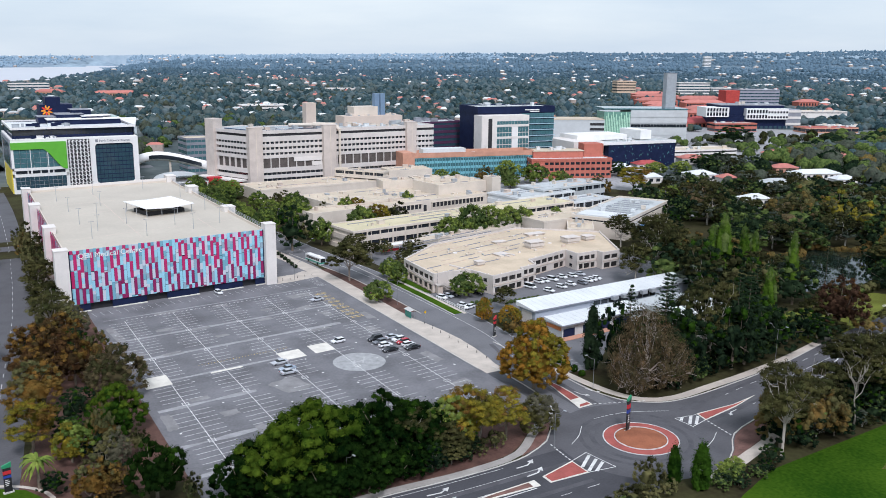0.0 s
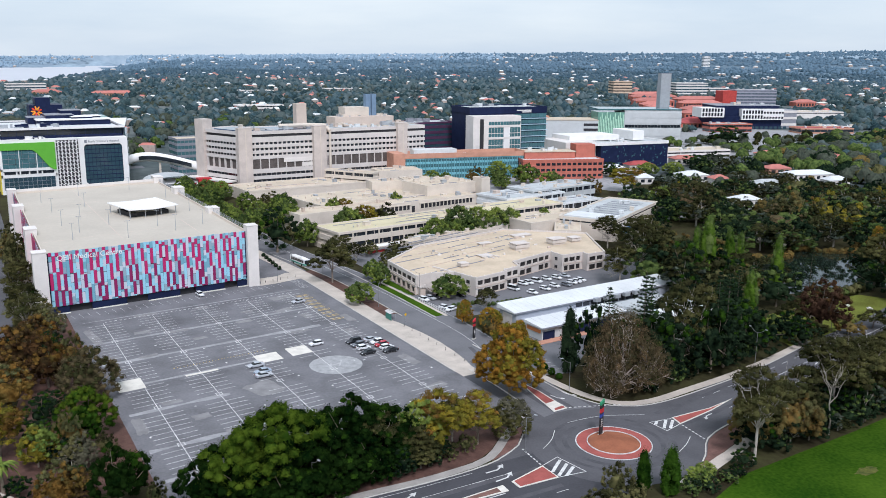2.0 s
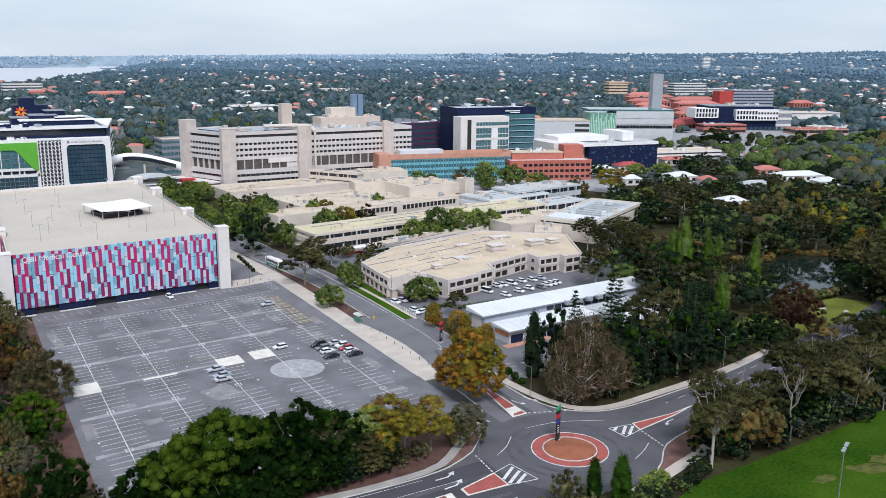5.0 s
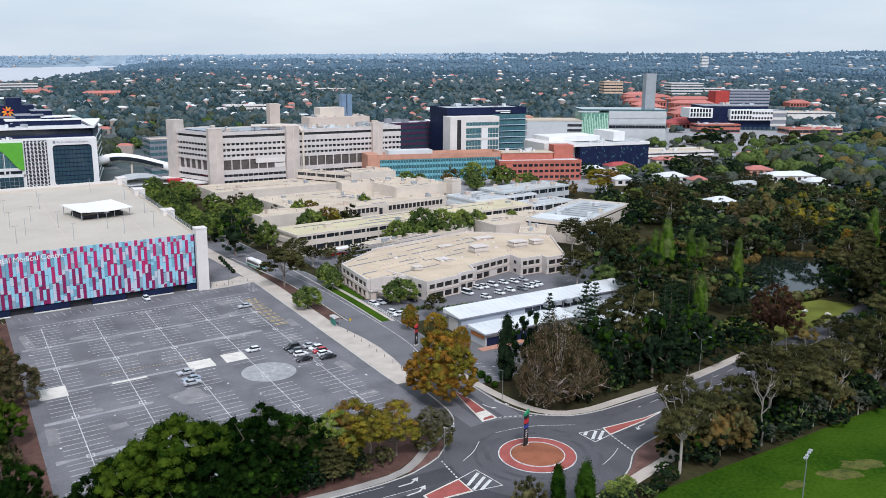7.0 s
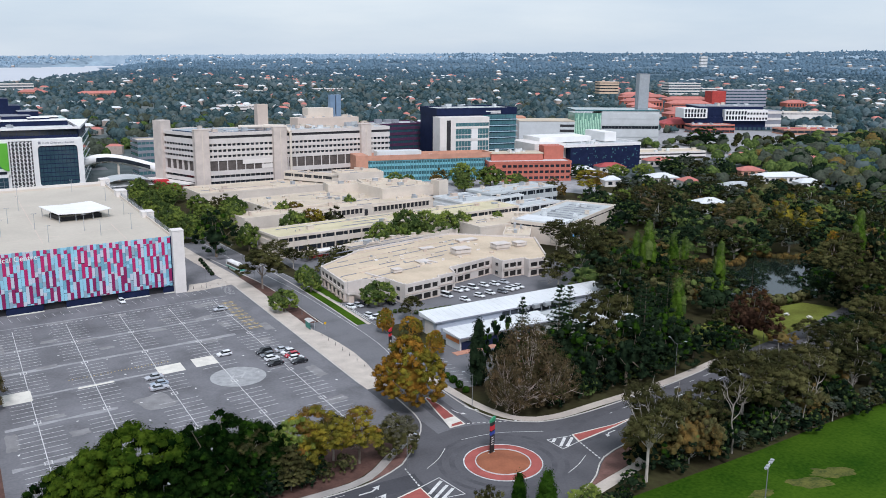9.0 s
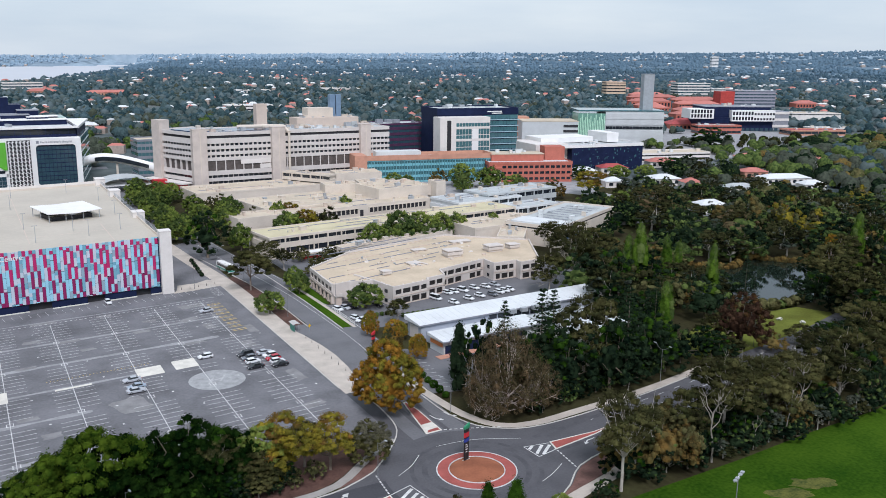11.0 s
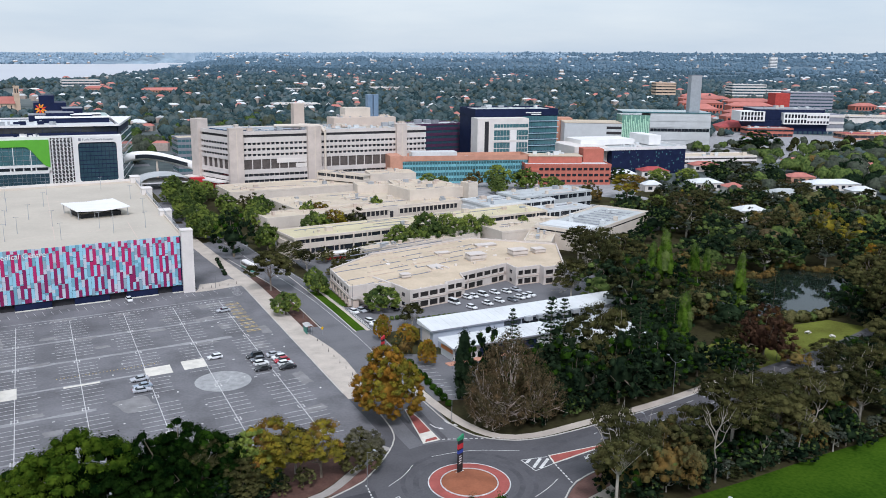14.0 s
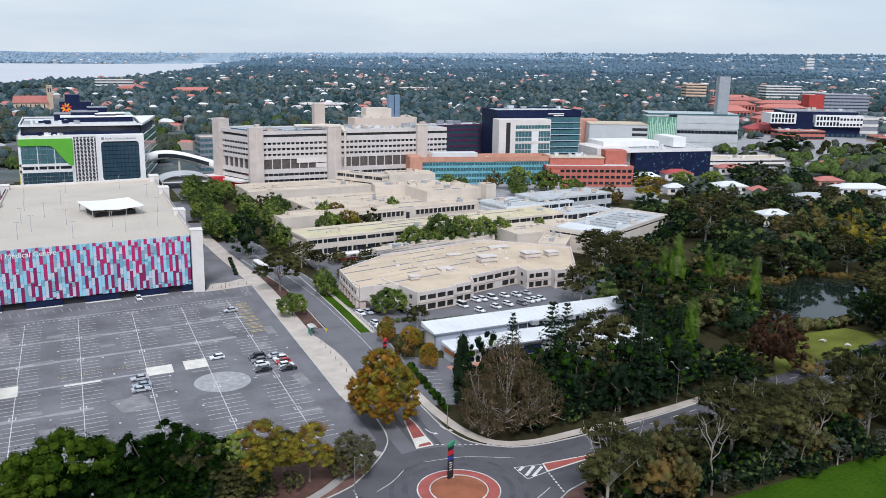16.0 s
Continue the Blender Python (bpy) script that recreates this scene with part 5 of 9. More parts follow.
PLANT_FLOOR = M("plant_floor_shade", (0.10, 0.085, 0.078), 0.7, 0.3, 0.4, 2.0)
main = thing("main_hospital", "long eight-storey concrete ward block with banded windows", "hospital", pose(176, 508, 3.5, 0, 0, 1.5))
ward_block(main, 122, 34, 0, 1.5, "fr", 0.6)
for x in (-8.5, 40.3, 100.5):
    w = 8.6 if x < 80 else 7.2
    part("service_tower", boxes((x, x + w, -1.6, 3, -0.5, 37.2), (x - 0.15, x + w + 0.15, -1.75, 3.1, 37.2, 37.6)), WARD_TOWER, main, "blank concrete service tower")
    part("groove", boxes((x + w * 0.5, x + w * 0.5 + 0.5, -1.7, -1.58, 0, 36.5)), CONCRETE_L, main)
part("window_patch", boxes((21, 40, 0.7, 1.3, 15.6, 18.2), (33, 40, 0.7, 1.3, 12.4, 15.0)), WHITE_WARM, main, "pale infill panels")
part("box_room", boxes((-2, -0.2, 0.6, 1.2, 12.3, 15.6)), WHITE_WARM, main)
part("solar_roof", boxes((-4, 40, 4, 30, 34.8, 35.2)), SOLAR, main, "blue-grey roof sheets")
plant(main, 26, 2, 118, 4, 28, 35.2, 33, (GREY_STEEL, CONCRETE_L, ROOF_GREY, CONCRETE), 1.3)
part("chimney", boxes((39.5, 46.5, 24, 30, 34, 50)), CONCRETE, main, "square concrete chimney")
part("roof_block", boxes((66, 110, 22, 36, 34.5, 40.5)), CONCRETE, main)
part("roof_block", boxes((76, 94, 28, 38, 40.5, 46.5)), CONCRETE_L, main)
bm = bmesh.new(); tube(bm, (40, 14, 36.8), (50, 4, 36.8), 1.6, 1.6, 10); tube(bm, (50, 4, 36.8), (51.5, -1.2, 34), 1.4, 1.1, 10); tube(bm, (51.5, -1.2, 34), (51.5, -1.2, 8), 0.8, 0.8, 8); tube(bm, (24, 16, 36.8), (40, 14, 36.8), 1.2, 1.2, 8)
part("flue", bm, CONCRETE_L, main, "fat pale roof duct running down the wall")
for x in (93, 97.3):
    part("exhaust_tower", boxes((x, x + 3.5, 30, 34, 40, 55)), FLUE_BLUE, main, "blue-grey flue stack")
plant(main, 36, 52, 120, 6, 32, 34.6, 8, None, 1.1)
plant(main, 22, 68, 108, 24, 34, 40.5, 9, (CONCRETE_L, GREY_STEEL), 0.9)
wing = thing("west_wing", "stepped concrete end wing with deep balconies", "hospital", pose(156.5, 545, 3.5, 0, 0, -68))
ward_block(wing, 38, 24, 0, 0, "flr", 1.3)
part("corner_tower", boxes((-3, 5, -3.2, 4, -0.5, 41)), WARD_TOWER, wing, "tall blank corner tower")
part("solar_roof", boxes((8, 36, 3, 22, 34.8, 35.4)), SOLAR, wing, "blue-grey roof sheets")
part("porch_roof", boxes((-6, 34, -9, -1.5, 4.6, 5.4)), WHITE_WARM, wing, "flat white entrance porch")
part("porch_wall", boxes((-3, 30, -6, -2, 0, 4.6)), SIGN_RED, wing, "red entrance wall below the porch")
aside = thing("side_block", "grey-blue glazed block behind the ward wing", "building", at(150, 585, None, 2))
storeys(aside, 18, 20, 0, 24, 6, GREY_CLAD, GLASS_TEAL, 0.45, 0.2, 2.5)

# dark office tower with white bay
SUNSHADE = M("pale_blue_sunshade", (0.34, 0.50, 0.57), 0.5, 0.08)
tower = thing("office_tower", "dark blue glass office tower with white projecting bay", "office tower", pose(340, 521, 3.5, 0, 0, -6))
part("core", boxes((0, 63, 0, 30, -0.5, 44.5)), DARK_BLUE, tower)
part("parapet", frame_bm(-0.3, 63.3, -0.3, 30.3, 41, 45.6, 0.5), DARK_BLUE, tower)
part("roof", boxes((0.3, 62.7, 0.3, 29.7, 44.5, 44.8)), ROOF_GREY, tower)
for k in range(9):
    z = 2 + k * 4.3
    panes(tower, GLASS_TEAL, 27, 30, z + 1.2, z + 4.1, 2.2, 36, -0.05, "fr", 0.12)
    part("sunshade", boxes((35.5, 63.9, -0.9, 0.1, z + 0.4, z + 0.9), (63.0, 63.9, 0.1, 30, z + 0.4, z + 0.9)), SUNSHADE, tower, "blue glass sunshade")
part("bay", boxes((-3, 35, -12, 0.2, 0, 40)), WHITE_WARM, tower, "white projecting bay")
part("bay_slot", boxes((2.2, 5.2, -12.15, -11.9, 2, 38)), DARK, tower)
for j in range(8):
    panes(tower, GLASS_TEAL, 25.6, 0.5, 3 + j * 4.2, 6.7 + j * 4.2, 2.2, 9, -12.0, "f", 0.2, 0.12)
for z in (7.0, 15.4, 23.8, 32.2):
    part("bay_band", boxes((9.0, 34.6, -12.35, -11.95, z, z + 1.5)), WHITE_WARM, tower, "off-white spandrel band")
for x, z in ((21, 16.9), (21, 25.3), (15, 8.5)):
    part("bay_panel", boxes((x, x + 5, -12.3, -11.95, z, z + 6.8)), WHITE, tower)
part("sign_bar", boxes((38, 50, -0.45, -0.3, 42.6, 43.3), (42, 50, -0.45, -0.3, 41.4, 42.1)), WHITE, tower, "small white lettering bars")
plant(tower, 8, 10, 55, 5, 25, 44.8, 21, (ROOF_WHITE, GREY_STEEL), 1.4)
purple = thing("purple_block", "dark purple banded laboratory block", "building", pose(303, 560, 3.5, 0, 0, 4))
storeys(purple, 50, 22, 0, 32, 8, PURPLE, GLASS_BLUE, 0.5, 0.2, 4.2, roof=ROOF_GREY)
plant(purple, 6, 5, 45, 4, 18, 32.2, 22, (GREY_CLAD,), 1.6)

# teal-screened block and brick block
teal = thing("teal_block", "long block with teal sunscreens under a salmon brick parapet", "building", pose(267.5, 496.5, 3.5, 0, 0, -11))
storeys(teal, 92, 16, 0, 15.0, 4, TEAL_PANEL, GLASS_TEAL, 0.42, 0.15, 1.8, 0, 0, "fr", core=GLASS_TEAL, roof=ROOF_BEIGE2, parapet=0.2)
part("brick_parapet", frame_bm(-0.6, 92.8, -0.6, 16.8, 15.1, 18.4, 0.5), BRICK_PALE, teal, "salmon brick parapet")
part("brick_end", boxes((-1.0, 7, -1.0, 16.9, -0.5, 18.6)), BRICK_PALE, teal, "salmon brick end wall")
for k in range(46):
    part("vertical_fin", boxes((8 + k * 1.83, 8.14 + k * 1.83, -1.1, -0.2, 1, 15)), TEAL_PANEL, teal)
part("roof_plant", boxes((14, 44, 3, 12, 15, 20.5)), ROOF_WHITE, teal, "long white plant housing")
plant(teal, 10, 46, 90, 3, 13, 15.2, 31, (ROOF_WHITE, GREY_STEEL, BRICK_PALE), 1.1)
part("roof_duct", boxes((50, 62, 5, 6, 15.1, 16.6)), ROOF_WHITE, teal)
part("roof_duct", boxes((76, 90, 5, 6.2, 15.1, 16.6)), ROOF_WHITE, teal)
brick = thing("brick_block", "three-storey orange brick building with square windows", "building", pose(350, 468.5, 3.5, 0, 0, -19))
part("body", boxes((0, 57, 0, 26, -0.5, 12.6)), BRICK, brick)
part("parapet", frame_bm(-0.25, 57.25, -0.25, 26.25, 12.0, 13.6, 0.4), BRICK, brick)
part("roof", boxes((0.2, 56.8, 0.2, 25.8, 12.6, 12.9)), ROOF_WHITE, brick)
part("upper_storey", boxes((4, 40, 10, 25, 12.6, 17.4)), BRICK, brick)
part("upper_roof", boxes((3.6, 40.4, 9.6, 25.4, 17.4, 17.9)), ROOF_BEIGE2, brick)
part("stair_block", boxes((42, 56, 14, 26, 12.6, 22)), BRICK, brick)
win = boxes((0, 2.6, -0.12, 0.08, 0, 1.7)); wme = bpy.data.meshes.new("window"); win.to_mesh(wme); win.free(); wme.materials.append(GLASS_DARK)
for j in range(3):
    for i in range(13):
        ob = new("window", wme); ob.parent = brick; ob.location = (9 + i * 3.7, 0, 1.6 + j * 3.9)
    for i in range(5):
        ob = new("window", wme); ob.parent = brick; ob.matrix_basis = pose(57.0, 2 + i * 4.6, 1.6 + j * 3.9, 0, 0, 90)
    for i in range(4):
        ob = new("window", wme); ob.parent = brick; ob.matrix_basis = pose(0.0, 8 + i * 4.6, 1.6 + j * 3.9, 0, 0, -90)
for x in (1.0, 3.0, 5.0, 7.0):
    part("portico_column", boxes((x, x + 0.9, -2.4, -1.4, -0.3, 8.5)), WHITE_WARM, brick, "white portico column")
part("portico", boxes((0, 8.6, -2.8, 0, 8.5, 10)), BRICK, brick)
plant(brick, 8, 6, 38, 12, 23, 17.9, 41, (ROOF_WHITE, WHITE_WARM), 1.3)

# dark star-patterned box, green glass laboratory, chimney
star = thing("research_block", "dark blue glass box with speckled lights under a white roof", "building", pose(424, 476.5, 4, 0, 0, -6))
part("box", boxes((0, 60, 0, 40, -0.5, 18.5)), DARK_BLUE, star)
rg = random.Random(3)
for k in range(70):
    x, z = rg.uniform(1, 58.5), rg.uniform(1, 17)
    part("star_window", boxes((x, x + rg.choice((0.5, 0.9)), -0.06, 0.02, z, z + rg.choice((0.4, 0.8, 1.4)))), GLASS_TEAL, star)
part("white_top", frame_bm(-10, 60.4, -0.3, 44, 18.5, 20.6, 0.7), WHITE, star, "white roof band")
part("roof", boxes((-9.3, 59.7, 0.4, 43.3, 18.5, 19.6)), ROOF_GREY, star, "pale grey flat roof")
part("white_upper", boxes((-14, 30, 20, 44, 20.2, 24), (38, 48, 14, 40, 20.2, 27)), WHITE, star)
part("white_side", boxes((-26, -0.2, 6, 44, -0.5, 21)), WHITE_WARM, star)
plant(star, 8, -8, 36, 4, 18, 19.6, 42, (ROOF_WHITE, WHITE_WARM), 1.4)
LAB_GREY = M("pale_grey_panel", (0.50, 0.52, 0.52), 0.6, 0.06, 0.2, 1.0, stain=0.1)
lab = thing("laboratory", "white banded laboratory with green glass corner", "building", pose(523, 597, 8, 0, 0, -26))
part("green_glass", boxes((0, 24, 0, 26, -1, 29)), GLASS_GREEN, lab, "pale green glass corner")
MINT = M("mint_fin", (0.42, 0.66, 0.5), 0.4)
for k in range(16):
    part("green_fin", boxes((0.2 + k * 1.5, 1.0 + k * 1.5, -0.5, -0.05, 2 + (k * 5 % 7), 22 + (k * 3 % 8))), MINT, lab)
part("body", boxes((24.2, 76, 0, 34, -1, 31)), LAB_GREY, lab)
panes(lab, GLASS_DARK, 51, 33, 15.5, 18, 3, 24.6, 0, "fr", 0.2, 0.3)
for z0, z1 in ((1, 7.6), (8.0, 14.5), (19, 23.8), (24.2, 29)):
    part("wall_band", boxes((24.0, 76.3, -0.4, 0, z0, z1)), LAB_GREY, lab, "pale grey wall band")
part("roof", boxes((0, 76.4, -0.4, 34.4, 31, 32)), GLASS_TEAL, lab, "pale blue-green roof")
part("annex", boxes((-50, -1, -6, 26, -1, 22)), LAB_GREY, lab, "pale annex with slotted openings")
part("annex_roof", boxes((-50.3, -0.8, -6.3, 26.3, 22, 22.6)), ROOF_BEIGE2, lab)
for k in range(4):
    part("slot", boxes((-14, -1.2, -6.15, -5.9, 4 + k * 4.4, 6.2 + k * 4.4)), DARK, lab)
part("far_wall", boxes((-66, -40, 20, 40, -1, 24)), BRICK_PALE, lab)
stack = thing("boiler_chimney", "tall flat-sided grey concrete chimney", "chimney", pose(592, 592, 8, 0, 0, -20))
part("shaft", boxes((0, 9.6, 0, 8, -1, 62.5)), GREY_STEEL, stack); part("cap", boxes((-0.15, 9.75, -0.15, 8.15, 62.5, 63)), GREY_CLAD, stack)


def simple_block(name, label, x, y, yaw, w, d, h, n, wall, glass, roof, z=None, sill=0.5, pane=3.0, seed=0):
    t = thing(name, label, "building", at(x, y, z, yaw))
    storeys(t, w, d, 0, h, n, wall, glass, sill, 0.25, pane * 1.7, roof=roof)
    plant(t, 4 + int(w / 15), 3, w - 3, 3, d - 3, h + 0.1, seed, None, 1.2)
    return t


def hip_house(name, label, x, y, yaw, w, d, h, rise, wall, roof, z=None, cat="house"):
    t = thing(name, label, cat, at(x, y, z, yaw))
    part("wall", boxes((0, w, 0, d, -0.5, h)), wall, t)
    bm = bmesh.new()
    e = 0.6
    lo = [bm.verts.new(v) for v in ((-e, -e, h), (w + e, -e, h), (w + e, d + e, h), (-e, d + e, h))]
    a, b = (bm.verts.new((d / 2, d / 2, h + rise)), bm.verts.new((w - d / 2, d / 2, h + rise))) if w > d else (bm.verts.new((w / 2, w / 2, h + rise)), bm.verts.new((w / 2, d - w / 2, h + rise)))
    if w > d:
        for f in ((lo[0], lo[1], b, a), (lo[1], lo[2], b), (lo[2], lo[3], a, b), (lo[3], lo[0], a)):
            bm.faces.new(f)
    else:
        for f in ((lo[0], lo[1], a), (lo[1], lo[2], b, a), (lo[2], lo[3], b), (lo[3], lo[0], a, b)):
            bm.faces.new(f)
    bm.faces.new(lo[::-1])
    part("roof", bm, roof, t)
    panes(t, GLASS_DARK, w - 2, 1, h * 0.35, h * 0.8, 4.5, 1, 0, "f", 2.2, 0.08)
    return t


white_bk = thing("hospital_block", "dark stepped block with two white framed window boxes", "building", at(735, 659, 8, -23))
part("dark_base", boxes((0, 80, 0, 40, -1, 16)), DARK_BLUE, white_bk)
part("dark_upper", boxes((6, 78, 3, 40, 16, 27)), DARK_BLUE, white_bk)
part("upper_roof", boxes((5.6, 78.4, 2.6, 40.4, 27, 27.6)), GREY_CLAD, white_bk)
part("banded_wing", boxes((80.2, 104, 12, 40, -1, 22)), GREY_CLAD, white_bk)
for z in (5, 12, 19):
    part("wing_band", boxes((80.1, 104.3, 11.6, 12.0, z, z + 2.6)), WHITE_WARM, white_bk)
for x0, x1, z0, z1, y in ((-13, 13, 15.0, 25.0, -2), (32, 80, 12.5, 24, -4)):
    box_part = part("white_box", boxes((x0, x1, y, y + 24, z0, z1)), WHITE, white_bk, "white projecting window box")
    n = int((x1 - x0) / 3.4)
    for j in range(2):
        for k in range(n):
            h = (z1 - z0) / 2
            part("window", boxes((x0 + 1.2 + k * 3.4, x0 + 3.4 + k * 3.4, y - 0.1, y + 0.05, z0 + 1.2 + j * h * 0.92, z0 + 1.2 + j * h * 0.92 + (3.6 if k < 7 else 2.2))), GLASS_DARK, box_part)
for k in range(16):
    part("window", boxes((3 + k * 5.3, 6.6 + k * 5.3, -0.12, 0.02, 2, 5.2)), GLASS_BLUE, white_bk)
plant(white_bk, 9, 10, 80, 8, 34, 27.6, 58, None, 1.6)
PURPLE_GREY = M("purple_grey_cladding", (0.30, 0.30, 0.35), 0.7, 0.08, 0.2, 1.0)
grey_t = simple_block("hospital_tower", "grey hospital tower behind red roofs", 1050, 901, -21, 64, 30, 27, 6, PURPLE_GREY, GLASS_BLUE, ROOF_GREY, 12, 0.62, 3.2, 52)
part("red_panel", boxes((-22, -0.4, 0, 24, -1, 26)), M("red_render", (0.45, 0.06, 0.05), 0.7), grey_t, "red rendered end block")
simple_block("hospital_block", "long white and dark banded block", 1246, 1218, -18, 66, 30, 26, 5, WHITE_WARM, GLASS_BLUE, ROOF_GREY, 12, 0.5, 3.0, 53)
simple_block("hospital_block", "low white banded wing beside trees", 1315, 1200, -18, 40, 24, 16, 3, WHITE_WARM, GLASS_BLUE, ROOF_WHITE, 12, 0.5, 3.0, 59)
simple_block("apartment_block", "distant cream and orange apartment block", 800, 892, -20, 26, 18, 15, 4, M("cream_render", (0.6, 0.45, 0.33), 0.8, 0.08), GLASS_DARK, TILE_RED, 38, 0.6, 4.0, 54)
for k, (x, y, w, d, h) in enumerate(((940, 902, 62, 22, 10), (868, 905, 36, 18, 9), (905, 960, 60, 20, 11), (990, 960, 70, 22, 12), (838, 860, 34, 20, 9), (1094, 1174, 62, 20, 9), (1010, 1080, 80, 24, 10), (780, 742, 40, 22, 9), (830, 790, 50, 22, 10), (560, 640, 44, 20, 16), (1160, 880, 36, 20, 8))):
    wing = hip_house("hospital_wing", "older brick wing with terracotta tiled roof", x, y, -21, w, d, h, 4.5, BRICK, TILE_RED, 12, "building")
    if w > 60:
        panes(wing, GLASS_DARK, w - 2, 1, h * 0.5, h * 0.85, 4, 1, -0.1, "f", 1.4, 0.08)
hip_house("hospital_wing", "low brick building under a maroon roof", 722, 690, -23, 38, 26, 7, 6, BRICK, TILE_MAROON, 8, "building")
simple_block("hospital_block", "low red brick building with flat roof", 706, 634, -23, 46, 18, 10, 2, BRICK, GLASS_DARK, ROOF_GREY, 8, 0.5, 3, 55)
simple_block("hospital_block", "flat-roofed brick building with red roof edge", 780, 580, -23, 58, 24, 7, 1, BRICK_PALE, GLASS_DARK, TILE_MAROON, 8, 0.5, 4, 56)
simple_block("hospital_block", "pale flat-roofed block behind the road", 826, 590, -23, 40, 20, 7, 1, WHITE_WARM, GLASS_DARK, ROOF_WHITE, 8, 0.5, 4, 60)
simple_block("warehouse", "low beige flat-roofed hall among trees", 960, 725, -23, 64, 30, 11, 1, WHITE_WARM, GLASS_DARK, ROOF_BEIGE2, 8, 0.85, 4, 61)
simple_block("car_park_deck", "low pale concrete deck with parapets", 500, 500, -12, 70, 24, 7, 2, WHITE_WARM, DARK, ROOF_BEIGE2, 5, 0.5, 6, 57)

# the low concrete complex between avenue and hospital
def low_block(name, label, x, y, yaw, w, d, h, roof, n=2, seed=0, z=None, wall=CONCRETE_L, plants=8, sides="f", sill=0.5, lo=0.0):
    t = thing(name, label, "building", at(x, y, z, yaw))
    storeys(t, w, d, lo, h, n, wall, GLASS_DARK, sill, 0.45 if sides else 0.1, 4.6, roof=roof, sides=sides, parapet=0.45)
    if "f" in sides:
        for k in range(int(w / 6.9) + 1):
            part("pier", boxes((k * 6.9 - 0.25, k * 6.9 + 0.25, -0.62, 0.0, lo, h - 0.2)), wall, t)
    plant(t, plants, 3, w - 3, 2, d - 2, h + 0.1, seed, (CONCRETE_L, CONCRETE, GREY_STEEL, CONCRETE_L))
    rg = random.Random(seed + 100)
    for k in range(4 + int(w / 16)):
        x0, y0 = rg.uniform(2, w * 0.6), rg.uniform(2, d - 2)
        part("roof_upstand", boxes((x0, x0 + rg.uniform(5, w * 0.35), y0, y0 + 0.3, h + 0.1, h + 0.4)), rg.choice((wall, CONCRETE, GREY_CLAD)), t)
    for k in range(int(w * d / 160)):
        x0, y0 = rg.uniform(2, w - 3), rg.uniform(1.5, d - 2)
        bm = bmesh.new(); tube(bm, (x0, y0, h + 0.1), (x0, y0, h + rg.uniform(0.5, 1.3)), 0.22, 0.22, 6)
        part("roof_vent", bm, rg.choice((GREY_STEEL, WHITE_WARM, CONCRETE)), t)
    return t


low_block("clinic_wing", "long low concrete wing with yellowish flat roof", 158.2, 337, 8, 138, 20, 9.3, ROOF_YEL, 2, 61, plants=12)
k2 = low_block("clinic_wing", "low concrete wing with beige flat roof and window strip", 158, 383, 8, 112, 16, 9.6, ROOF_BEIGE2, 2, 62, sides="", sill=0.97)
for x0, x1 in ((37, 65), (72, 108)):
    part("window_recess", boxes((x0, x1, -0.13, -0.09, 5.9, 8.3)), DARK, k2, "dark window strip")
    for k in range(int((x1 - x0) / 2.6) + 1):
        part("window_pier", boxes((x0 + k * 2.6 - 0.22, x0 + k * 2.6 + 0.22, -0.5, -0.1, 5.7, 8.4)), CONCRETE_L, k2)
    part("window_hood", boxes((x0 - 0.6, x1 + 0.6, -0.7, -0.1, 8.4, 8.8)), CONCRETE_L, k2)
part("wall_door", boxes((66.5, 68.5, -0.16, -0.1, 4.2, 7.6)), DARK, k2, "dark roof-level door")
low_block("clinic_hall", "broad beige flat-roofed treatment hall", 178, 405, 8, 98, 36, 9.0, ROOF_BEIGE2, 1, 63, plants=22, sides="", sill=0.9)
low_block("clinic_hall", "broad beige flat-roofed treatment hall below the ward block", 158, 462, 4, 118, 30, 9.2, ROOF_BEIGE2, 1, 64, z=0.5, plants=20, sides="", sill=0.9)
low_block("clinic_block", "raised concrete roof block with plain walls", 224, 440, -8, 19, 12, 13.4, ROOF_BEIGE2, 1, 65, z=0, plants=3, sides="", sill=0.9, lo=9.0)
low_block("clinic_block", "broad raised concrete block with flat roof", 243, 470, -10, 28, 17, 15.0, ROOF_BEIGE2, 1, 66, z=0, plants=5, sides="", sill=0.9, lo=9.0)
low_block("clinic_block", "raised concrete block with rooftop ducts", 241, 406, 6, 34, 25, 14.6, ROOF_BEIGE2, 1, 67, z=0, plants=12, sides="", sill=0.9, lo=9.0)
low_block("clinic_block", "low raised concrete block beside ducts", 245, 439, -12, 18, 16, 13.2, ROOF_BEIGE2, 1, 68, z=0, plants=6, sides="", sill=0.9, lo=9.0)
low_block("clinic_block", "tall concrete stair block on the hall roof", 275, 404, 6, 6, 8, 17, ROOF_BEIGE2, 1, 74, z=0, plants=1, sides="", sill=0.9, lo=8.0)
low_block("roof_link", "enclosed concrete link with a row of small windows", 218, 494, -56, 34, 6, 15, ROOF_BEIGE2, 1, 75, z=0, plants=1, sides="fl", sill=0.45, lo=10.5)
low_block("grey_pavilion", "pale grey metal-roofed pavilion", 272, 374, 9, 44, 24, 10.2, ROOF_GREY, 2, 69, wall=ROOF_WHITE, plants=10)
low_block("grey_pavilion", "pale grey pavilion with dark glazed ends", 296, 384, 9, 52, 20, 11.5, ROOF_GREY, 2, 70, wall=ROOF_GREY, plants=8)
low_block("grey_pavilion", "low grey pavilion with a flat metal roof", 292, 358, 9, 36, 14, 8.2, ROOF_GREY, 1, 71, wall=ROOF_WHITE, plants=5)
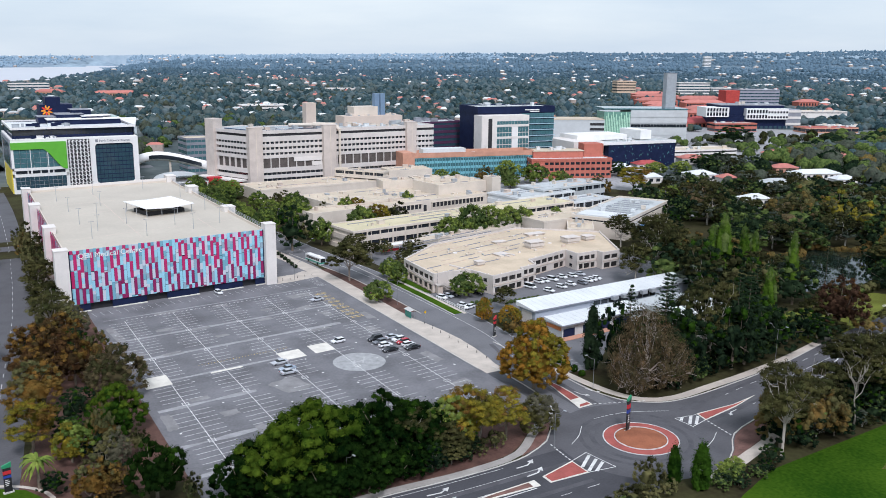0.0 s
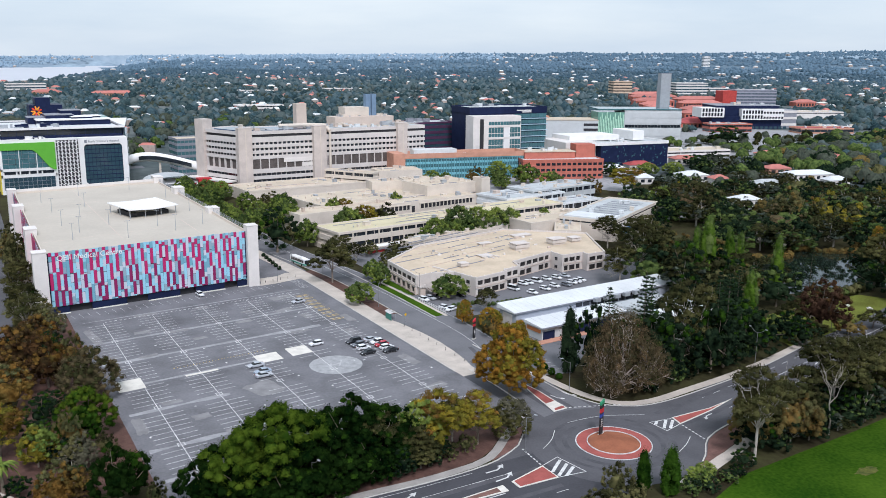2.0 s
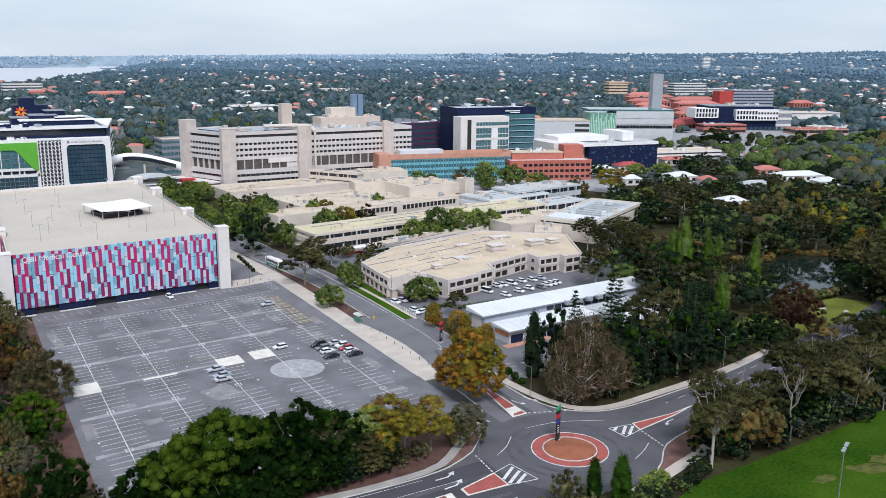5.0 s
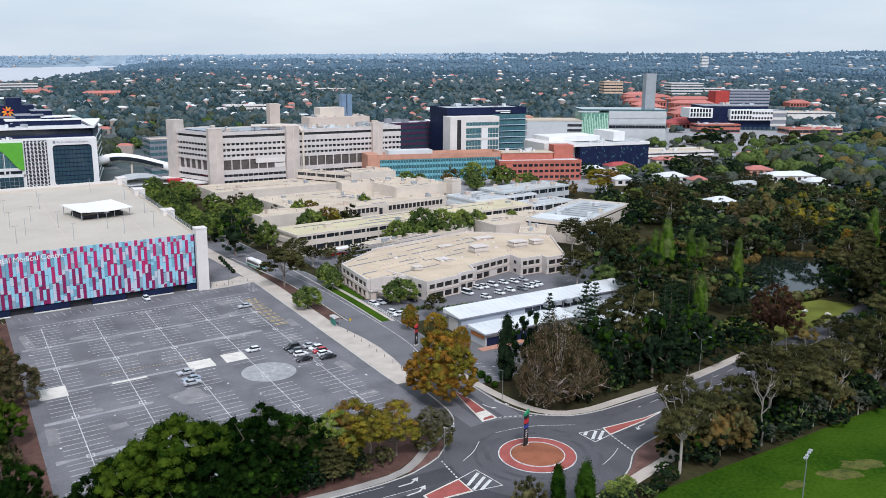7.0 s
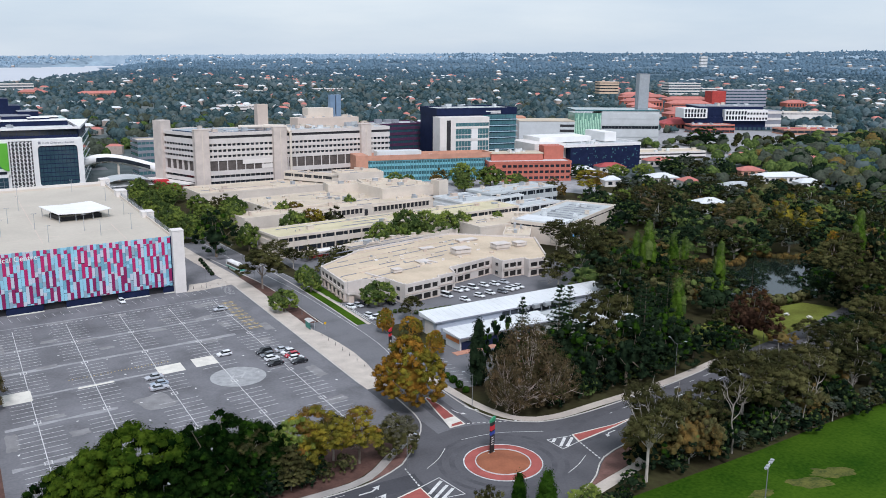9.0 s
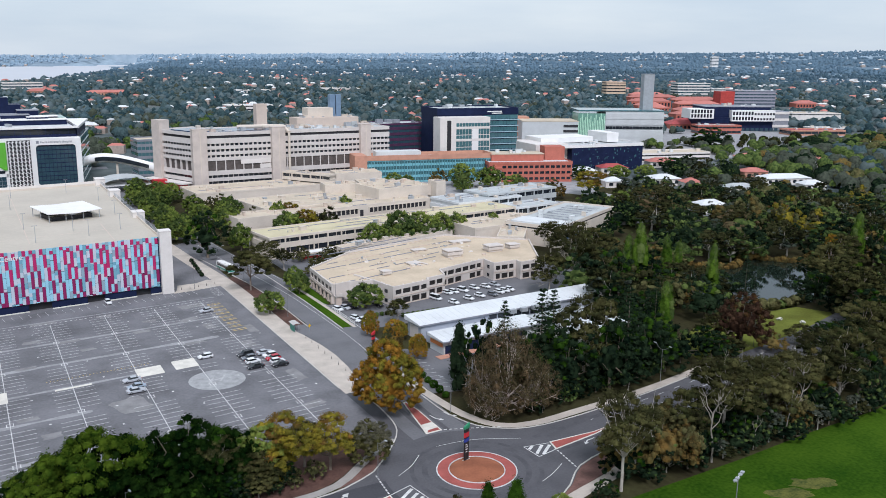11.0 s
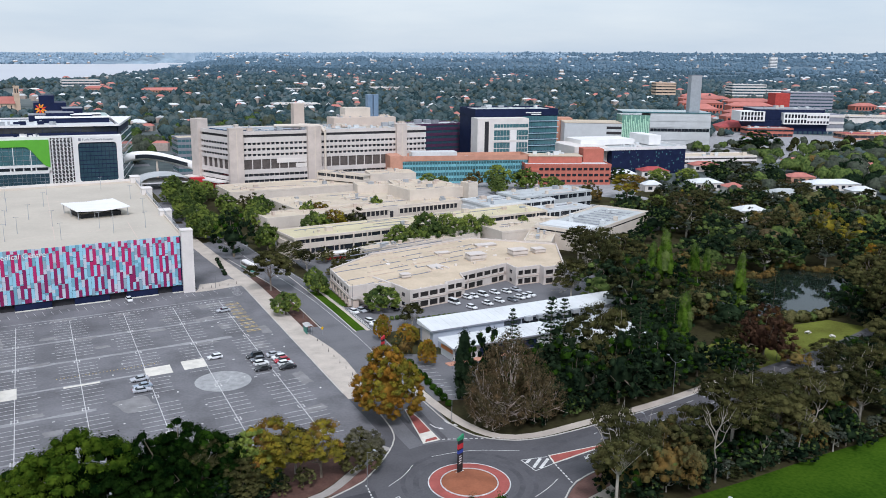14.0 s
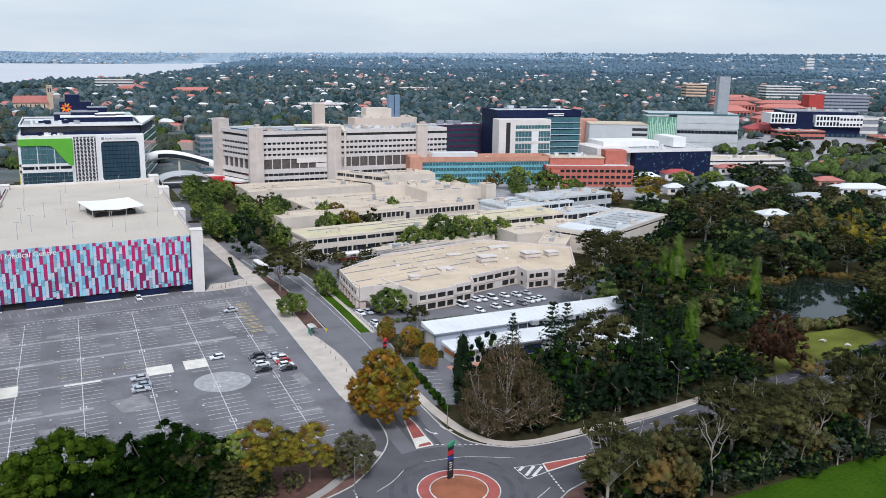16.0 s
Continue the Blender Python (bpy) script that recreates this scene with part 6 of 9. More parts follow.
low_block("link_block", "low concrete link with beige roof", 262, 300, 52, 60, 12, 7.0, ROOF_BEIGE2, 1, 72, plants=10, sides="", sill=0.9)
low_block("link_block", "low concrete link with pale roof behind the offices", 184, 318, 12, 50, 7, 6.0, ROOF_BEIGE2, 1, 76, plants=8, sides="", sill=0.9)
low_block("link_block", "narrow pale-roofed link beside the courtyard trees", 190, 327, 8, 56, 5, 5.5, ROOF_GREY, 1, 77, plants=3, sides="", sill=0.9)
low_block("link_block", "low concrete link block with salmon wall", 250, 322, 5, 40, 22, 8.0, ROOF_BEIGE2, 1, 73, plants=6, sides="", sill=0.9)
wide = thing("plant_hall", "broad hall with corrugated grey roof and pale walls", "building", at(281, 300, 0, 29))
storeys(wide, 68, 27, 0, 9, 1, CONCRETE_L, GLASS_DARK, 0.85, 0.3, 5.0, roof=ROOF_GREY, parapet=0.9)
for k in range(24):
    part("roof_rib", boxes((16 + k * 2.0, 16.25 + k * 2.0, 5, 22, 9.12, 9.36)), GREY_CLAD if k % 3 == 0 else ROOF_GREY, wide)
part("raised_roof", boxes((1, 14, 1.5, 25, 9.1, 10.4)), ROOF_WHITE, wide, "white raised roof section")
plant(wide, 8, 16, 64, 3, 24, 9.3, 90)
part("blue_awning", boxes((6, 24, -5, -0.4, 3.8, 4.1)), M("blue_awning_cloth", (0.09, 0.25, 0.5), 0.7), wide, "blue awning")

# the two-storey concrete office block beside the avenue
# Duller glass, with the shade of the deep window bays in its colour.
SHADED_GLASS = M("shaded_window_glass", (0.03, 0.028, 0.027), 0.3, 0.4, 0.3, 1.5, spec=0.25)
OFFICE_WALL = M("pale_grit_concrete", (0.60, 0.545, 0.50), 0.85, 0.08, 0.2, 2.0, stain=0.2)
fort = thing("concrete_office_block", "beige concrete office block with deep window bays", "building")
FZ = 6.4
F = [(158.0, 290.0), (156.2, 263.5), (163.0, 264.6), (171.5, 262.5), (173.7, 251.0), (189.8, 254.4), (190.0, 256.6), (198.6, 258.7), (200.5, 265.8), (224.0, 273.0), (223.8, 265.0), (234.6, 265.6), (234.2, 261.8), (244.0, 262.6), (262, 296), (233, 321), (182, 308.5)]


def inset(pts, k):
    out = []
    n = len(pts)
    for i in range(n):
        a, b, c = Vector(pts[i - 1]), Vector(pts[i]), Vector(pts[(i + 1) % n])
        d1, d2 = (b - a).normalized(), (c - b).normalized()
        n1, n2 = Vector((-d1.y, d1.x)), Vector((-d2.y, d2.x))
        out.append(tuple(b + (n1 + n2) * (k / max(0.35, 1 + n1.dot(n2)))))
    return out


bm = bmesh.new(); prism(bm, inset(F, 0.55), -0.3, FZ - 0.1)
part("core", bm, CONCRETE, fort)
bm = bmesh.new(); prism(bm, inset(F, 0.5), FZ - 0.1, FZ + 0.05)
part("roof", bm, ROOF_BEIGE, fort, "beige flat roof with stains")
for i, (p, q) in enumerate(zip(F, F[1:] + F[:1])):
    p, q = Vector((*p, 0)), Vector((*q, 0))
    d = (q - p); ln = d.length; d.normalize()
    out = Vector((d.y, -d.x, 0))
    part("parapet", edge_wall(p, q, 5.7, FZ + 0.65, 0.5, 0.0), OFFICE_WALL, fort)
    for k in range(int(ln / 4.4) + 1):
        c = p + d * min(ln - 0.1, 0.2 + k * 4.4) - out * 0.25
        part("parapet_stub", boxes((c.x - 0.12, c.x + 0.12, c.y - 0.12, c.y + 0.12, FZ + 0.65, FZ + 1.0)), WHITE_WARM, fort)
    blank = i in (1, 2, 3, 5, 7, 9, 11) or i > 12
    if blank:
        part("blank_wall", edge_wall(p, q, -0.2, 5.7, 0.5, 0.01), OFFICE_WALL, fort)
        if i in (3, 9):
            for z0 in (0.8, 4.1):
                a, b = p + d * (ln - 5.0), p + d * (ln - 3.2)
                part("window", edge_wall(a, b, z0, z0 + 1.3, 0.1, -0.03), GLASS_DARK, fort)
        continue
    part("spandrel", edge_wall(p, q, 2.5, 3.9, 0.5, 0.0), OFFICE_WALL, fort)
    part("sill", edge_wall(p + d * 0.3, q - d * 0.3, 3.1, 3.35, 0.3, -0.2), CONCRETE, fort)
    part("plinth", edge_wall(p, q, -0.2, 0.35, 0.5, 0.0), CONCRETE, fort)
    n = max(1, round(ln / 4.1))
    for k in range(n):
        for z0, z1 in ((0.35, 2.5), (3.9, 5.7)):
            if z0 < 1 and i == 8 and k == 3:
                continue
            a, b = p + d * (ln * k / n + 0.25) - out * 0.42, p + d * (ln * (k + 1) / n - 0.25) - out * 0.42
            part("window", edge_wall(a, b, z0 + 0.03, z1 - 0.03, 0.06, 0.0), SHADED_GLASS, fort)
        if k == 3 and i == 8:
            part("blank_wall", edge_wall(p + d * (ln * k / n), p + d * (ln * (k + 1) / n), 0.3, 2.5, 0.4, 0.03), OFFICE_WALL, fort)
    for k in range(n + 1):
        e = 0.28 if 0 < k < n else 0.55
        c = p + d * min(max(ln * k / n, e), ln - e)
        part("pier", edge_wall(c - d * e, c + d * e, 0.3, 5.75, 0.5, 0.0), OFFICE_WALL, fort)
        if i == 0:
            part("pier_foot", edge_wall(c - d * 0.5, c + d * 0.5, -0.2, 2.4, 0.4, -0.35), CONCRETE, fort)
rg = random.Random(77)
for k in range(34):
    u, v = rg.uniform(0.12, 0.9), rg.uniform(0.1, 0.85)
    x, y = 174 + 70 * u - 8 * v, 266 + 12 * u + 38 * v
    w, dd, h = rg.uniform(0.4, 1.8), rg.uniform(0.4, 1.5), rg.uniform(0.25, 0.9)
    part("roof_vent", boxes((x, x + w, y, y + dd, FZ, FZ + h)), rg.choice((CONCRETE_L, GREY_STEEL, WHITE_WARM, CONCRETE)), fort)
for x, y, w, dd, h in ((213, 282, 7, 5, 2.8), (233, 283, 7, 5, 2.6), (244, 284, 5, 4, 2.0), (178, 268, 3.4, 3, 1.6), (206, 298, 6, 3, 0.6), (194, 278, 5, 4, 0.5), (228, 304, 9, 4, 0.7)):
    part("plant_room", boxes((x + 0.4, x + w - 0.4, y + 0.4, y + dd - 0.4, FZ, FZ + h), (x, x + w, y, y + dd, FZ + h * 0.35, FZ + h * 0.8), (x - 0.15, x + w + 0.15, y - 0.15, y + dd + 0.15, FZ + h * 0.92, FZ + h + 0.12)), OFFICE_WALL, fort, "concrete rooftop plant room")
# upstands along the expansion joints, in broken lengths
ux, uy = Vector((0.968, 0.25, 0)), Vector((-0.25, 0.968, 0))
O = Vector((172, 256, 0))
for off, a0, a1 in ((12, -8, 24), (20, -8, 46), (25, 4, 62), (32, -6, 66), (38, 4, 70), (45, 8, 68), (51, 14, 62), (56, 24, 58)):
    a = a0
    while a < a1:
        ln = rg.uniform(5, 16)
        p, q = O + uy * (off + rg.uniform(-0.3, 0.3)) + ux * a, O + uy * off + ux * min(a + ln, a1)
        part("roof_upstand", edge_wall(p, q, FZ, FZ + 0.3, 0.22), rg.choice((CONCRETE, GREY_CLAD, GREY_CLAD)), fort)
        a += ln + rg.uniform(0.5, 3)
for a, o0, o1 in ((2, 1, 18), (30, 12, 20), (33, 12, 20)):
    p = O + ux * a
    part("roof_rib", edge_wall(p + uy * o0, p + uy * o1, FZ, FZ + 0.5, 0.8), OFFICE_WALL, fort, "pale roof rib")
# outside stair in the notch: treads, landing and two solid balustrades
for k in range(12):
    part("stair_tread", boxes((159.2 + k * 0.36, 159.56 + k * 0.36, 261.0, 262.8, 3.0 - k * 0.27, 3.25 - k * 0.27)), CONCRETE, fort)
for y in (260.85, 262.8):
    bm = bmesh.new()
    vs = [[bm.verts.new((x, yy, z)) for x, z in ((159.2, 3.0), (159.2, 4.2), (163.6, 1.1), (163.6, 0.0))] for yy in (y, y + 0.15)]
    bm.faces.new(vs[0]); bm.faces.new(vs[1][::-1])
    for j in range(4):
        bm.faces.new((vs[0][j], vs[0][(j + 1) % 4], vs[1][(j + 1) % 4], vs[1][j]))
    bmesh.ops.recalc_face_normals(bm, faces=bm.faces)
    part("balustrade", bm, OFFICE_WALL, fort)
part("stair_landing", boxes((156.6, 159.2, 260.8, 263.4, 3.0, 3.25)), OFFICE_WALL, fort)
part("landing_wall", boxes((156.6, 159.2, 260.7, 260.85, 3.25, 4.2)), OFFICE_WALL, fort)
part("stair_foot", boxes((156.8, 158.8, 261.2, 263.0, -0.2, 3.0)), CONCRETE, fort)

# long white-roofed building by the trees
BLUE_GREY = M("blue_grey_render", (0.36, 0.39, 0.44), 0.8, 0.06)
shed = thing("white_roofed_building", "long low building with white sheet roofs and blue-grey walls", "building", pose(164.0, 212.0, 0, 0, 0, 3))


def sheet_roof(name, x0, x1, y0, y1, z0, z1, parent):
    """A pitched sheet roof on a fascia, with standing seams."""
    bm = bmesh.new(); prism(bm, [(x0, y0), (x1, y0), (x1, y1), (x0, y1)], min(z0, z1) - 0.35, [z0, z0, z1, z1])
    r = part(name, bm, ROOF_WHITE, parent, "white sheet roof")
    n = int((x1 - x0) / 2.4)
    for k in range(1, n):
        x = x0 + (x1 - x0) * k / n
        bm = bmesh.new(); prism(bm, [(x - 0.04, y0), (x + 0.04, y0), (x + 0.04, y1), (x - 0.04, y1)], min(z0, z1) - 0.3, [z0 + 0.05, z0 + 0.05, z1 + 0.05, z1 + 0.05])
        part("roof_seam", bm, ROOF_WHITE, r)
    part("fascia", boxes((x0 - 0.06, x1 + 0.06, y0 - 0.08, y0, z0 - 0.4, z0 + 0.04)), GREY_CLAD, r, "grey fascia gutter")
    return r


part("wall", boxes((0.8, 73, 1.2, 9.4, -0.3, 5.0)), BLUE_GREY, shed, "blue-grey rendered wall")
part("link_wall", boxes((2.5, 34, -4.6, 1.2, -0.3, 3.2)), BLUE_GREY, shed)
part("end_wall", boxes((0.7, 0.8, 3.0, 8.0, -0.3, 4.2)), WHITE_WARM, shed, "white end wall panel")
sheet_roof("roof", 0, 74, 0.6, 10.4, 5.4, 6.5, shed)
part("wing_wall", boxes((0.4, 35, -12.2, -4.6, -0.3, 3.9)), LAB_GREY, shed, "pale grey wall")
sheet_roof("wing_roof", -0.4, 36, -13.4, -4.2, 4.4, 5.0, shed)
for k in range(9):
    part("clerestory", boxes((26 + k * 3.3, 28.9 + k * 3.3, 1.1, 1.2, 2.6, 4.7)), GLASS_DARK, shed)
for r in ((0.9, 5.4, -12.35, -12.18, 0.1, 2.7), (9.0, 14.6, -12.35, -12.18, 0.1, 2.9), (15.0, 20.2, -12.35, -12.18, 0.1, 2.9), (23, 29, -12.35, -12.18, 0.3, 2.8)):
    part("shop_window", boxes(r), DARK_BLUE, shed, "dark shopfront glass")
part("wall_sign", boxes((0.22, 0.4, -11.6, -5.0, 2.2, 3.3)), M("orange_sign", (0.55, 0.2, 0.07), 0.6), shed, "orange sign band without lettering")
part("step", boxes((-2.5, 22, -15.0, -12.3, 0.0, 0.22)), BRICK_PALE, shed, "salmon brick paved step")
for k in range(5):
    part("air_conditioner", boxes((33 + k * 4.6, 35.4 + k * 4.6, -0.9, 0.5, 4.4, 5.7)), GREY_STEEL, shed, "grey rooftop air conditioner")
hall = thing("white_roofed_hall", "white sheet-roofed hall half hidden by trees", "building", pose(202.6, 176.4, 0, 0, 0, 6))
part("wall", boxes((0.8, 21, 0.8, 31, -0.3, 4.4)), WHITE_WARM, hall)
sheet_roof("roof", 0, 22, 0, 16, 4.6, 6.4, hall)
bm = bmesh.new(); prism(bm, [(0, 16.1), (22, 16.1), (22, 32), (0, 32)], 4.2, [6.4, 6.4, 4.8, 4.8])
part("back_roof", bm, ROOF_GREY, hall, "grey sheet roof slope")
part("ridge", boxes((-0.1, 22.1, 15.8, 16.3, 6.3, 6.55)), GREY_STEEL, hall)

# ---- trees ----
NR = np.random.default_rng(5)


def leaf_cloud(centres, normals, size, rs):
    """Many small leaf sprays, each one pointed face, turned roughly to its normal."""
    n = len(centres)
    nrm = normals / (np.linalg.norm(normals, axis=1)[:, None] + 1e-9) + rs.normal(0, 0.17, (n, 3))
    nrm /= np.linalg.norm(nrm, axis=1)[:, None] + 1e-9
    t = rs.normal(0, 1, (n, 3))
    t -= nrm * (t * nrm).sum(1)[:, None]
    t /= np.linalg.norm(t, axis=1)[:, None] + 1e-9
    b = np.cross(nrm, t)
    s = (np.asarray(size) * rs.uniform(0.6, 1.35, n))[:, None]
    q = np.stack([centres - t * s, centres + t * s * 0.75 - b * s * 0.75 + nrm * s * 0.12, centres + t * s * 0.75 + b * s * 0.75], 1).reshape(-1, 3)
    return q, np.arange(3 * n).reshape(-1, 3)


def cloud_mesh(name, q, f, material, top_leaf=None, share=None):
    me = bpy.data.meshes.new(name)
    me.vertices.add(len(q)); me.vertices.foreach_set("co", q.astype(np.float32).ravel())
    me.loops.add(f.size); me.loops.foreach_set("vertex_index", f.astype(np.int32).ravel())
    me.polygons.add(len(f)); me.polygons.foreach_set("loop_start", np.arange(0, f.size, 3, dtype=np.int32))
    me.update(calc_edges=True)
    me.materials.append(material)
    if top_leaf is not None:
        me.materials.append(top_leaf)
        me.polygons.foreach_set("material_index", share.astype(np.int32))
    return me


def clumps(kind, rs, n, fine=1.0):
    """Centres and sizes of leaf clumps in a crown of radius 1 between heights 0 and 1, laid over a few billowing lobes."""
    if kind == "column":
        out = []
        for k in range(n):
            z = rs.uniform(0.03, 1.0)
            w = 0.75 * math.sin(math.pi * (0.12 + 0.86 * z) ** 0.75)
            a = rs.uniform(0, math.tau)
            out.append((np.array([math.cos(a) * w * 0.62, math.sin(a) * w * 0.62, z * 0.95]), rs.uniform(0.2, 0.36)))
        return out
    lobes = []
    m = {"dense": 7, "open": 9, "dome": 5, "tall": 8}[kind]
    a0 = rs.uniform(0, math.tau)
    for k in range(m):
        a = a0 + k * math.tau / (m - 1) + rs.uniform(-0.3, 0.3)
        if k == m - 1:
            top = (0.84, 0.3, 0.11) if kind == "tall" else (0.68, 0.5, 0.29)
            lobes.append((np.array([rs.uniform(-0.15, 0.15), rs.uniform(-0.15, 0.15), top[0]]), top[1] * rs.uniform(0.9, 1.1), top[2]))
        elif kind == "tall":
            q = rs.uniform(0.35, 0.74)
            lobes.append((np.array([math.cos(a) * q, math.sin(a) * q, rs.uniform(0.5, 0.88)]), rs.uniform(0.24, 0.36), rs.uniform(0.07, 0.12)))
        elif kind == "open":
            q = rs.uniform(0.3, 0.66)
            lobes.append((np.array([math.cos(a) * q, math.sin(a) * q, rs.uniform(0.42, 0.84)]), rs.uniform(0.26, 0.40), rs.uniform(0.10, 0.16)))
        elif kind == "dome":
            lobes.append((np.array([math.cos(a) * 0.45, math.sin(a) * 0.45, rs.uniform(0.36, 0.5)]), rs.uniform(0.46, 0.58), rs.uniform(0.32, 0.4)))
        else:
            q = rs.uniform(0.44, 0.58)
            lobes.append((np.array([math.cos(a) * q, math.sin(a) * q, rs.uniform(0.3, 0.58)]), rs.uniform(0.36, 0.50), rs.uniform(0.22, 0.32)))
    out = []
    k = 0
    while len(out) < n and k < 9000:
        k += 1
        c0, lr, lh = lobes[rs.integers(m)]
        d = rs.normal(0, 1, 3); d /= np.linalg.norm(d)
        if d[2] < (-0.35 if kind in ("open", "tall") else -0.75):
            continue
        c = c0 + d * np.array([lr, lr, lh]) * rs.uniform(0.78, 1.06)
        if c[2] < 0.1:
            continue
        if any(np.linalg.norm((c - q) / np.array([qr, qr, qh])) < 0.8 for q, qr, qh in lobes):
            continue
        rc = fine * (rs.uniform(0.07, 0.14) if kind not in ("open", "tall") else rs.uniform(0.09, 0.18))
        if any(np.linalg.norm((c - q) * np.array([1, 1, 1.7])) < (0.95 if k < 3000 else 0.75) * max(rc, rq) for q, rq in out):
            continue
        out.append((c, rc))
    return out


def branch(bm, p, q, r0, r1, rs, wob):
    """A bent limb in three lengths."""
    pts = [p, p.lerp(q, 0.35), p.lerp(q, 0.7), q]
    for i in (1, 2):
        pts[i] = pts[i] + Vector(rs.normal(0, wob, 3)) - Vector((0, 0, wob * 0.8))
    for i in range(3):
        tube(bm, pts[i], pts[i + 1], r0 + (r1 - r0) * i / 3, r0 + (r1 - r0) * (i + 1) / 3, 5, False)
    return pts[2]


def lump(seed, n=2):
    """A rough crown: a ball of few faces without its foot."""
    bm = bmesh.new(); bmesh.ops.create_icosphere(bm, subdivisions=n, radius=1)
    bmesh.ops.delete(bm, geom=[f for f in bm.faces if f.calc_center_median().z < -0.3], context="FACES")
    bmesh.ops.delete(bm, geom=[v for v in bm.verts if not v.link_faces], context="VERTS")
    bm.verts.index_update()
    V = np.array([v.co[:] for v in bm.verts]); F = np.array([[v.index for v in f.verts] for f in bm.faces])
    bm.free()
    return V, F


def make_tree(name, label, kind, leaf, h, r, seed, nclump, nleaf, size, bark=BARK, trunk=0.35, limbs=True, category="tree", nlimb=8, fork=0.3, twigs=0, top_leaf=None, mixed=0.45, solid=0.0, fine=1.0):
    rs = np.random.default_rng(seed)
    t = thing(name, label, category, pose(0, -400 - seed * 3, -60))
    cl = clumps(kind, rs, nclump, fine)
    Q, C, S, Y, BQ, BF, BY = [], [], [], [], [], [], []
    V0, F0 = lump(seed, 2 if name == "fig_tree" and nleaf > 64 else 1)
    if solid and kind in ("dense", "dome"):
        V1, F1 = lump(seed, 3)
        BF.append(F1); BQ.append(V1 * rs.uniform(0.86, 1.1, (len(V1), 1)) * np.array([0.42 * r, 0.42 * r, 0.22 * h]) + np.array([0, 0, 0.40 * h])); BY.append(np.full(len(F1), False))
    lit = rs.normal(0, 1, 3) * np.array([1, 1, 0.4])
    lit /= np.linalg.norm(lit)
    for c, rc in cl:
        # Upper clumps mostly take the second colour; where lighter, it paints top light.
        y = rs.random() < mixed * (1 + 1.3 * float(np.dot((c - np.array([0, 0, 0.5])) * np.array([1, 1, 1.4]), lit))) * 1.7 * smoothstep(0.3, 0.72, c[2])
        ctr = c * np.array([r, r, h])
        flat = np.array([1, 1, {"column": 1.9, "open": 0.75, "tall": 0.7}.get(kind, 1.05)])
        d = rs.normal(0, 1, (nleaf, 3)); d /= np.linalg.norm(d, axis=1)[:, None]
        d[:, 2] = np.where(d[:, 2] < -0.1, -d[:, 2], d[:, 2])
        rad = rc * r * np.where(rs.random(nleaf) < 0.7, rs.uniform(0.7, 1.15, nleaf), rs.uniform(1.0, 1.7, nleaf))[:, None]
        if solid:
            v = V0 * rs.uniform(0.74, 1.16, (len(V0), 1)) * rc * r * solid * flat + ctr
            BF.append(F0 + sum(map(len, BQ))); BQ.append(v); BY.append(np.full(len(F0), y))
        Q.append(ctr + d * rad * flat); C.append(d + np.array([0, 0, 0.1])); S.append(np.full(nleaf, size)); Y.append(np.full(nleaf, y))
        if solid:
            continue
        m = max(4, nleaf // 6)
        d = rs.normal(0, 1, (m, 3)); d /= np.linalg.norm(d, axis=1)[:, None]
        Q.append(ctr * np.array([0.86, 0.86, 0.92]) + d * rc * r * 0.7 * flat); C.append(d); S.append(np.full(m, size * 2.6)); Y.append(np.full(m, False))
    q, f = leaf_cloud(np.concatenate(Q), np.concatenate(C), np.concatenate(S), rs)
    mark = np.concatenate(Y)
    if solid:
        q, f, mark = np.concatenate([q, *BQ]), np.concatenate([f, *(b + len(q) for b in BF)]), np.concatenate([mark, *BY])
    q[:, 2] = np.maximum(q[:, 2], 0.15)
    link("crown", cloud_mesh("crown", q, f, leaf, LEAF[top_leaf] if top_leaf else None, mark), None, t)
    bm = bmesh.new()
    th = h * (0.1 if kind == "column" else fork)
    tube(bm, (0, 0, -0.3), (0.1, 0.05, th), trunk, trunk * 0.75, 8)
    top = Vector((0.1, 0.05, th))
    if limbs:
        for c, rc in cl[:: max(1, len(cl) // nlimb)]:
            p = Vector(c * np.array([r, r, h]) * (np.array([0.93, 0.93, 0.97]) if kind == "dome" else np.array([1.0, 1.0, 1.0])))
            if p.z < th * (1.45 if kind == "tall" else 1.0):
                continue
            e = branch(bm, top, p, trunk * (0.3 if kind == "tall" else 0.42), trunk * 0.06, rs, (0.018 if kind == "tall" else 0.05) * h)
            for _ in range(twigs):
                branch(bm, e, e + (p - e) * rs.uniform(0.7, 1.1) + Vector(rs.normal(0, 0.09 * h, 3)), trunk * 0.16, trunk * 0.04, rs, 0.015 * h)
    part("trunk", bm, bark, t)
    t["dims"] = (r, h)
    return t


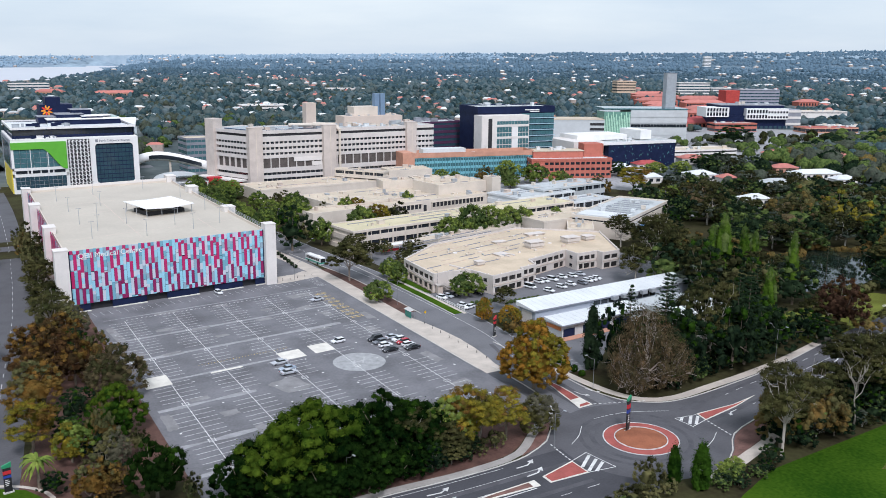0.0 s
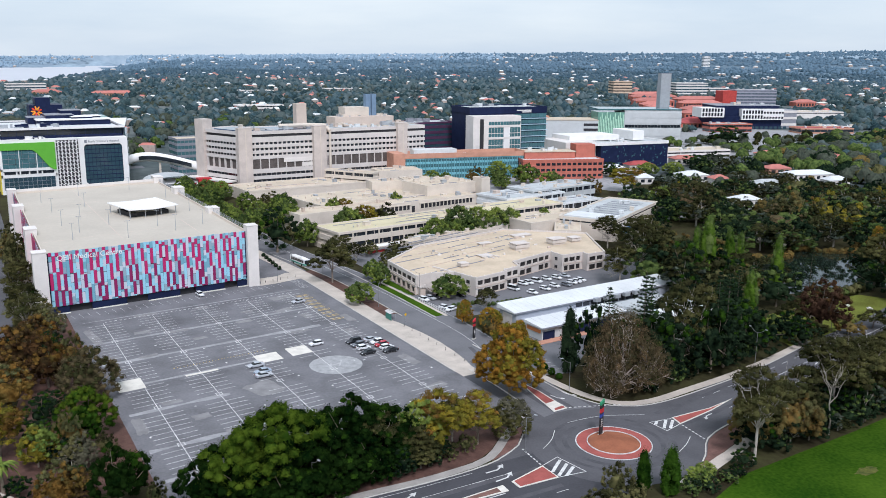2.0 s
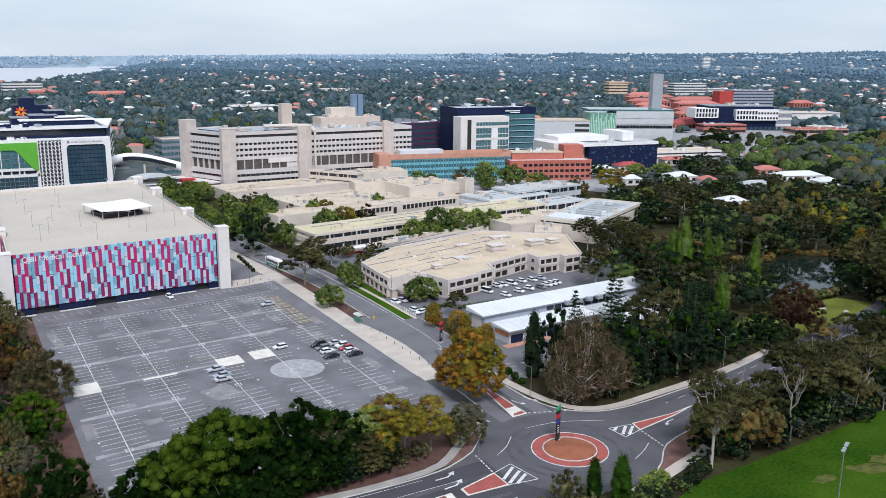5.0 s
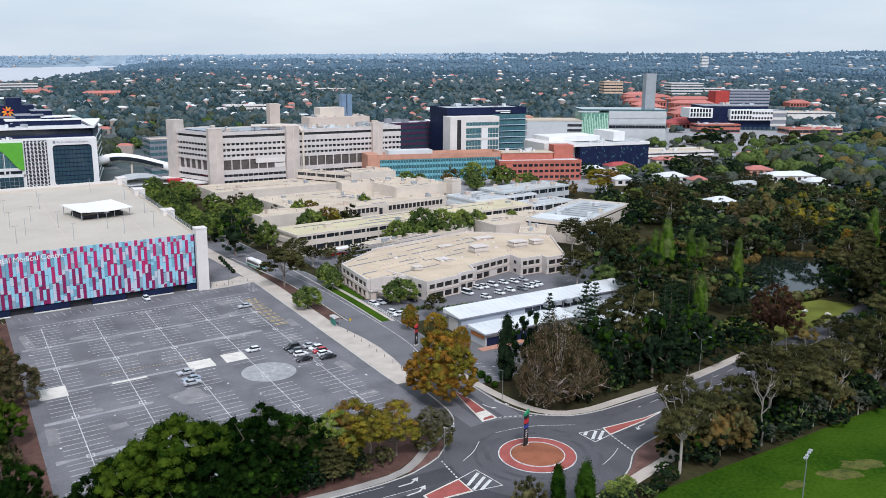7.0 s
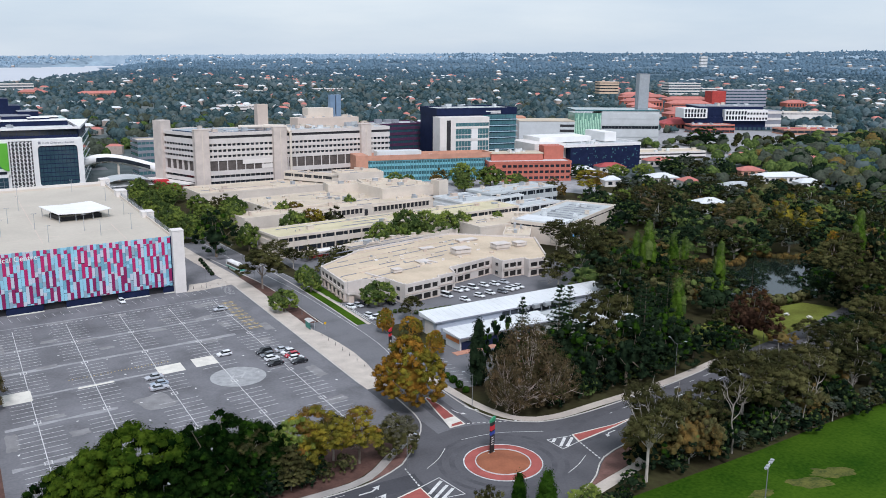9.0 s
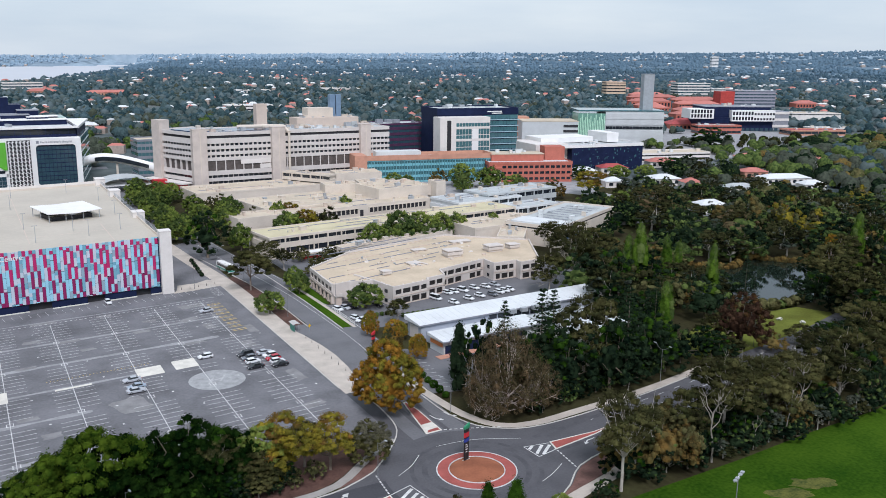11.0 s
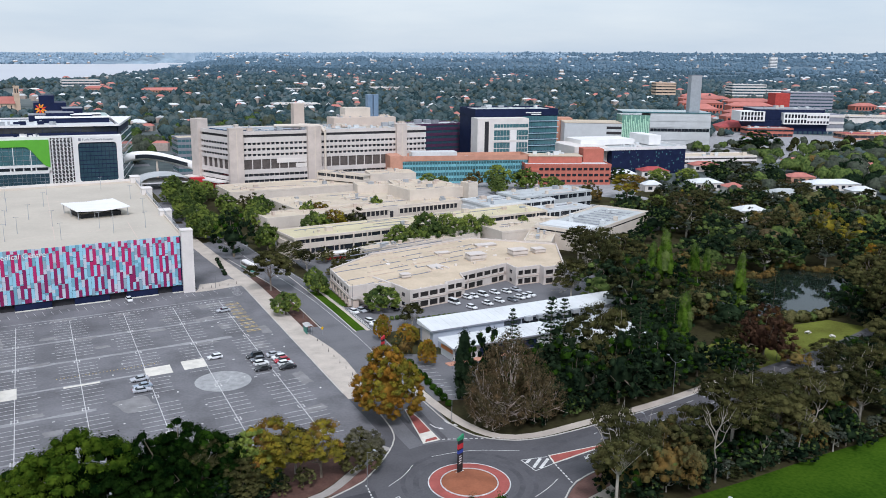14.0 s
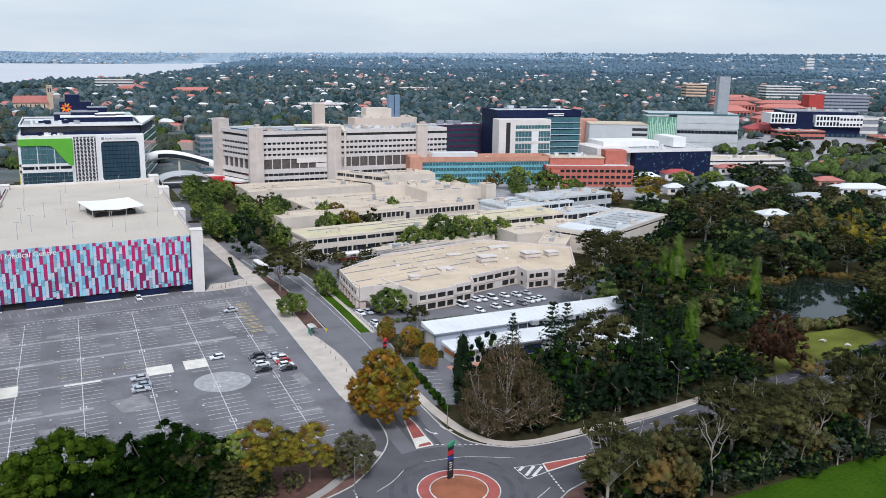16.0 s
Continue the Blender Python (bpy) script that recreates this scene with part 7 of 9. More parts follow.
def make_norfolk(name, label, leaf, h, r, seed):
    rs = np.random.default_rng(seed)
    t = thing(name, label, "tree", pose(0, -400 - seed * 3, -60))
    bm = bmesh.new(); tube(bm, (0, 0, -0.3), (0, 0, h), 0.4, 0.05, 7); part("trunk", bm, BARK, t)
    Q, C = [], []
    for tier in range(20):
        z = 0.1 + 0.88 * tier / 19
        rad = r * (1.02 - z) ** 0.75
        for b in range(8):
            a = b * math.tau / 8 + tier * 0.5 + rs.uniform(-0.2, 0.2)
            m = max(5, int(16 * rad / r))
            u = rs.uniform(0.15, 1.0, m)
            w = rs.normal(0, 0.16 + 0.25 * u, m)
            Q.append(np.stack([math.cos(a) * u * rad - math.sin(a) * w, math.sin(a) * u * rad + math.cos(a) * w, z * h + 0.03 * h * (u ** 2 - 0.3) + rs.normal(0, 0.12, m)], 1))
            C.append(np.tile([math.cos(a) * 0.4, math.sin(a) * 0.4, 1.0], (m, 1)))
    q, f = leaf_cloud(np.concatenate(Q), np.concatenate(C), 0.42, rs)
    link("crown", cloud_mesh("crown", q, f, leaf), None, t)
    t["dims"] = (r, h)
    return t


def make_palm(seed=3):
    t = thing("palm_tree", "small palm with arching fronds", "palm", pose(0, -430, -60))
    bm = bmesh.new(); tube(bm, (0, 0, -0.3), (0, 0, 4), 0.3, 0.22, 8); part("trunk", bm, BARK, t)
    for k in range(28):
        a = k * 2.4
        rise = (1.5, 0.9, 0.35, 1.2)[k % 4]
        bm = bmesh.new(); pr = None
        for j in range(7):
            u = j / 6
            x, z = 2.6 * u, 4 + rise * 2.0 * u - 2.6 * u * u
            w = 0.3 * math.sin(math.pi * (0.1 + 0.9 * u))
            row = [bm.verts.new((x * math.cos(a) - w * s * math.sin(a), x * math.sin(a) + w * s * math.cos(a), z - 0.15 * abs(s))) for s in (-1, 0, 1)]
            if pr:
                bm.faces.new((pr[0], pr[1], row[1], row[0])); bm.faces.new((pr[1], pr[2], row[2], row[1]))
            pr = row
        part("frond", bm, LEAF["bright"], t)
    t["dims"] = (2.4, 5.2)
    return t


def put(proto, x, y, h, r, turn=None, z=None):
    R, H = proto["dims"]
    a = turn if turn is not None else (x * 37.7 + y * 11.3) % 360
    ob = copy_thing(proto, Matrix.LocRotScale((x, y, terrain(x, y) if z is None else z), Euler((0, 0, radians(a))), (r / R, r / R, h / H)))
    return ob


T = {
    "fig": make_tree("fig_tree", "large dense dark green fig tree", "dense", LEAF["figd"], 15, 9, 1, 250, 91, 0.18, trunk=0.6, top_leaf="lime", mixed=0.3, solid=0.8),
    "fig2": make_tree("fig_tree", "dense mid green fig tree", "dome", LEAF["green"], 14, 8, 2, 150, 60, 0.24, trunk=0.5, top_leaf="bright", mixed=0.4, solid=0.75),
    "figd": make_tree("fig_tree", "dense blackish green fig tree", "dense", LEAF["figd"], 14, 8, 17, 130, 74, 0.2, trunk=0.5, top_leaf="fig", mixed=0.2, solid=0.8),
    "euc": make_tree("gum_tree", "tall open olive-green gum tree with pale limbs", "open", LEAF["gumo"], 18, 8, 3, 105, 88, 0.18, BARK_PALE, 0.36, nlimb=14, twigs=2, top_leaf="gum", mixed=0.45, solid=0.62),
    "gum": make_tree("gum_tree", "tall gum tree with white trunk and sparse olive crown", "tall", LEAF["gum"], 19, 8, 19, 110, 98, 0.16, BARK_PALE, 0.36, nlimb=14, fork=0.34, twigs=2, top_leaf="gumo", mixed=0.45, solid=0.6),
    "eucd": make_tree("gum_tree", "dark olive gum tree with open crown", "open", LEAF["gum"], 18, 8, 4, 90, 75, 0.21, BARK_MID, 0.35, nlimb=10, top_leaf="gumo", mixed=0.35, solid=0.85),
    "yellow": make_tree("yellowing_tree", "yellow-green tree turning in autumn", "open", LEAF["yellow"], 13, 7, 5, 110, 91, 0.17, BARK, 0.35, top_leaf="orange", mixed=0.25, solid=0.66),
    "autumn": make_tree("plane_tree", "golden brown plane tree in autumn leaf", "dome", LEAF["autumn"], 17, 9, 6, 330, 62, 0.19, BARK, 0.45, top_leaf="yellow", mixed=0.3, solid=0.8, fine=0.8),
    "rust": make_tree("rusty_tree", "rusty brown and olive street tree", "dense", LEAF["rust"], 14, 8, 7, 100, 86, 0.19, BARK, 0.4, fork=0.25, top_leaf="olive", mixed=0.4, solid=0.95),
    "olive": make_tree("olive_green_tree", "dull olive-green tree with rounded crown", "dense", LEAF["olive"], 13, 7, 8, 84, 58, 0.22, BARK, 0.4, top_leaf="gum", mixed=0.45, solid=0.8),
    "bright": make_tree("round_tree", "bright green round-headed tree", "dome", LEAF["bright"], 9, 6, 9, 140, 46, 0.25, BARK, 0.35, top_leaf="green", mixed=0.45, solid=0.75),
    "dark": make_tree("dark_tree", "dense dark green park tree", "dense", LEAF["dark"], 18, 8, 10, 84, 46, 0.28, BARK, 0.5, top_leaf="fig", mixed=0.12, solid=0.95),
    "brown": make_tree("bare_fig_tree", "large thin-leaved brown fig with grey branches showing", "dome", LEAF["brown"], 21, 12, 11, 190, 66, 0.16, BARK_TWIG, 0.6, nlimb=24, fork=0.14, twigs=3, top_leaf="gum", mixed=0.2),
    "russet": make_tree("russet_tree", "dark russet-brown street tree with rounded crown", "dense", LEAF["russet"], 14, 7.5, 21, 150, 60, 0.19, BARK, 0.35, top_leaf="orange", mixed=0.22, solid=0.85, fine=0.9),
    "orange": make_tree("orange_brown_tree", "orange-brown street tree in autumn leaf", "dense", LEAF["orange"], 13, 6.5, 22, 150, 60, 0.17, BARK, 0.32, top_leaf="olive", mixed=0.3, solid=0.8, fine=0.9),
    "bgum": make_tree("gum_tree", "broad brownish olive gum tree beside the car park", "dome", LEAF["bgum"], 13, 7.6, 23, 190, 60, 0.18, BARK_MID, 0.4, nlimb=14, top_leaf="gum", mixed=0.4, solid=0.75, fine=0.9),
    "grey": make_tree("gum_tree", "small grey-green gum tree with fine leaves", "dense", LEAF["grey"], 10, 4.4, 24, 130, 60, 0.13, BARK_PALE, 0.2, nlimb=10, top_leaf="olive", mixed=0.3, solid=0.75),
    "lemon": make_tree("yellowing_tree", "bright yellow-green tree with rounded crown", "dome", LEAF["yellow"], 9.5, 4.6, 25, 150, 55, 0.15, BARK, 0.25, top_leaf="bright", mixed=0.6, solid=0.8),
    "willow": make_tree("willow", "soft grey-green weeping tree at the road corner", "dome", LEAF["gumo"], 10, 5, 26, 230, 70, 0.12, BARK, 0.2, top_leaf="grey", mixed=0.45, solid=0.7, fine=0.85),
    "figm": make_tree("fig_tree", "dense fresh green fig tree beside the car park", "dome", LEAF["fig"], 12, 7, 27, 170, 66, 0.18, trunk=0.4, top_leaf="lime", mixed=0.6, solid=0.8),
    "copper": make_tree("copper_tree", "broad dark copper-brown conifer", "dense", LEAF["copper"], 17, 8, 12, 170, 56, 0.2, BARK, 0.5, top_leaf="russet", mixed=0.2, solid=0.85, fine=0.8),
    "column": make_tree("poplar", "tall narrow bright green poplar", "column", LEAF["poplar"], 18, 3.6, 13, 90, 80, 0.2, BARK, 0.3, False, top_leaf="green", mixed=0.15, solid=1.0),
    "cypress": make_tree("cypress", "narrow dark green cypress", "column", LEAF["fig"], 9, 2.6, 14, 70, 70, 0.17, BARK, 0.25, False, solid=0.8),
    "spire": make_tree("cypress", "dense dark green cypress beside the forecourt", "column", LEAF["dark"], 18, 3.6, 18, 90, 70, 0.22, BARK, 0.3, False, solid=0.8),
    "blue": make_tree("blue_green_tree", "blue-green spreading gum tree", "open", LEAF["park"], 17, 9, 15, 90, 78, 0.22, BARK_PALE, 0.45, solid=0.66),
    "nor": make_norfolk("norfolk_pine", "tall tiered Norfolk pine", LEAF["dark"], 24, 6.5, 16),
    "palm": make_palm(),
    "m_dark": make_tree("park_tree", "dense dark green park tree with round crown", "dome", LEAF["dark"], 14, 8, 51, 64, 24, 0.40, BARK, 0.4, nlimb=4, top_leaf="green", mixed=0.2, solid=0.95),
    "m_eucd": make_tree("park_tree", "dark olive park gum tree with open crown", "open", LEAF["gum"], 15, 8, 52, 60, 24, 0.40, BARK_PALE, 0.4, nlimb=8, top_leaf="park", mixed=0.35, solid=0.84),
    "m_rust": make_tree("park_tree", "rusty olive park tree with round crown", "dense", LEAF["rust"], 13, 8, 53, 60, 24, 0.40, BARK, 0.4, nlimb=6, top_leaf="olive", mixed=0.4, solid=0.92),
    "m_blue": make_tree("park_tree", "grey-green park gum tree with open crown", "open", LEAF["park"], 15, 8, 54, 64, 24, 0.40, BARK_PALE, 0.4, nlimb=8, top_leaf="gum", mixed=0.4, solid=0.84),
    "m_olive": make_tree("park_tree", "olive-green park tree with round crown", "dome", LEAF["olive"], 13, 8, 55, 60, 24, 0.40, BARK, 0.4, nlimb=6, top_leaf="gum", mixed=0.4, solid=0.95),
    "m_brown": make_tree("park_tree", "brownish thin-leaved park tree with grey branches", "dense", LEAF["brown"], 14, 8, 56, 60, 24, 0.26, BARK_MID, 0.4, nlimb=12, top_leaf="gum", mixed=0.4, solid=0.7),
    "m_green": make_tree("park_tree", "mid green park tree with round crown", "dome", LEAF["green"], 12, 7, 57, 80, 18, 0.32, BARK, 0.4, nlimb=4, top_leaf="dark", mixed=0.4, solid=0.95),
    "m_yellow": make_tree("park_tree", "yellowing park tree with rounded crown", "dense", LEAF["yellow"], 12, 7, 58, 60, 24, 0.38, BARK, 0.4, nlimb=4, top_leaf="olive", mixed=0.4, solid=0.92),
}


def tree(kind, x, y, h, r):
    r *= 0.8 if kind == "column" else 1.0
    return put(T[kind], x, y, h, r)


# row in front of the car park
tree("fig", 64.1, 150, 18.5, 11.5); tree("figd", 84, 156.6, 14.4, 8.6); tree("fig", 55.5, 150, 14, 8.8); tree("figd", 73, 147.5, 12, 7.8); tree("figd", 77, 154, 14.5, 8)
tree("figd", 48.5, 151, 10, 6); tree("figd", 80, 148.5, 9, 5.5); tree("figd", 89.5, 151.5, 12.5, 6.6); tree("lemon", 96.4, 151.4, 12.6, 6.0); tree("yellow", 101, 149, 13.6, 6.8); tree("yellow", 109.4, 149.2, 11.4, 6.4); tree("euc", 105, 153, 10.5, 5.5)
tree("willow", 118.4, 148.9, 9.6, 5.2); tree("eucd", 92.5, 147.5, 8.5, 4.6)
# avenue
tree("autumn", 133.2, 171, 18.0, 9.4); tree("autumn", 157.2, 201, 7.6, 3.2); tree("autumn", 158.9, 219, 6.6, 3.8); tree("autumn", 153.6, 226, 8.0, 3.0); tree("rust", 153.5, 210, 7, 3.2)
tree("euc", 166.8, 233.6, 8.4, 4.4); tree("bright", 164.6, 253.6, 8.8, 6.4); tree("bright", 133.4, 262.4, 7.8, 5.2); tree("eucd", 136.4, 293.5, 16.2, 9.0)
tree("bright", 150.5, 281, 8.4, 4.0); tree("bright", 152, 290, 8, 4.4); tree("dark", 135.6, 352, 21.5, 9.4); tree("bright", 134, 385, 13.5, 7.2); tree("fig2", 132, 402, 12, 7)
tree("bright", 151.5, 357, 12.5, 5.8); tree("euc", 152.5, 325, 11, 6.5); tree("euc", 157.5, 318, 8.5, 5); tree("olive", 168.6, 328, 7, 4.5); tree("olive", 150, 372, 9, 5)
tree("olive", 165, 303, 6.0, 4.4); tree("olive", 171, 312, 7, 5); tree("olive", 179, 316, 7.5, 5.0)
for k in range(9):
    tree("bright" if k % 3 else "fig2", 128 + 2.5 * (k % 3), 396 + 13 * k, 9 + 1.3 * (k % 3), 6)
tree("bright", 158, 398, 13, 7); tree("bright", 160, 412, 12, 6.5); tree("bright", 166, 428, 12, 7); tree("olive", 158, 436, 11, 6.5); tree("fig2", 150, 420, 11, 7); tree("bright", 152, 446, 10, 6); tree("olive", 166, 446, 10, 6.5)
# courts between the low wings
tree("fig2", 204.5, 334, 12.5, 7.4); tree("bright", 218.5, 337, 16.5, 8.6); tree("fig2", 230.5, 338, 15, 8.2); tree("fig2", 242, 340, 13.5, 7.4); tree("bright", 252, 342, 12, 6); tree("fig2", 274, 344, 10, 5)
tree("olive", 198, 372, 14.5, 7.4); tree("yellow", 188, 371, 13.5, 6.4); tree("bright", 177, 370, 14.0, 7.0); tree("bright", 182, 372, 12, 6); tree("bright", 184, 402, 13.0, 5.4); tree("yellow", 190, 403, 12, 4.6); tree("bright", 222, 407, 12.5, 4.8); tree("olive", 170, 401, 12, 5)
tree("olive", 190, 331, 7.0, 4.6); tree("olive", 181, 327, 6.5, 4.2)
# corner park right of the avenue
put(T["brown"], 157.6, 157, 22.4, 10.2, 20); put(T["brown"], 165.0, 155.0, 14.5, 7.4, 200); put(T["brown"], 152.6, 157.0, 14.0, 5.8, 110); tree("spire", 155.5, 175, 17.5, 3.6); tree("dark", 159.8, 170.5, 21, 5.2); tree("nor", 178.6, 171, 25.5, 7.2); tree("euc", 189.3, 166, 24.0, 9.5)
tree("nor", 196.2, 157, 27.0, 7.4); tree("dark", 189.9, 156, 20.4, 7.4); tree("dark", 178, 159, 17, 8); tree("dark", 203, 160, 19, 8); tree("column", 225.6, 173.6, 19.8, 4.9); tree("nor", 205, 168, 24, 6); tree("dark", 214, 166, 14, 7)
tree("nor", 170, 176, 22, 5.5); tree("nor", 186, 176, 23, 6); tree("nor", 228.5, 181, 20, 5); tree("column", 257.5, 221, 26, 5.8); tree("column", 254.6, 224, 22, 4.6); tree("column", 277.5, 228, 20, 4.6); tree("column", 282, 226.5, 18, 4.0); tree("column", 278.6, 206, 21, 4.5); tree("nor", 283.5, 195, 18.5, 4.6)
tree("column", 372, 215, 23.5, 5.8); tree("dark", 380, 212, 20, 5); tree("autumn", 366, 222, 15, 5)
tree("euc", 245.2, 243, 25, 11.5); tree("dark", 244, 218, 21, 9.0); tree("euc", 232, 240, 16, 8); tree("dark", 262, 222, 17, 8); tree("dark", 255, 206, 15, 8); tree("dark", 232, 205, 13, 7)
tree("rust", 262, 205, 12, 7); tree("copper", 245.2, 162.2, 19.4, 9.0); tree("nor", 268, 178, 16, 4.5); tree("m_yellow", 398, 273, 20, 10.5); tree("rust", 383.9, 288, 20.6, 12.2)
# between road and sports field
tree("gum", 157.4, 113.4, 21.7, 8.2); tree("dark", 160.5, 116.5, 10, 5); tree("rust", 163, 118, 14, 6.5); tree("rust", 171.5, 116.5, 13.4, 7.0); tree("eucd", 167, 121, 13, 6.0)
tree("gum", 194.0, 121.0, 20, 9.4); tree("eucd", 196.4, 123.0, 18, 8.6); tree("eucd", 206.5, 120.8, 16, 8); tree("eucd", 217.0, 123.6, 15.5, 8); tree("dark", 201, 119, 10, 6); tree("dark", 222.5, 121, 11, 7); tree("dark", 199, 124, 12, 6); tree("eucd", 182, 122, 14, 7.0); tree("gum", 207, 123, 18.5, 7.8); tree("eucd", 214, 126, 15, 7.0); tree("gum", 222, 125, 16, 7); tree("rust", 230, 128, 14, 8); tree("euc", 240, 130, 17, 9); tree("dark", 252, 134, 17, 9); tree("euc", 262, 138, 15, 9); tree("eucd", 274, 142, 17, 9)
tree("rust", 176.5, 125, 12, 5); tree("dark", 187, 119, 9, 6); tree("dark", 196, 117.5, 9, 5); tree("dark", 203, 117.5, 8, 5); tree("rust", 214, 118.5, 9, 5); tree("dark", 226, 119.5, 9, 5)
tree("cypress", 126.8, 115.3, 8.2, 2.3); tree("cypress", 130.6, 111.6, 9.2, 2.9); tree("olive", 119.8, 115.2, 8.4, 3.6); tree("olive", 113, 112.5, 5, 4.2); tree("olive", 107.5, 112, 4, 3.6); tree("fig2", 138, 111.5, 3.8, 3.2); tree("fig2", 142.5, 113.2, 3.2, 2.6); tree("dark", 152.6, 112.4, 4.4, 2.8); tree("dark", 148.4, 110.2, 2.6, 2.0)
tree("dark", 169, 121.5, 11, 6); tree("m_green", 134.5, 109.6, 3.2, 2.4); tree("m_dark", 138.5, 108.8, 3.0, 2.6); tree("m_green", 145, 109.4, 2.6, 2.2); tree("m_olive", 123, 113.6, 4, 2.6); tree("m_dark", 110, 110.5, 4, 3); tree("m_olive", 116, 112.0, 5, 3); tree("m_rust", 178, 118.5, 9, 5.5); tree("rust", 176, 116.5, 10.5, 5); tree("m_dark", 171, 118, 8, 5); tree("gum", 236, 122, 14, 8); tree("dark", 247, 124, 13, 8); tree("euc", 254, 128, 16, 8); tree("eucd", 284, 138, 16, 9); tree("dark", 296, 142, 16, 9); tree("euc", 308, 147, 17, 9); tree("dark", 322, 151, 15, 9); tree("rust", 268, 129, 12, 7); tree("dark", 290, 131, 12, 8)
tree("dark", 182, 168, 19, 8); tree("dark", 197, 171, 19, 8); tree("dark", 170, 167, 17, 6.5); tree("dark", 211, 173, 17, 7); tree("dark", 219, 170, 14, 7); tree("m_dark", 222, 163, 11, 6); tree("dark", 213, 160, 12, 7); tree("dark", 232, 163, 10, 6); tree("eucd", 240, 168, 11, 6); tree("dark", 231, 187, 14, 6); tree("dark", 236, 192, 14, 7); tree("dark", 172, 160, 13, 7); tree("dark", 164, 164, 13, 6)
tree("eucd", 236, 157.5, 7, 5); tree("dark", 231, 157, 9, 5.4); tree("rust", 254, 158, 6, 5); tree("eucd", 267, 158.5, 6, 5); tree("dark", 280, 160, 5, 4.5); tree("eucd", 306, 167, 18, 10); tree("eucd", 312, 176, 18, 10); tree("dark", 300, 158, 14, 9); tree("dark", 312, 188, 12, 8)
for k in range(19):
    tree(("m_dark", "m_eucd", "m_dark")[k % 3], 166 + k * 5.2, 114.2 + 0.9 * (k % 2) + max(0, k - 13) * 0.9, 4.0 + 1.2 * (k % 4), 3.2 + 0.5 * (k % 3))
# Low near-black figs fill the deep shade at the front of the row.
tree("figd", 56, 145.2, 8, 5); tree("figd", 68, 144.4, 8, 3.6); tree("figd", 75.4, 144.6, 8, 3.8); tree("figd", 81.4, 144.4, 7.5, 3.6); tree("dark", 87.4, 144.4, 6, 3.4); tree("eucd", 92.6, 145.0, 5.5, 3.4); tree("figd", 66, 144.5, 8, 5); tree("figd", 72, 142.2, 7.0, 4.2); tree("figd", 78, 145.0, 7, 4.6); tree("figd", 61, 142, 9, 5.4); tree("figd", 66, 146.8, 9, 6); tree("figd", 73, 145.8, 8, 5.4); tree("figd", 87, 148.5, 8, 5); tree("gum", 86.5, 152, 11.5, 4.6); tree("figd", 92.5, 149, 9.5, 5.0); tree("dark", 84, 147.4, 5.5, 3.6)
tree("dark", 88, 146.2, 6, 4); tree("eucd", 94, 147.5, 8.5, 4.6); tree("dark", 99, 148, 5, 3.2); tree("figd", 83, 145, 7, 4.4); tree("figd", 91, 146.6, 5, 3.4); tree("olive", 96, 146.4, 4, 2.6)
for k in range(6):
    tree("m_dark" if k < 4 else "m_olive", 82 + k * 4.6, 145.6 + 0.8 * (k % 3), 3.0 + 0.7 * (k % 3), 2.6)


def bare_gum(x, y, h, lean, seed, limbs=4):
    """A white-barked gum that has lost most of its leaves: a crooked trunk that forks into bare limbs."""
    rs = np.random.default_rng(seed)
    t = thing("gum_tree", "white-barked gum tree with mostly bare crooked limbs", "tree", pose(x, y, 0))
    bm = bmesh.new()
    r = 0.011 * h + 0.06
    p, spots = Vector((0, 0, -0.2)), []
    for k in range(6):
        q = Vector((lean * (k + 1) / 6 + rs.normal(0, 0.009 * h), rs.normal(0, 0.009 * h), h * 0.62 * (k + 1) / 6))
        tube(bm, p, q, r * (1 - 0.1 * k), r * (0.9 - 0.1 * k), 7)
        p = q
        spots.append(q)
    part("trunk", bm, BARK_WHITE, t)
    for k in range(limbs):
        bm = bmesh.new()
        s = spots[max(2, 5 - k // 2)]
        a = k * 2.4 + seed
        e = branch(bm, s, s + Vector((math.cos(a) * 0.2 * h, math.sin(a) * 0.12 * h, h * rs.uniform(0.22, 0.38))), r * 0.5, r * 0.16, rs, 0.015 * h)
        for j in range(3):
            branch(bm, e, e + Vector((rs.normal(0, 0.09 * h), rs.normal(0, 0.06 * h), h * rs.uniform(0.07, 0.18))), r * 0.22, r * 0.07, rs, 0.015 * h)
        part("limb", bm, BARK_WHITE, t)


# Low dark shrubs bound the footpath and fill the shade under the brown fig.
for k in range(9):
    tree(("m_dark", "dark", "m_green")[k % 3], 164 + k * 5.6, 154.0 + 0.75 * k + 0.8 * (k % 2), 4.6 + 1.1 * (k % 3), 3.6 + 0.5 * (k % 2))
bare_gum(183.2, 114.0, 18.5, -1.2, 2, 5); bare_gum(196, 114.0, 8.5, 0.5, 5, 3); bare_gum(227, 116.2, 9.5, 0.4, 8, 3); bare_gum(207.5, 115.2, 12, 1.4, 11, 4); bare_gum(216, 118.5, 16, 0.8, 14, 4)
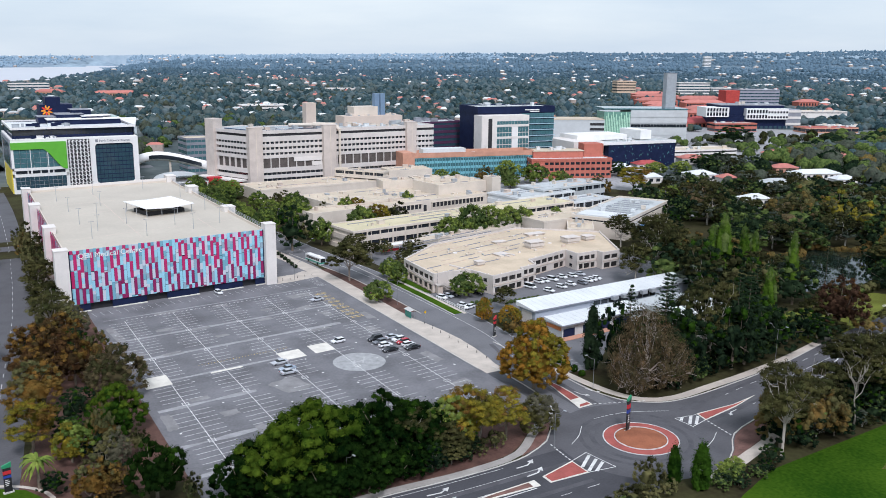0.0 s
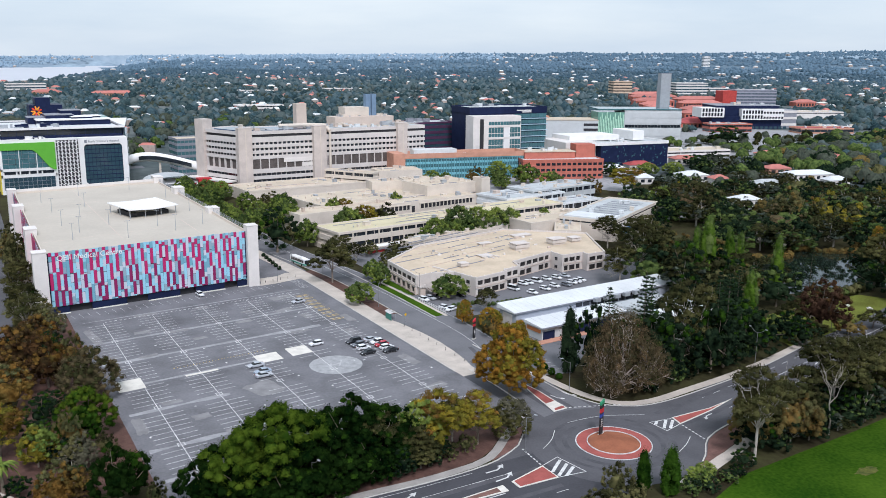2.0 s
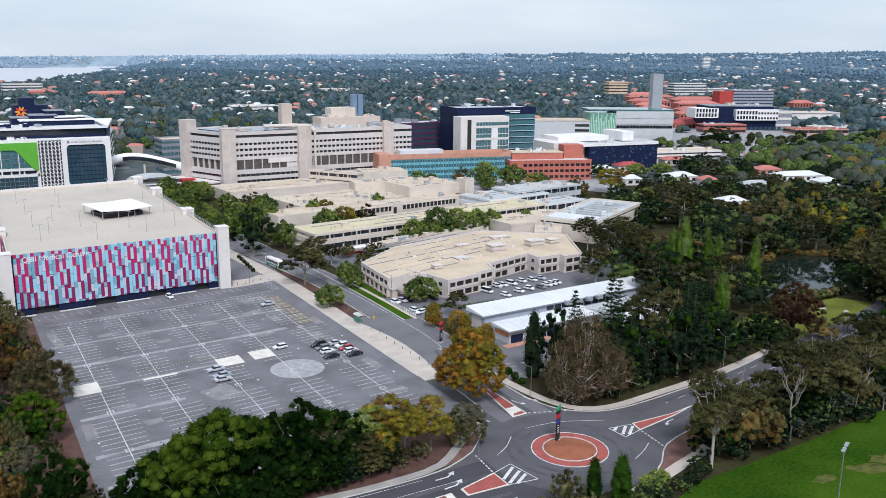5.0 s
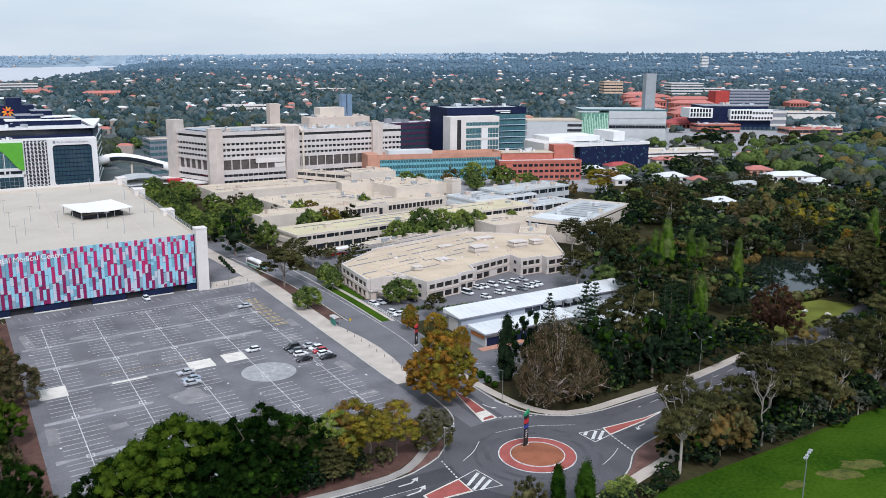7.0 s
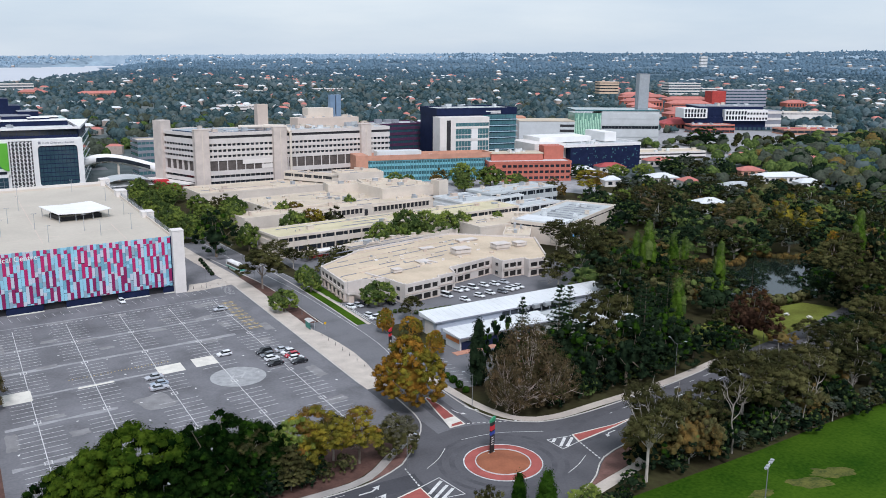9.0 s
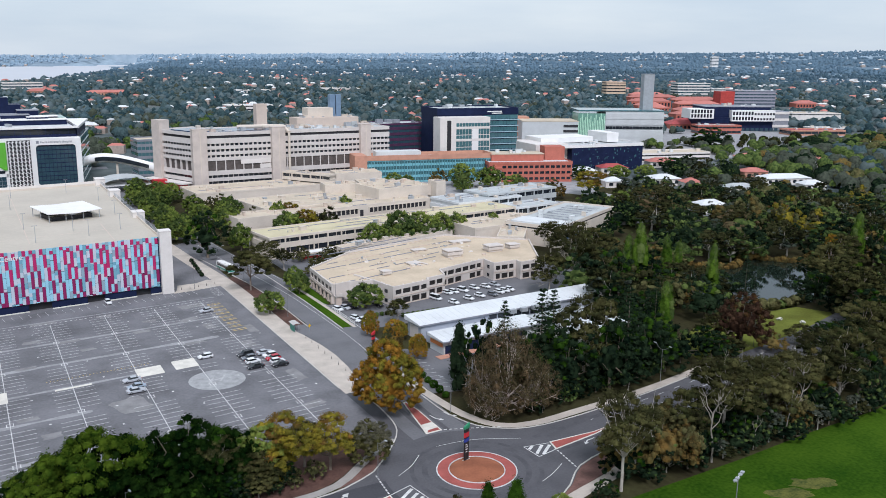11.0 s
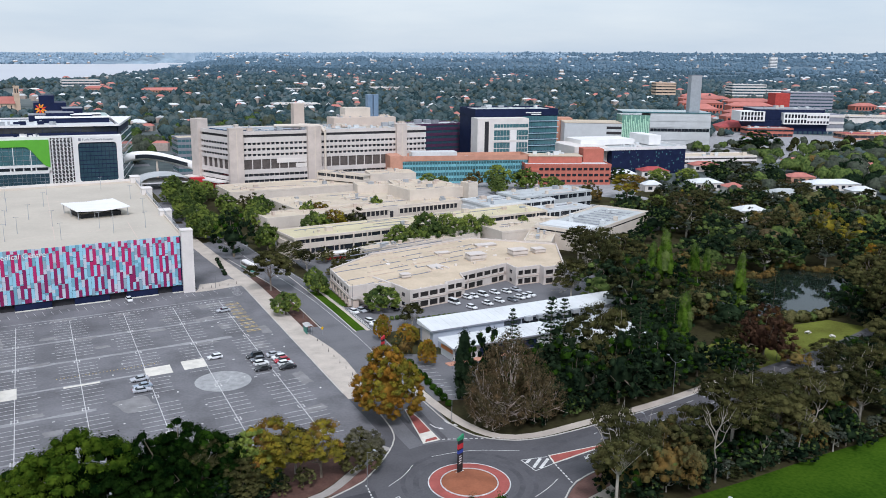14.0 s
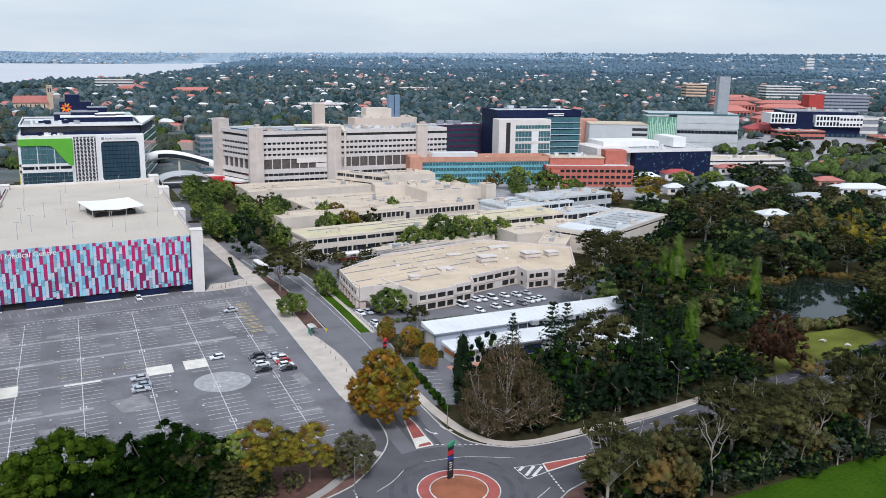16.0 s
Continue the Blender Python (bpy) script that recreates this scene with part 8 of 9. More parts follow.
# between car park and side street
for row in (("euc", 33.4, 327.3, 13, 7.6), ("olive", 30.7, 286.9, 12, 7.3), ("russet", 23, 245.4, 14, 8.8), ("grey", 35.1, 267.1, 12, 5.4), ("russet", 31.1, 259.4, 12, 6.7), ("russet", 30.6, 231, 14, 6.6), ("rust", 37.3, 241.2, 11, 4.3), ("bgum", 38.8, 218.9, 13, 8.4), ("orange", 19.9, 216.3, 13, 7.3), ("dark", 26.3, 205.2, 8, 4.0), ("figm", 34.5, 194.7, 12, 6.9), ("yellow", 17, 193.8, 11, 6.8), ("lemon", 23.6, 184.6, 9.5, 4.6), ("rust", 30.3, 187.7, 11, 3.7), ("grey", 30.8, 177.7, 9, 3.9), ("olive", 36.6, 182.2, 7, 2.6), ("figd", 35.5, 159.9, 13, 6.2), ("orange", 24.9, 164.5, 10, 4.7), ("olive", 41.3, 156.2, 6.5, 2.1), ("dark", 18.8, 172.9, 4.5, 3.1)):
    tree(*row)
tree("palm", 16.4, 176.2, 7.4, 3.0); tree("olive", 34, 350, 17.5, 6.2); tree("euc", 31.5, 299, 12, 7.0); tree("gum", 30, 274, 15, 6.6); tree("olive", 32, 313, 11, 5.5); tree("olive", 35, 376, 14, 6); tree("olive", 34.5, 405, 13, 6)
tree("russet", 22, 232, 10, 6); tree("olive", 4, 205, 11, 6); tree("olive", 9, 260, 12, 7); tree("olive", 12, 330, 13, 7); tree("olive", 17, 380, 14, 7)
tree("dark", 25, 262, 9, 5.5); tree("dark", 34, 246, 8, 4.6); tree("dark", 29, 214, 6, 4); tree("dark", 24, 198, 5.5, 4); tree("dark", 29, 183, 6.5, 4.2); tree("russet", 28.5, 166, 7, 4); tree("dark", 29, 171, 5, 4)
tree("dark", 34, 256, 8, 4.6); tree("rust", 36, 282, 9, 4.4); tree("dark", 36, 309, 9, 5); tree("olive", 33, 340, 12, 5.5); tree("dark", 34.5, 362, 11, 5); tree("rust", 34, 390, 12, 5)
# along the blocks behind
tree("fig2", 365.8, 356, 13.0, 9.0); tree("dark", 412, 452, 11, 9); tree("yellow", 382.9, 405, 16.1, 12); tree("rust", 360, 410, 12, 8); tree("bright", 340.5, 452, 13.4, 9.6); tree("fig2", 326, 462, 15, 9.6); tree("rust", 312, 470, 11, 7); tree("bright", 352, 440, 10, 8); tree("bright", 318, 447, 8, 6); tree("fig2", 440, 445, 9.5, 9); tree("fig2", 462, 442, 9, 9); tree("dark", 500, 458, 10, 10)
tree("fig2", 285, 478, 9, 7); tree("bright", 292, 473, 8, 5); tree("dark", 616, 530, 19, 17)
tree("m_dark", 291, 212, 9, 7); tree("m_eucd", 283, 208, 11, 7); tree("m_green", 276, 214, 9, 6.5); tree("m_dark", 299, 226, 8, 6); tree("m_blue", 285, 222, 10, 7); tree("m_dark", 268, 216, 10, 7); tree("m_dark", 326, 197, 9, 6); tree("eucd", 340, 203, 17, 10); tree("eucd", 356, 210, 18, 10); tree("m_dark", 345, 214, 11, 7)
tree("fig2", 148, 478, 11, 7); tree("bright", 143, 492, 10, 6); tree("fig2", 140, 466, 12, 7)
tree("euc", 269.5, 290, 15, 8.5); tree("dark", 283, 291, 9, 6); tree("dark", 300, 299, 9, 6); tree("dark", 321.5, 311.5, 10, 6.5); tree("m_green", 310, 305, 8, 6); tree("eucd", 275, 267, 16, 9); tree("m_dark", 291, 280, 11, 8)
# park woods beyond the lake, with gaps before the houses
HOUSES = ((450, 469), (456, 424), (466, 407), (481, 381), (533, 416), (537, 395), (416, 342), (423, 467), (418, 428), (538, 370), (502, 475))


def before_house(x, y):
    """True in the low garden strip south-west of a house."""
    return any(-48 < (x - a) * 0.73 + (y - b) * 0.68 < 10 and abs((x - a) * 0.68 - (y - b) * 0.73) < 12 for a, b in HOUSES)


NW = random.Random(21)
count = 0
spots = []
while count < 250:
    x, y = NW.uniform(232, 520), NW.uniform(150, 540)
    if ((x - 322) / 54) ** 2 + ((y - 214) / 29) ** 2 < 1 or (x < 338 and y > 262) or y < 150 + (x - 235) * 0.14 or y > 355 + (x - 340) * 0.58 or (228 < x < 306 and 155 < y < 189) or (x < 262 and y > 250):
        continue
    if any((x - a) ** 2 + (y - b) ** 2 < 60 for a, b in spots):
        continue
    spots.append((x, y))
    kind = NW.choices(("m_dark", "m_eucd", "m_rust", "m_blue", "m_olive", "m_brown", "m_green", "m_yellow"), (4.0, 2.4, 0.4, 5.4, 1.4, 0.8, 4.6, 0.3))[0]
    h = NW.uniform(10, 17) if x < 400 else NW.uniform(9, 14)
    h *= 0.5 if before_house(x, y) else 1.0
    tree(kind, x, y, h, h * NW.uniform(0.58, 0.8))
    count += 1
for p in T.values():
    for o in (*p.children_recursive, p):
        bpy.data.objects.remove(o)

# ---- the wooded suburb: far crowns and roofs as bulk ----
CLEAR = ((775, 630, 80), (1085, 880, 66), (965, 890, 70), (735, 670, 50), (1280, 1190, 80), (1120, 1155, 56), (805, 885, 36), (985, 715, 46), (810, 570, 50), (900, 850, 40))


def far_crowns(n, r0, r1, size, seed, leaf, name, label, lobes=1, detail=2, sprays=0, a0=-22, a1=72):
    rs = np.random.default_rng(seed)
    V0, F0 = lump(seed, detail)
    Q, F, k, base = [], [], 0, 0
    LQ, LC, LS = [], [], []
    while k < n:
        r = math.sqrt(rs.uniform(r0 * r0, r1 * r1))
        a = radians(rs.uniform(a0, a1))
        x, y = 40 + r * math.sin(a), r * math.cos(a)
        if y < 330 or (-120 < x - 40 < 560 and y < 640) or (x - 40 > 560 and y < 640 and x < 860 and y > 470) or any((x - c) ** 2 + (y - d) ** 2 < e * e for c, d, e in CLEAR):
            continue
        if in_river(x, y):
            continue
        if noise.noise((x / 110, y / 110, 5)) < -0.32 or noise.noise((x / 160, y / 160, seed)) < -0.3:
            continue
        k += 1
        s = size * rs.uniform(0.55, 1.4)
        g = terrain(x, y)
        for j in range(lobes):
            o = np.array([x, y, g + s * 0.5]) + (rs.normal(0, 0.42, 3) * np.array([s, s, s * 0.3]) if lobes > 1 else 0)
            q = s * (0.75 if lobes > 1 else 1.0) * (1.0 if r < 2600 else 0.9)
            v = V0 * rs.uniform(0.74, 1.22, (len(V0), 1)) * np.array([q, q, q * rs.choice((0.75, 0.95, 1.1, 1.6), p=(0.4, 0.35, 0.18, 0.07))])
            Q.append(v + o); F.append(F0 + base); base += len(V0)
            if sprays:
                d = rs.normal(0, 1, (sprays, 3)); d /= np.linalg.norm(d, axis=1)[:, None]; d[:, 2] = np.abs(d[:, 2])
                LQ.append(o + d * q * 1.02 * np.array([1, 1, 0.9])); LC.append(d); LS.append(np.full(sprays, q * 0.17))
    q, f = np.concatenate(Q), np.concatenate(F)
    if sprays:
        lq, lf = leaf_cloud(np.concatenate(LQ), np.concatenate(LC), np.concatenate(LS), rs)
        f = np.concatenate([f, lf + len(q)]); q = np.concatenate([q, lq])
    me = cloud_mesh(name, q, f, leaf)
    me.polygons.foreach_set("use_smooth", np.ones(len(f), dtype=bool))
    tagged(link(name, me), label, "woods", kind="stuff")


# Rings of canopy: bluer, paler leaves with distance paint in the haze.
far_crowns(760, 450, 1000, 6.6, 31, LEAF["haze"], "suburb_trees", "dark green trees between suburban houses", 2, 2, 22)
far_crowns(520, 450, 1000, 6.4, 32, LEAF["park"], "suburb_trees", "olive trees between suburban houses", 2, 2, 22)
far_crowns(420, 450, 1000, 5.2, 38, LEAF["green"], "suburb_trees", "green trees between suburban houses", 2, 2, 22)
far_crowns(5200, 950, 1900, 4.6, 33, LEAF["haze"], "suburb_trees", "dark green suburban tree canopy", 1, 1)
far_crowns(4200, 950, 1900, 4.8, 34, LEAF["blue"], "suburb_trees", "suburban tree canopy tinted blue-green by haze", 1, 1)
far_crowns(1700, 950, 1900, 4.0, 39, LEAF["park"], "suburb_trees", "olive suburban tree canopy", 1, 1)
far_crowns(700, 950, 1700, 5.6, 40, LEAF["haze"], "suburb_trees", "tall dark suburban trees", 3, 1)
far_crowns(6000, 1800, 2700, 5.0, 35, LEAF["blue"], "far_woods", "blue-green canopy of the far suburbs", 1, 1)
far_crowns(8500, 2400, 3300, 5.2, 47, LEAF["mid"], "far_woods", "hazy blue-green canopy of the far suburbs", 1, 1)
far_crowns(6500, 3100, 4000, 6.4, 36, LEAF["far"], "far_woods", "hazed blue-green canopy near the horizon", 1, 1)
far_crowns(4600, 3900, 4750, 7.0, 37, LEAF["faint"], "far_woods", "haze-faint blue canopy on the horizon", 1, 1, 0, -22, 34)
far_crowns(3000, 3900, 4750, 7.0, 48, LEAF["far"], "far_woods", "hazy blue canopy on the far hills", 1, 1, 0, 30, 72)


def bulk_crowns(spots, seed, leaf, name, label):
    """Many crowns at given places: two rough lumps each, edged with leaf sprays."""
    rs = np.random.default_rng(seed)
    V0, F0 = lump(seed, 2)
    Q, F, base, LQ, LC, LS = [], [], 0, [], [], []
    for x, y, s in spots:
        for j in range(2):
            o = np.array([x, y, terrain(x, y) + s * 0.55]) + rs.normal(0, 0.4, 3) * np.array([s, s, s * 0.3])
            Q.append(V0 * rs.uniform(0.74, 1.2, (len(V0), 1)) * s * 0.72 + o); F.append(F0 + base); base += len(V0)
            d = rs.normal(0, 1, (46, 3)); d /= np.linalg.norm(d, axis=1)[:, None]; d[:, 2] = np.abs(d[:, 2]) - 0.1
            LQ.append(o + d * s * rs.uniform(0.7, 0.84, (46, 1))); LC.append(d); LS.append(np.full(46, s * 0.11))
    q, f = np.concatenate(Q), np.concatenate(F)
    lq, lf = leaf_cloud(np.concatenate(LQ), np.concatenate(LC), np.concatenate(LS), rs)
    me = cloud_mesh(name, np.concatenate([q, lq]), np.concatenate([f, lf + len(q)]), leaf)
    me.polygons.foreach_set("use_smooth", np.ones(len(me.polygons), dtype=bool))
    tagged(link(name, me), label, "woods", kind="stuff")


def park_canopy(n, seed, leaf, name, label):
    """Crowns between park and houses, too many to tell apart."""
    rs = np.random.default_rng(seed)
    spots = []
    while len(spots) < n:
        x, y = rs.uniform(330, 900), rs.uniform(180, 520)
        if y < 150 + (x - 235) * 0.14 or y > 350 + (x - 340) * 0.42 or (x < 400 and y < 262) or (x < 470 and rs.random() < 0.5):
            continue
        spots.append((x, y, rs.uniform(4.6, 8.4) * (0.5 if before_house(x, y) else 1.0)))
    bulk_crowns(spots, seed, leaf, name, label)


def street_canopy(n, seed, leaf, label):
    """Crowns along the streets before the far hospital buildings."""
    rs = np.random.default_rng(seed)
    spots = []
    for k in range(n):
        x = rs.uniform(560, 900)
        spots.append((x, rs.uniform(440, 575) - 0.12 * (x - 560), rs.uniform(3.5, 6.5)))
    bulk_crowns(spots, seed, leaf, "street_canopy", label)


park_canopy(240, 71, LEAF["green"], "park_canopy", "green tree crowns between park and houses")
park_canopy(240, 72, LEAF["park"], "park_canopy", "grey-green tree crowns between park and houses")
park_canopy(70, 73, LEAF["olive"], "park_canopy", "olive tree crowns between park and houses")
park_canopy(230, 74, LEAF["dark"], "park_canopy", "dark tree crowns between park and houses")
street_canopy(80, 81, LEAF["park"], "grey-green trees along the hospital streets")
street_canopy(70, 82, LEAF["green"], "green trees along the hospital streets")
street_canopy(40, 83, LEAF["gum"], "dark gum trees along the hospital streets")
park_canopy(24, 75, LEAF["rust"], "park_canopy", "rusty tree crowns between park and houses")


HOUSE_WALL = M("house_brick_and_render", (0.36, 0.30, 0.26), 0.85, 0.3, 0.05, 0.5)


def far_houses(n, r0, r1, seed, roof, name, label, scale=1.0):
    rs = random.Random(seed)
    V, F = [], []
    k = 0
    while k < n:
        r = math.sqrt(rs.uniform(r0 * r0, r1 * r1)); a = radians(rs.uniform(-22, 72))
        x, y = 40 + r * math.sin(a), r * math.cos(a)
        if any((x - c) ** 2 + (y - d) ** 2 < e * e for c, d, e in CLEAR) or (-120 < x - 40 < 600 and y < 660) or (x - 40 > 560 and y < 660 and x < 860 and y > 460) or y < 330 + max(0, x - 250) * 0.1 or (x < 640 and y < 330 + (x - 340) * 0.62):
            continue
        if in_river(x, y):
            continue
        if noise.noise((x / 110, y / 110, 5)) > -0.08 and rs.random() < 0.72:
            continue
        k += 1
        w, d, h, e = rs.uniform(10, 20) * scale, rs.uniform(8, 12) * scale, rs.uniform(3.5, 6.5) * scale, rs.uniform(2, 3.4) * scale
        g = terrain(x, y) + 1.5
        t = radians(rs.choice((-20, 70)) + rs.uniform(-6, 6)); c, s = math.cos(t), math.sin(t)
        i = len(V)
        for px, py, pz in ((-w, -d, -2), (w, -d, -2), (w, d, -2), (-w, d, -2), (-w, -d, h), (w, -d, h), (w, d, h), (-w, d, h), (-w * 0.5, 0, h + e), (w * 0.5, 0, h + e)):
            px, py = px / 2, py / 2
            V.append((x + px * c - py * s, y + px * s + py * c, g + pz))
        F += [((i, i + 1, i + 5, i + 4), 0), ((i + 1, i + 2, i + 6, i + 5), 0), ((i + 2, i + 3, i + 7, i + 6), 0), ((i + 3, i, i + 4, i + 7), 0), ((i + 4, i + 5, i + 9, i + 8), 1), ((i + 5, i + 6, i + 9), 1), ((i + 6, i + 7, i + 8, i + 9), 1), ((i + 7, i + 4, i + 8), 1)]
    me = mesh_from(name, V, [f for f, _ in F])
    me.materials.append(HOUSE_WALL); me.materials.append(roof)
    me.polygons.foreach_set("material_index", [m for _, m in F])
    tagged(new(name, me), label, "houses", kind="stuff")


far_houses(90, 560, 1400, 41, TILE_RED, "suburb_houses", "suburban houses with terracotta roofs", 0.8)
far_houses(72, 560, 1400, 42, ROOF_WHITE, "suburb_houses", "suburban houses with white roofs", 0.8)
far_houses(64, 560, 1400, 43, ROOF_GREY, "suburb_houses", "suburban houses with grey roofs", 0.8)
far_houses(140, 1400, 2800, 44, TILE_RED, "suburb_houses", "distant terracotta roofs among trees", 0.85)
far_houses(180, 1400, 2800, 45, ROOF_WHITE, "suburb_houses", "distant pale roofs among trees", 0.85)
far_houses(420, 2600, 4750, 46, ROOF_WHITE, "far_houses", "faint pale roofs near the horizon", 1.0)

# ---- vehicles ----
def make_car(label, paint, kind="hatch"):
    t = thing("car", label, "car", pose(0, -500, -60))
    L, W = {"hatch": (4.2, 1.75), "sedan": (4.7, 1.8), "suv": (4.8, 1.9), "van": (4.9, 1.95)}[kind]
    roof = {"hatch": 1.48, "sedan": 1.45, "suv": 1.75, "van": 1.95}[kind]
    a, b, c, d = {"hatch": (0.26, 0.42, 0.86, 0.97), "sedan": (0.28, 0.42, 0.72, 0.86), "suv": (0.26, 0.38, 0.9, 0.98), "van": (0.14, 0.26, 0.96, 0.99)}[kind]
    prof = [(0.0, 0.28), (0.0, 0.62), (0.03, 0.74), (a, 0.92), (d, 0.98), (1.0, 0.9), (1.0, 0.3)]
    bm = bmesh.new()
    def loft(bm, pts, w0, w1):
        lo = [bm.verts.new(((u - 0.5) * L, -w / 2, z)) for (u, z), w in zip(pts, [w0] * len(pts))]
        hi = [bm.verts.new((v.co.x, -v.co.y, v.co.z)) for v in lo]
        bm.faces.new(lo); bm.faces.new(hi[::-1])
        for i in range(len(pts)):
            j = (i + 1) % len(pts)
            bm.faces.new((lo[i], hi[i], hi[j], lo[j]))
    loft(bm, prof, W, W)
    bmesh.ops.recalc_face_normals(bm, faces=bm.faces)
    bmesh.ops.bevel(bm, geom=[e for e in bm.edges], offset=0.06, segments=1, affect="EDGES")
    part("body", bm, paint, t)
    def cabin(z0, z1, k):
        lo = [((a - 0.5) * L + k, W * 0.47, z0), ((d - 0.5) * L - k, W * 0.47, z0)]
        hi = [((b - 0.5) * L + k, W * 0.38, z1), ((c - 0.5) * L - k, W * 0.38, z1)]
        bm = bmesh.new()
        vs = [[bm.verts.new((x, s * w, z)) for s in (-1, 1)] for x, w, z in (*lo, *hi)]
        (a0, a1), (b0, b1), (c0, c1), (d0, d1) = vs
        for f in ((a0, b0, d0, c0), (b1, a1, c1, d1), (a1, a0, c0, c1), (b0, b1, d1, d0), (c0, d0, d1, c1), (a0, a1, b1, b0)):
            bm.faces.new(f)
        bmesh.ops.recalc_face_normals(bm, faces=bm.faces)
        return bm
    part("cabin", cabin(0.9, roof - 0.06, 0.0), CAR_GLASS, t, "dark glass")
    part("roof", boxes(((b - 0.5) * L - 0.05, (c - 0.5) * L + 0.05, -W * 0.385, W * 0.385, roof - 0.08, roof)), paint, t)
    for s in (-1, 1):
        part("headlight", boxes((-L / 2 - 0.01, -L / 2 + 0.2, s * W * 0.36 - 0.2, s * W * 0.36 + 0.2, 0.6, 0.76)), LAMP_CLEAR, t)
        part("tail_light", boxes((L / 2 - 0.14, L / 2 + 0.015, s * W * 0.38 - 0.14, s * W * 0.38 + 0.14, 0.68, 0.92)), LAMP_RED, t)
    for x in (-0.31 * L, 0.3 * L):
        for s in (-1, 1):
            bm = bmesh.new(); tube(bm, (x, s * (W / 2 - 0.2), 0.32), (x, s * (W / 2 + 0.02), 0.32), 0.32, 0.32, 14)
            w = part("wheel", bm, TYRE, t)
            bm = bmesh.new(); tube(bm, (x, s * (W / 2), 0.32), (x, s * (W / 2 + 0.035), 0.32), 0.2, 0.18, 10)
            part("rim", bm, RIM, w)
    return t


def car_paint(name, col):
    return M(name, col, 0.25, 0.03, 0.5, 3.0, spec=0.6)


PW, PS, PB, PR, PG, PBL = car_paint("white_car_paint", (0.75, 0.76, 0.77)), car_paint("silver_car_paint", (0.45, 0.47, 0.5)), car_paint("black_car_paint", (0.015, 0.016, 0.02)), car_paint("red_car_paint", (0.42, 0.015, 0.03)), car_paint("grey_car_paint", (0.14, 0.15, 0.17)), car_paint("blue_car_paint", (0.32, 0.38, 0.45))
CARS = {
    "w": make_car("white hatchback on asphalt", PW), "ws": make_car("white four-wheel drive on asphalt", PW, "suv"), "s": make_car("silver sedan on asphalt", PS, "sedan"),
    "k": make_car("black sedan on asphalt", PB, "sedan"), "ks": make_car("black four-wheel drive on asphalt", PB, "suv"), "r": make_car("red hatchback on asphalt", PR),
    "g": make_car("dark grey hatchback on asphalt", PG), "b": make_car("silver blue sedan on asphalt", PBL, "sedan"), "v": make_car("white delivery van on asphalt", PW, "van"),
}


def car(kind, x, y, yaw, z=None):
    return copy_thing(CARS[kind], pose(x, y, (terrain(x, y) if z is None else z) + 0.06, 0, 0, yaw))


for row in (("w", 103.4, 229, 5), ("ks", 114, 225.4, 5), ("s", 119.3, 224.6, 185), ("g", 114, 222.2, 5), ("w", 120, 221.8, 5), ("w", 114.2, 219, 185), ("r", 120.1, 219, 5), ("k", 113.6, 214.6, 5), ("w", 120.4, 216.2, 185), ("k", 120.2, 213.2, 5),
            ("s", 81.8, 219.8, 5), ("b", 82, 214.4, 5), ("s", 81.4, 211.6, 185), ("w", 87.6, 299, 97), ("s", 115, 273.7, 5)):
    car(*row)
# office block car parks
rc = random.Random(4)
for x, y, kd in ((198.4, 256.4, "w"), (201.2, 256.6, "w"), (205.3, 257.0, "ws"), (210.8, 258.0, "w"), (215.5, 257.6, "w"), (220.0, 258.4, "s"), (216.0, 248.8, "w"), (218.7, 249.4, "w"), (221.4, 250.2, "w"), (194.3, 244.6, "w"), (201.6, 246.6, "w"), (207.1, 248.0, "w"), (191.2, 252.2, "v"), (212, 247.2, "g")):
    car(kd, x, y, 108 + rc.uniform(-3, 3), 0)
for x, y, kd in ((155.0, 255.4, "w"), (157.8, 256.0, "s"), (160.6, 256.6, "k"), (156.2, 243.2, "w"), (157.0, 240.4, "w"), (169.4, 254.2, "k")):
    car(kd, x, y, 18 if y < 242 else 104, 0)
for x, y, kd in ((176, 322, "r"), (170, 319, "s"), (182, 325, "k")):
    car(kd, x, y, 92, 0)
for k in range(18):
    car(rc.choice(("w", "s", "g", "k", "r", "w")), 700 + (k % 12) * 9 + rc.uniform(-2, 2), 510 + (k // 12) * 22 + rc.uniform(-3, 3), -18 + rc.choice((0, 90)))
for p in CARS.values():
    for o in (*p.children_recursive, p):
        bpy.data.objects.remove(o)

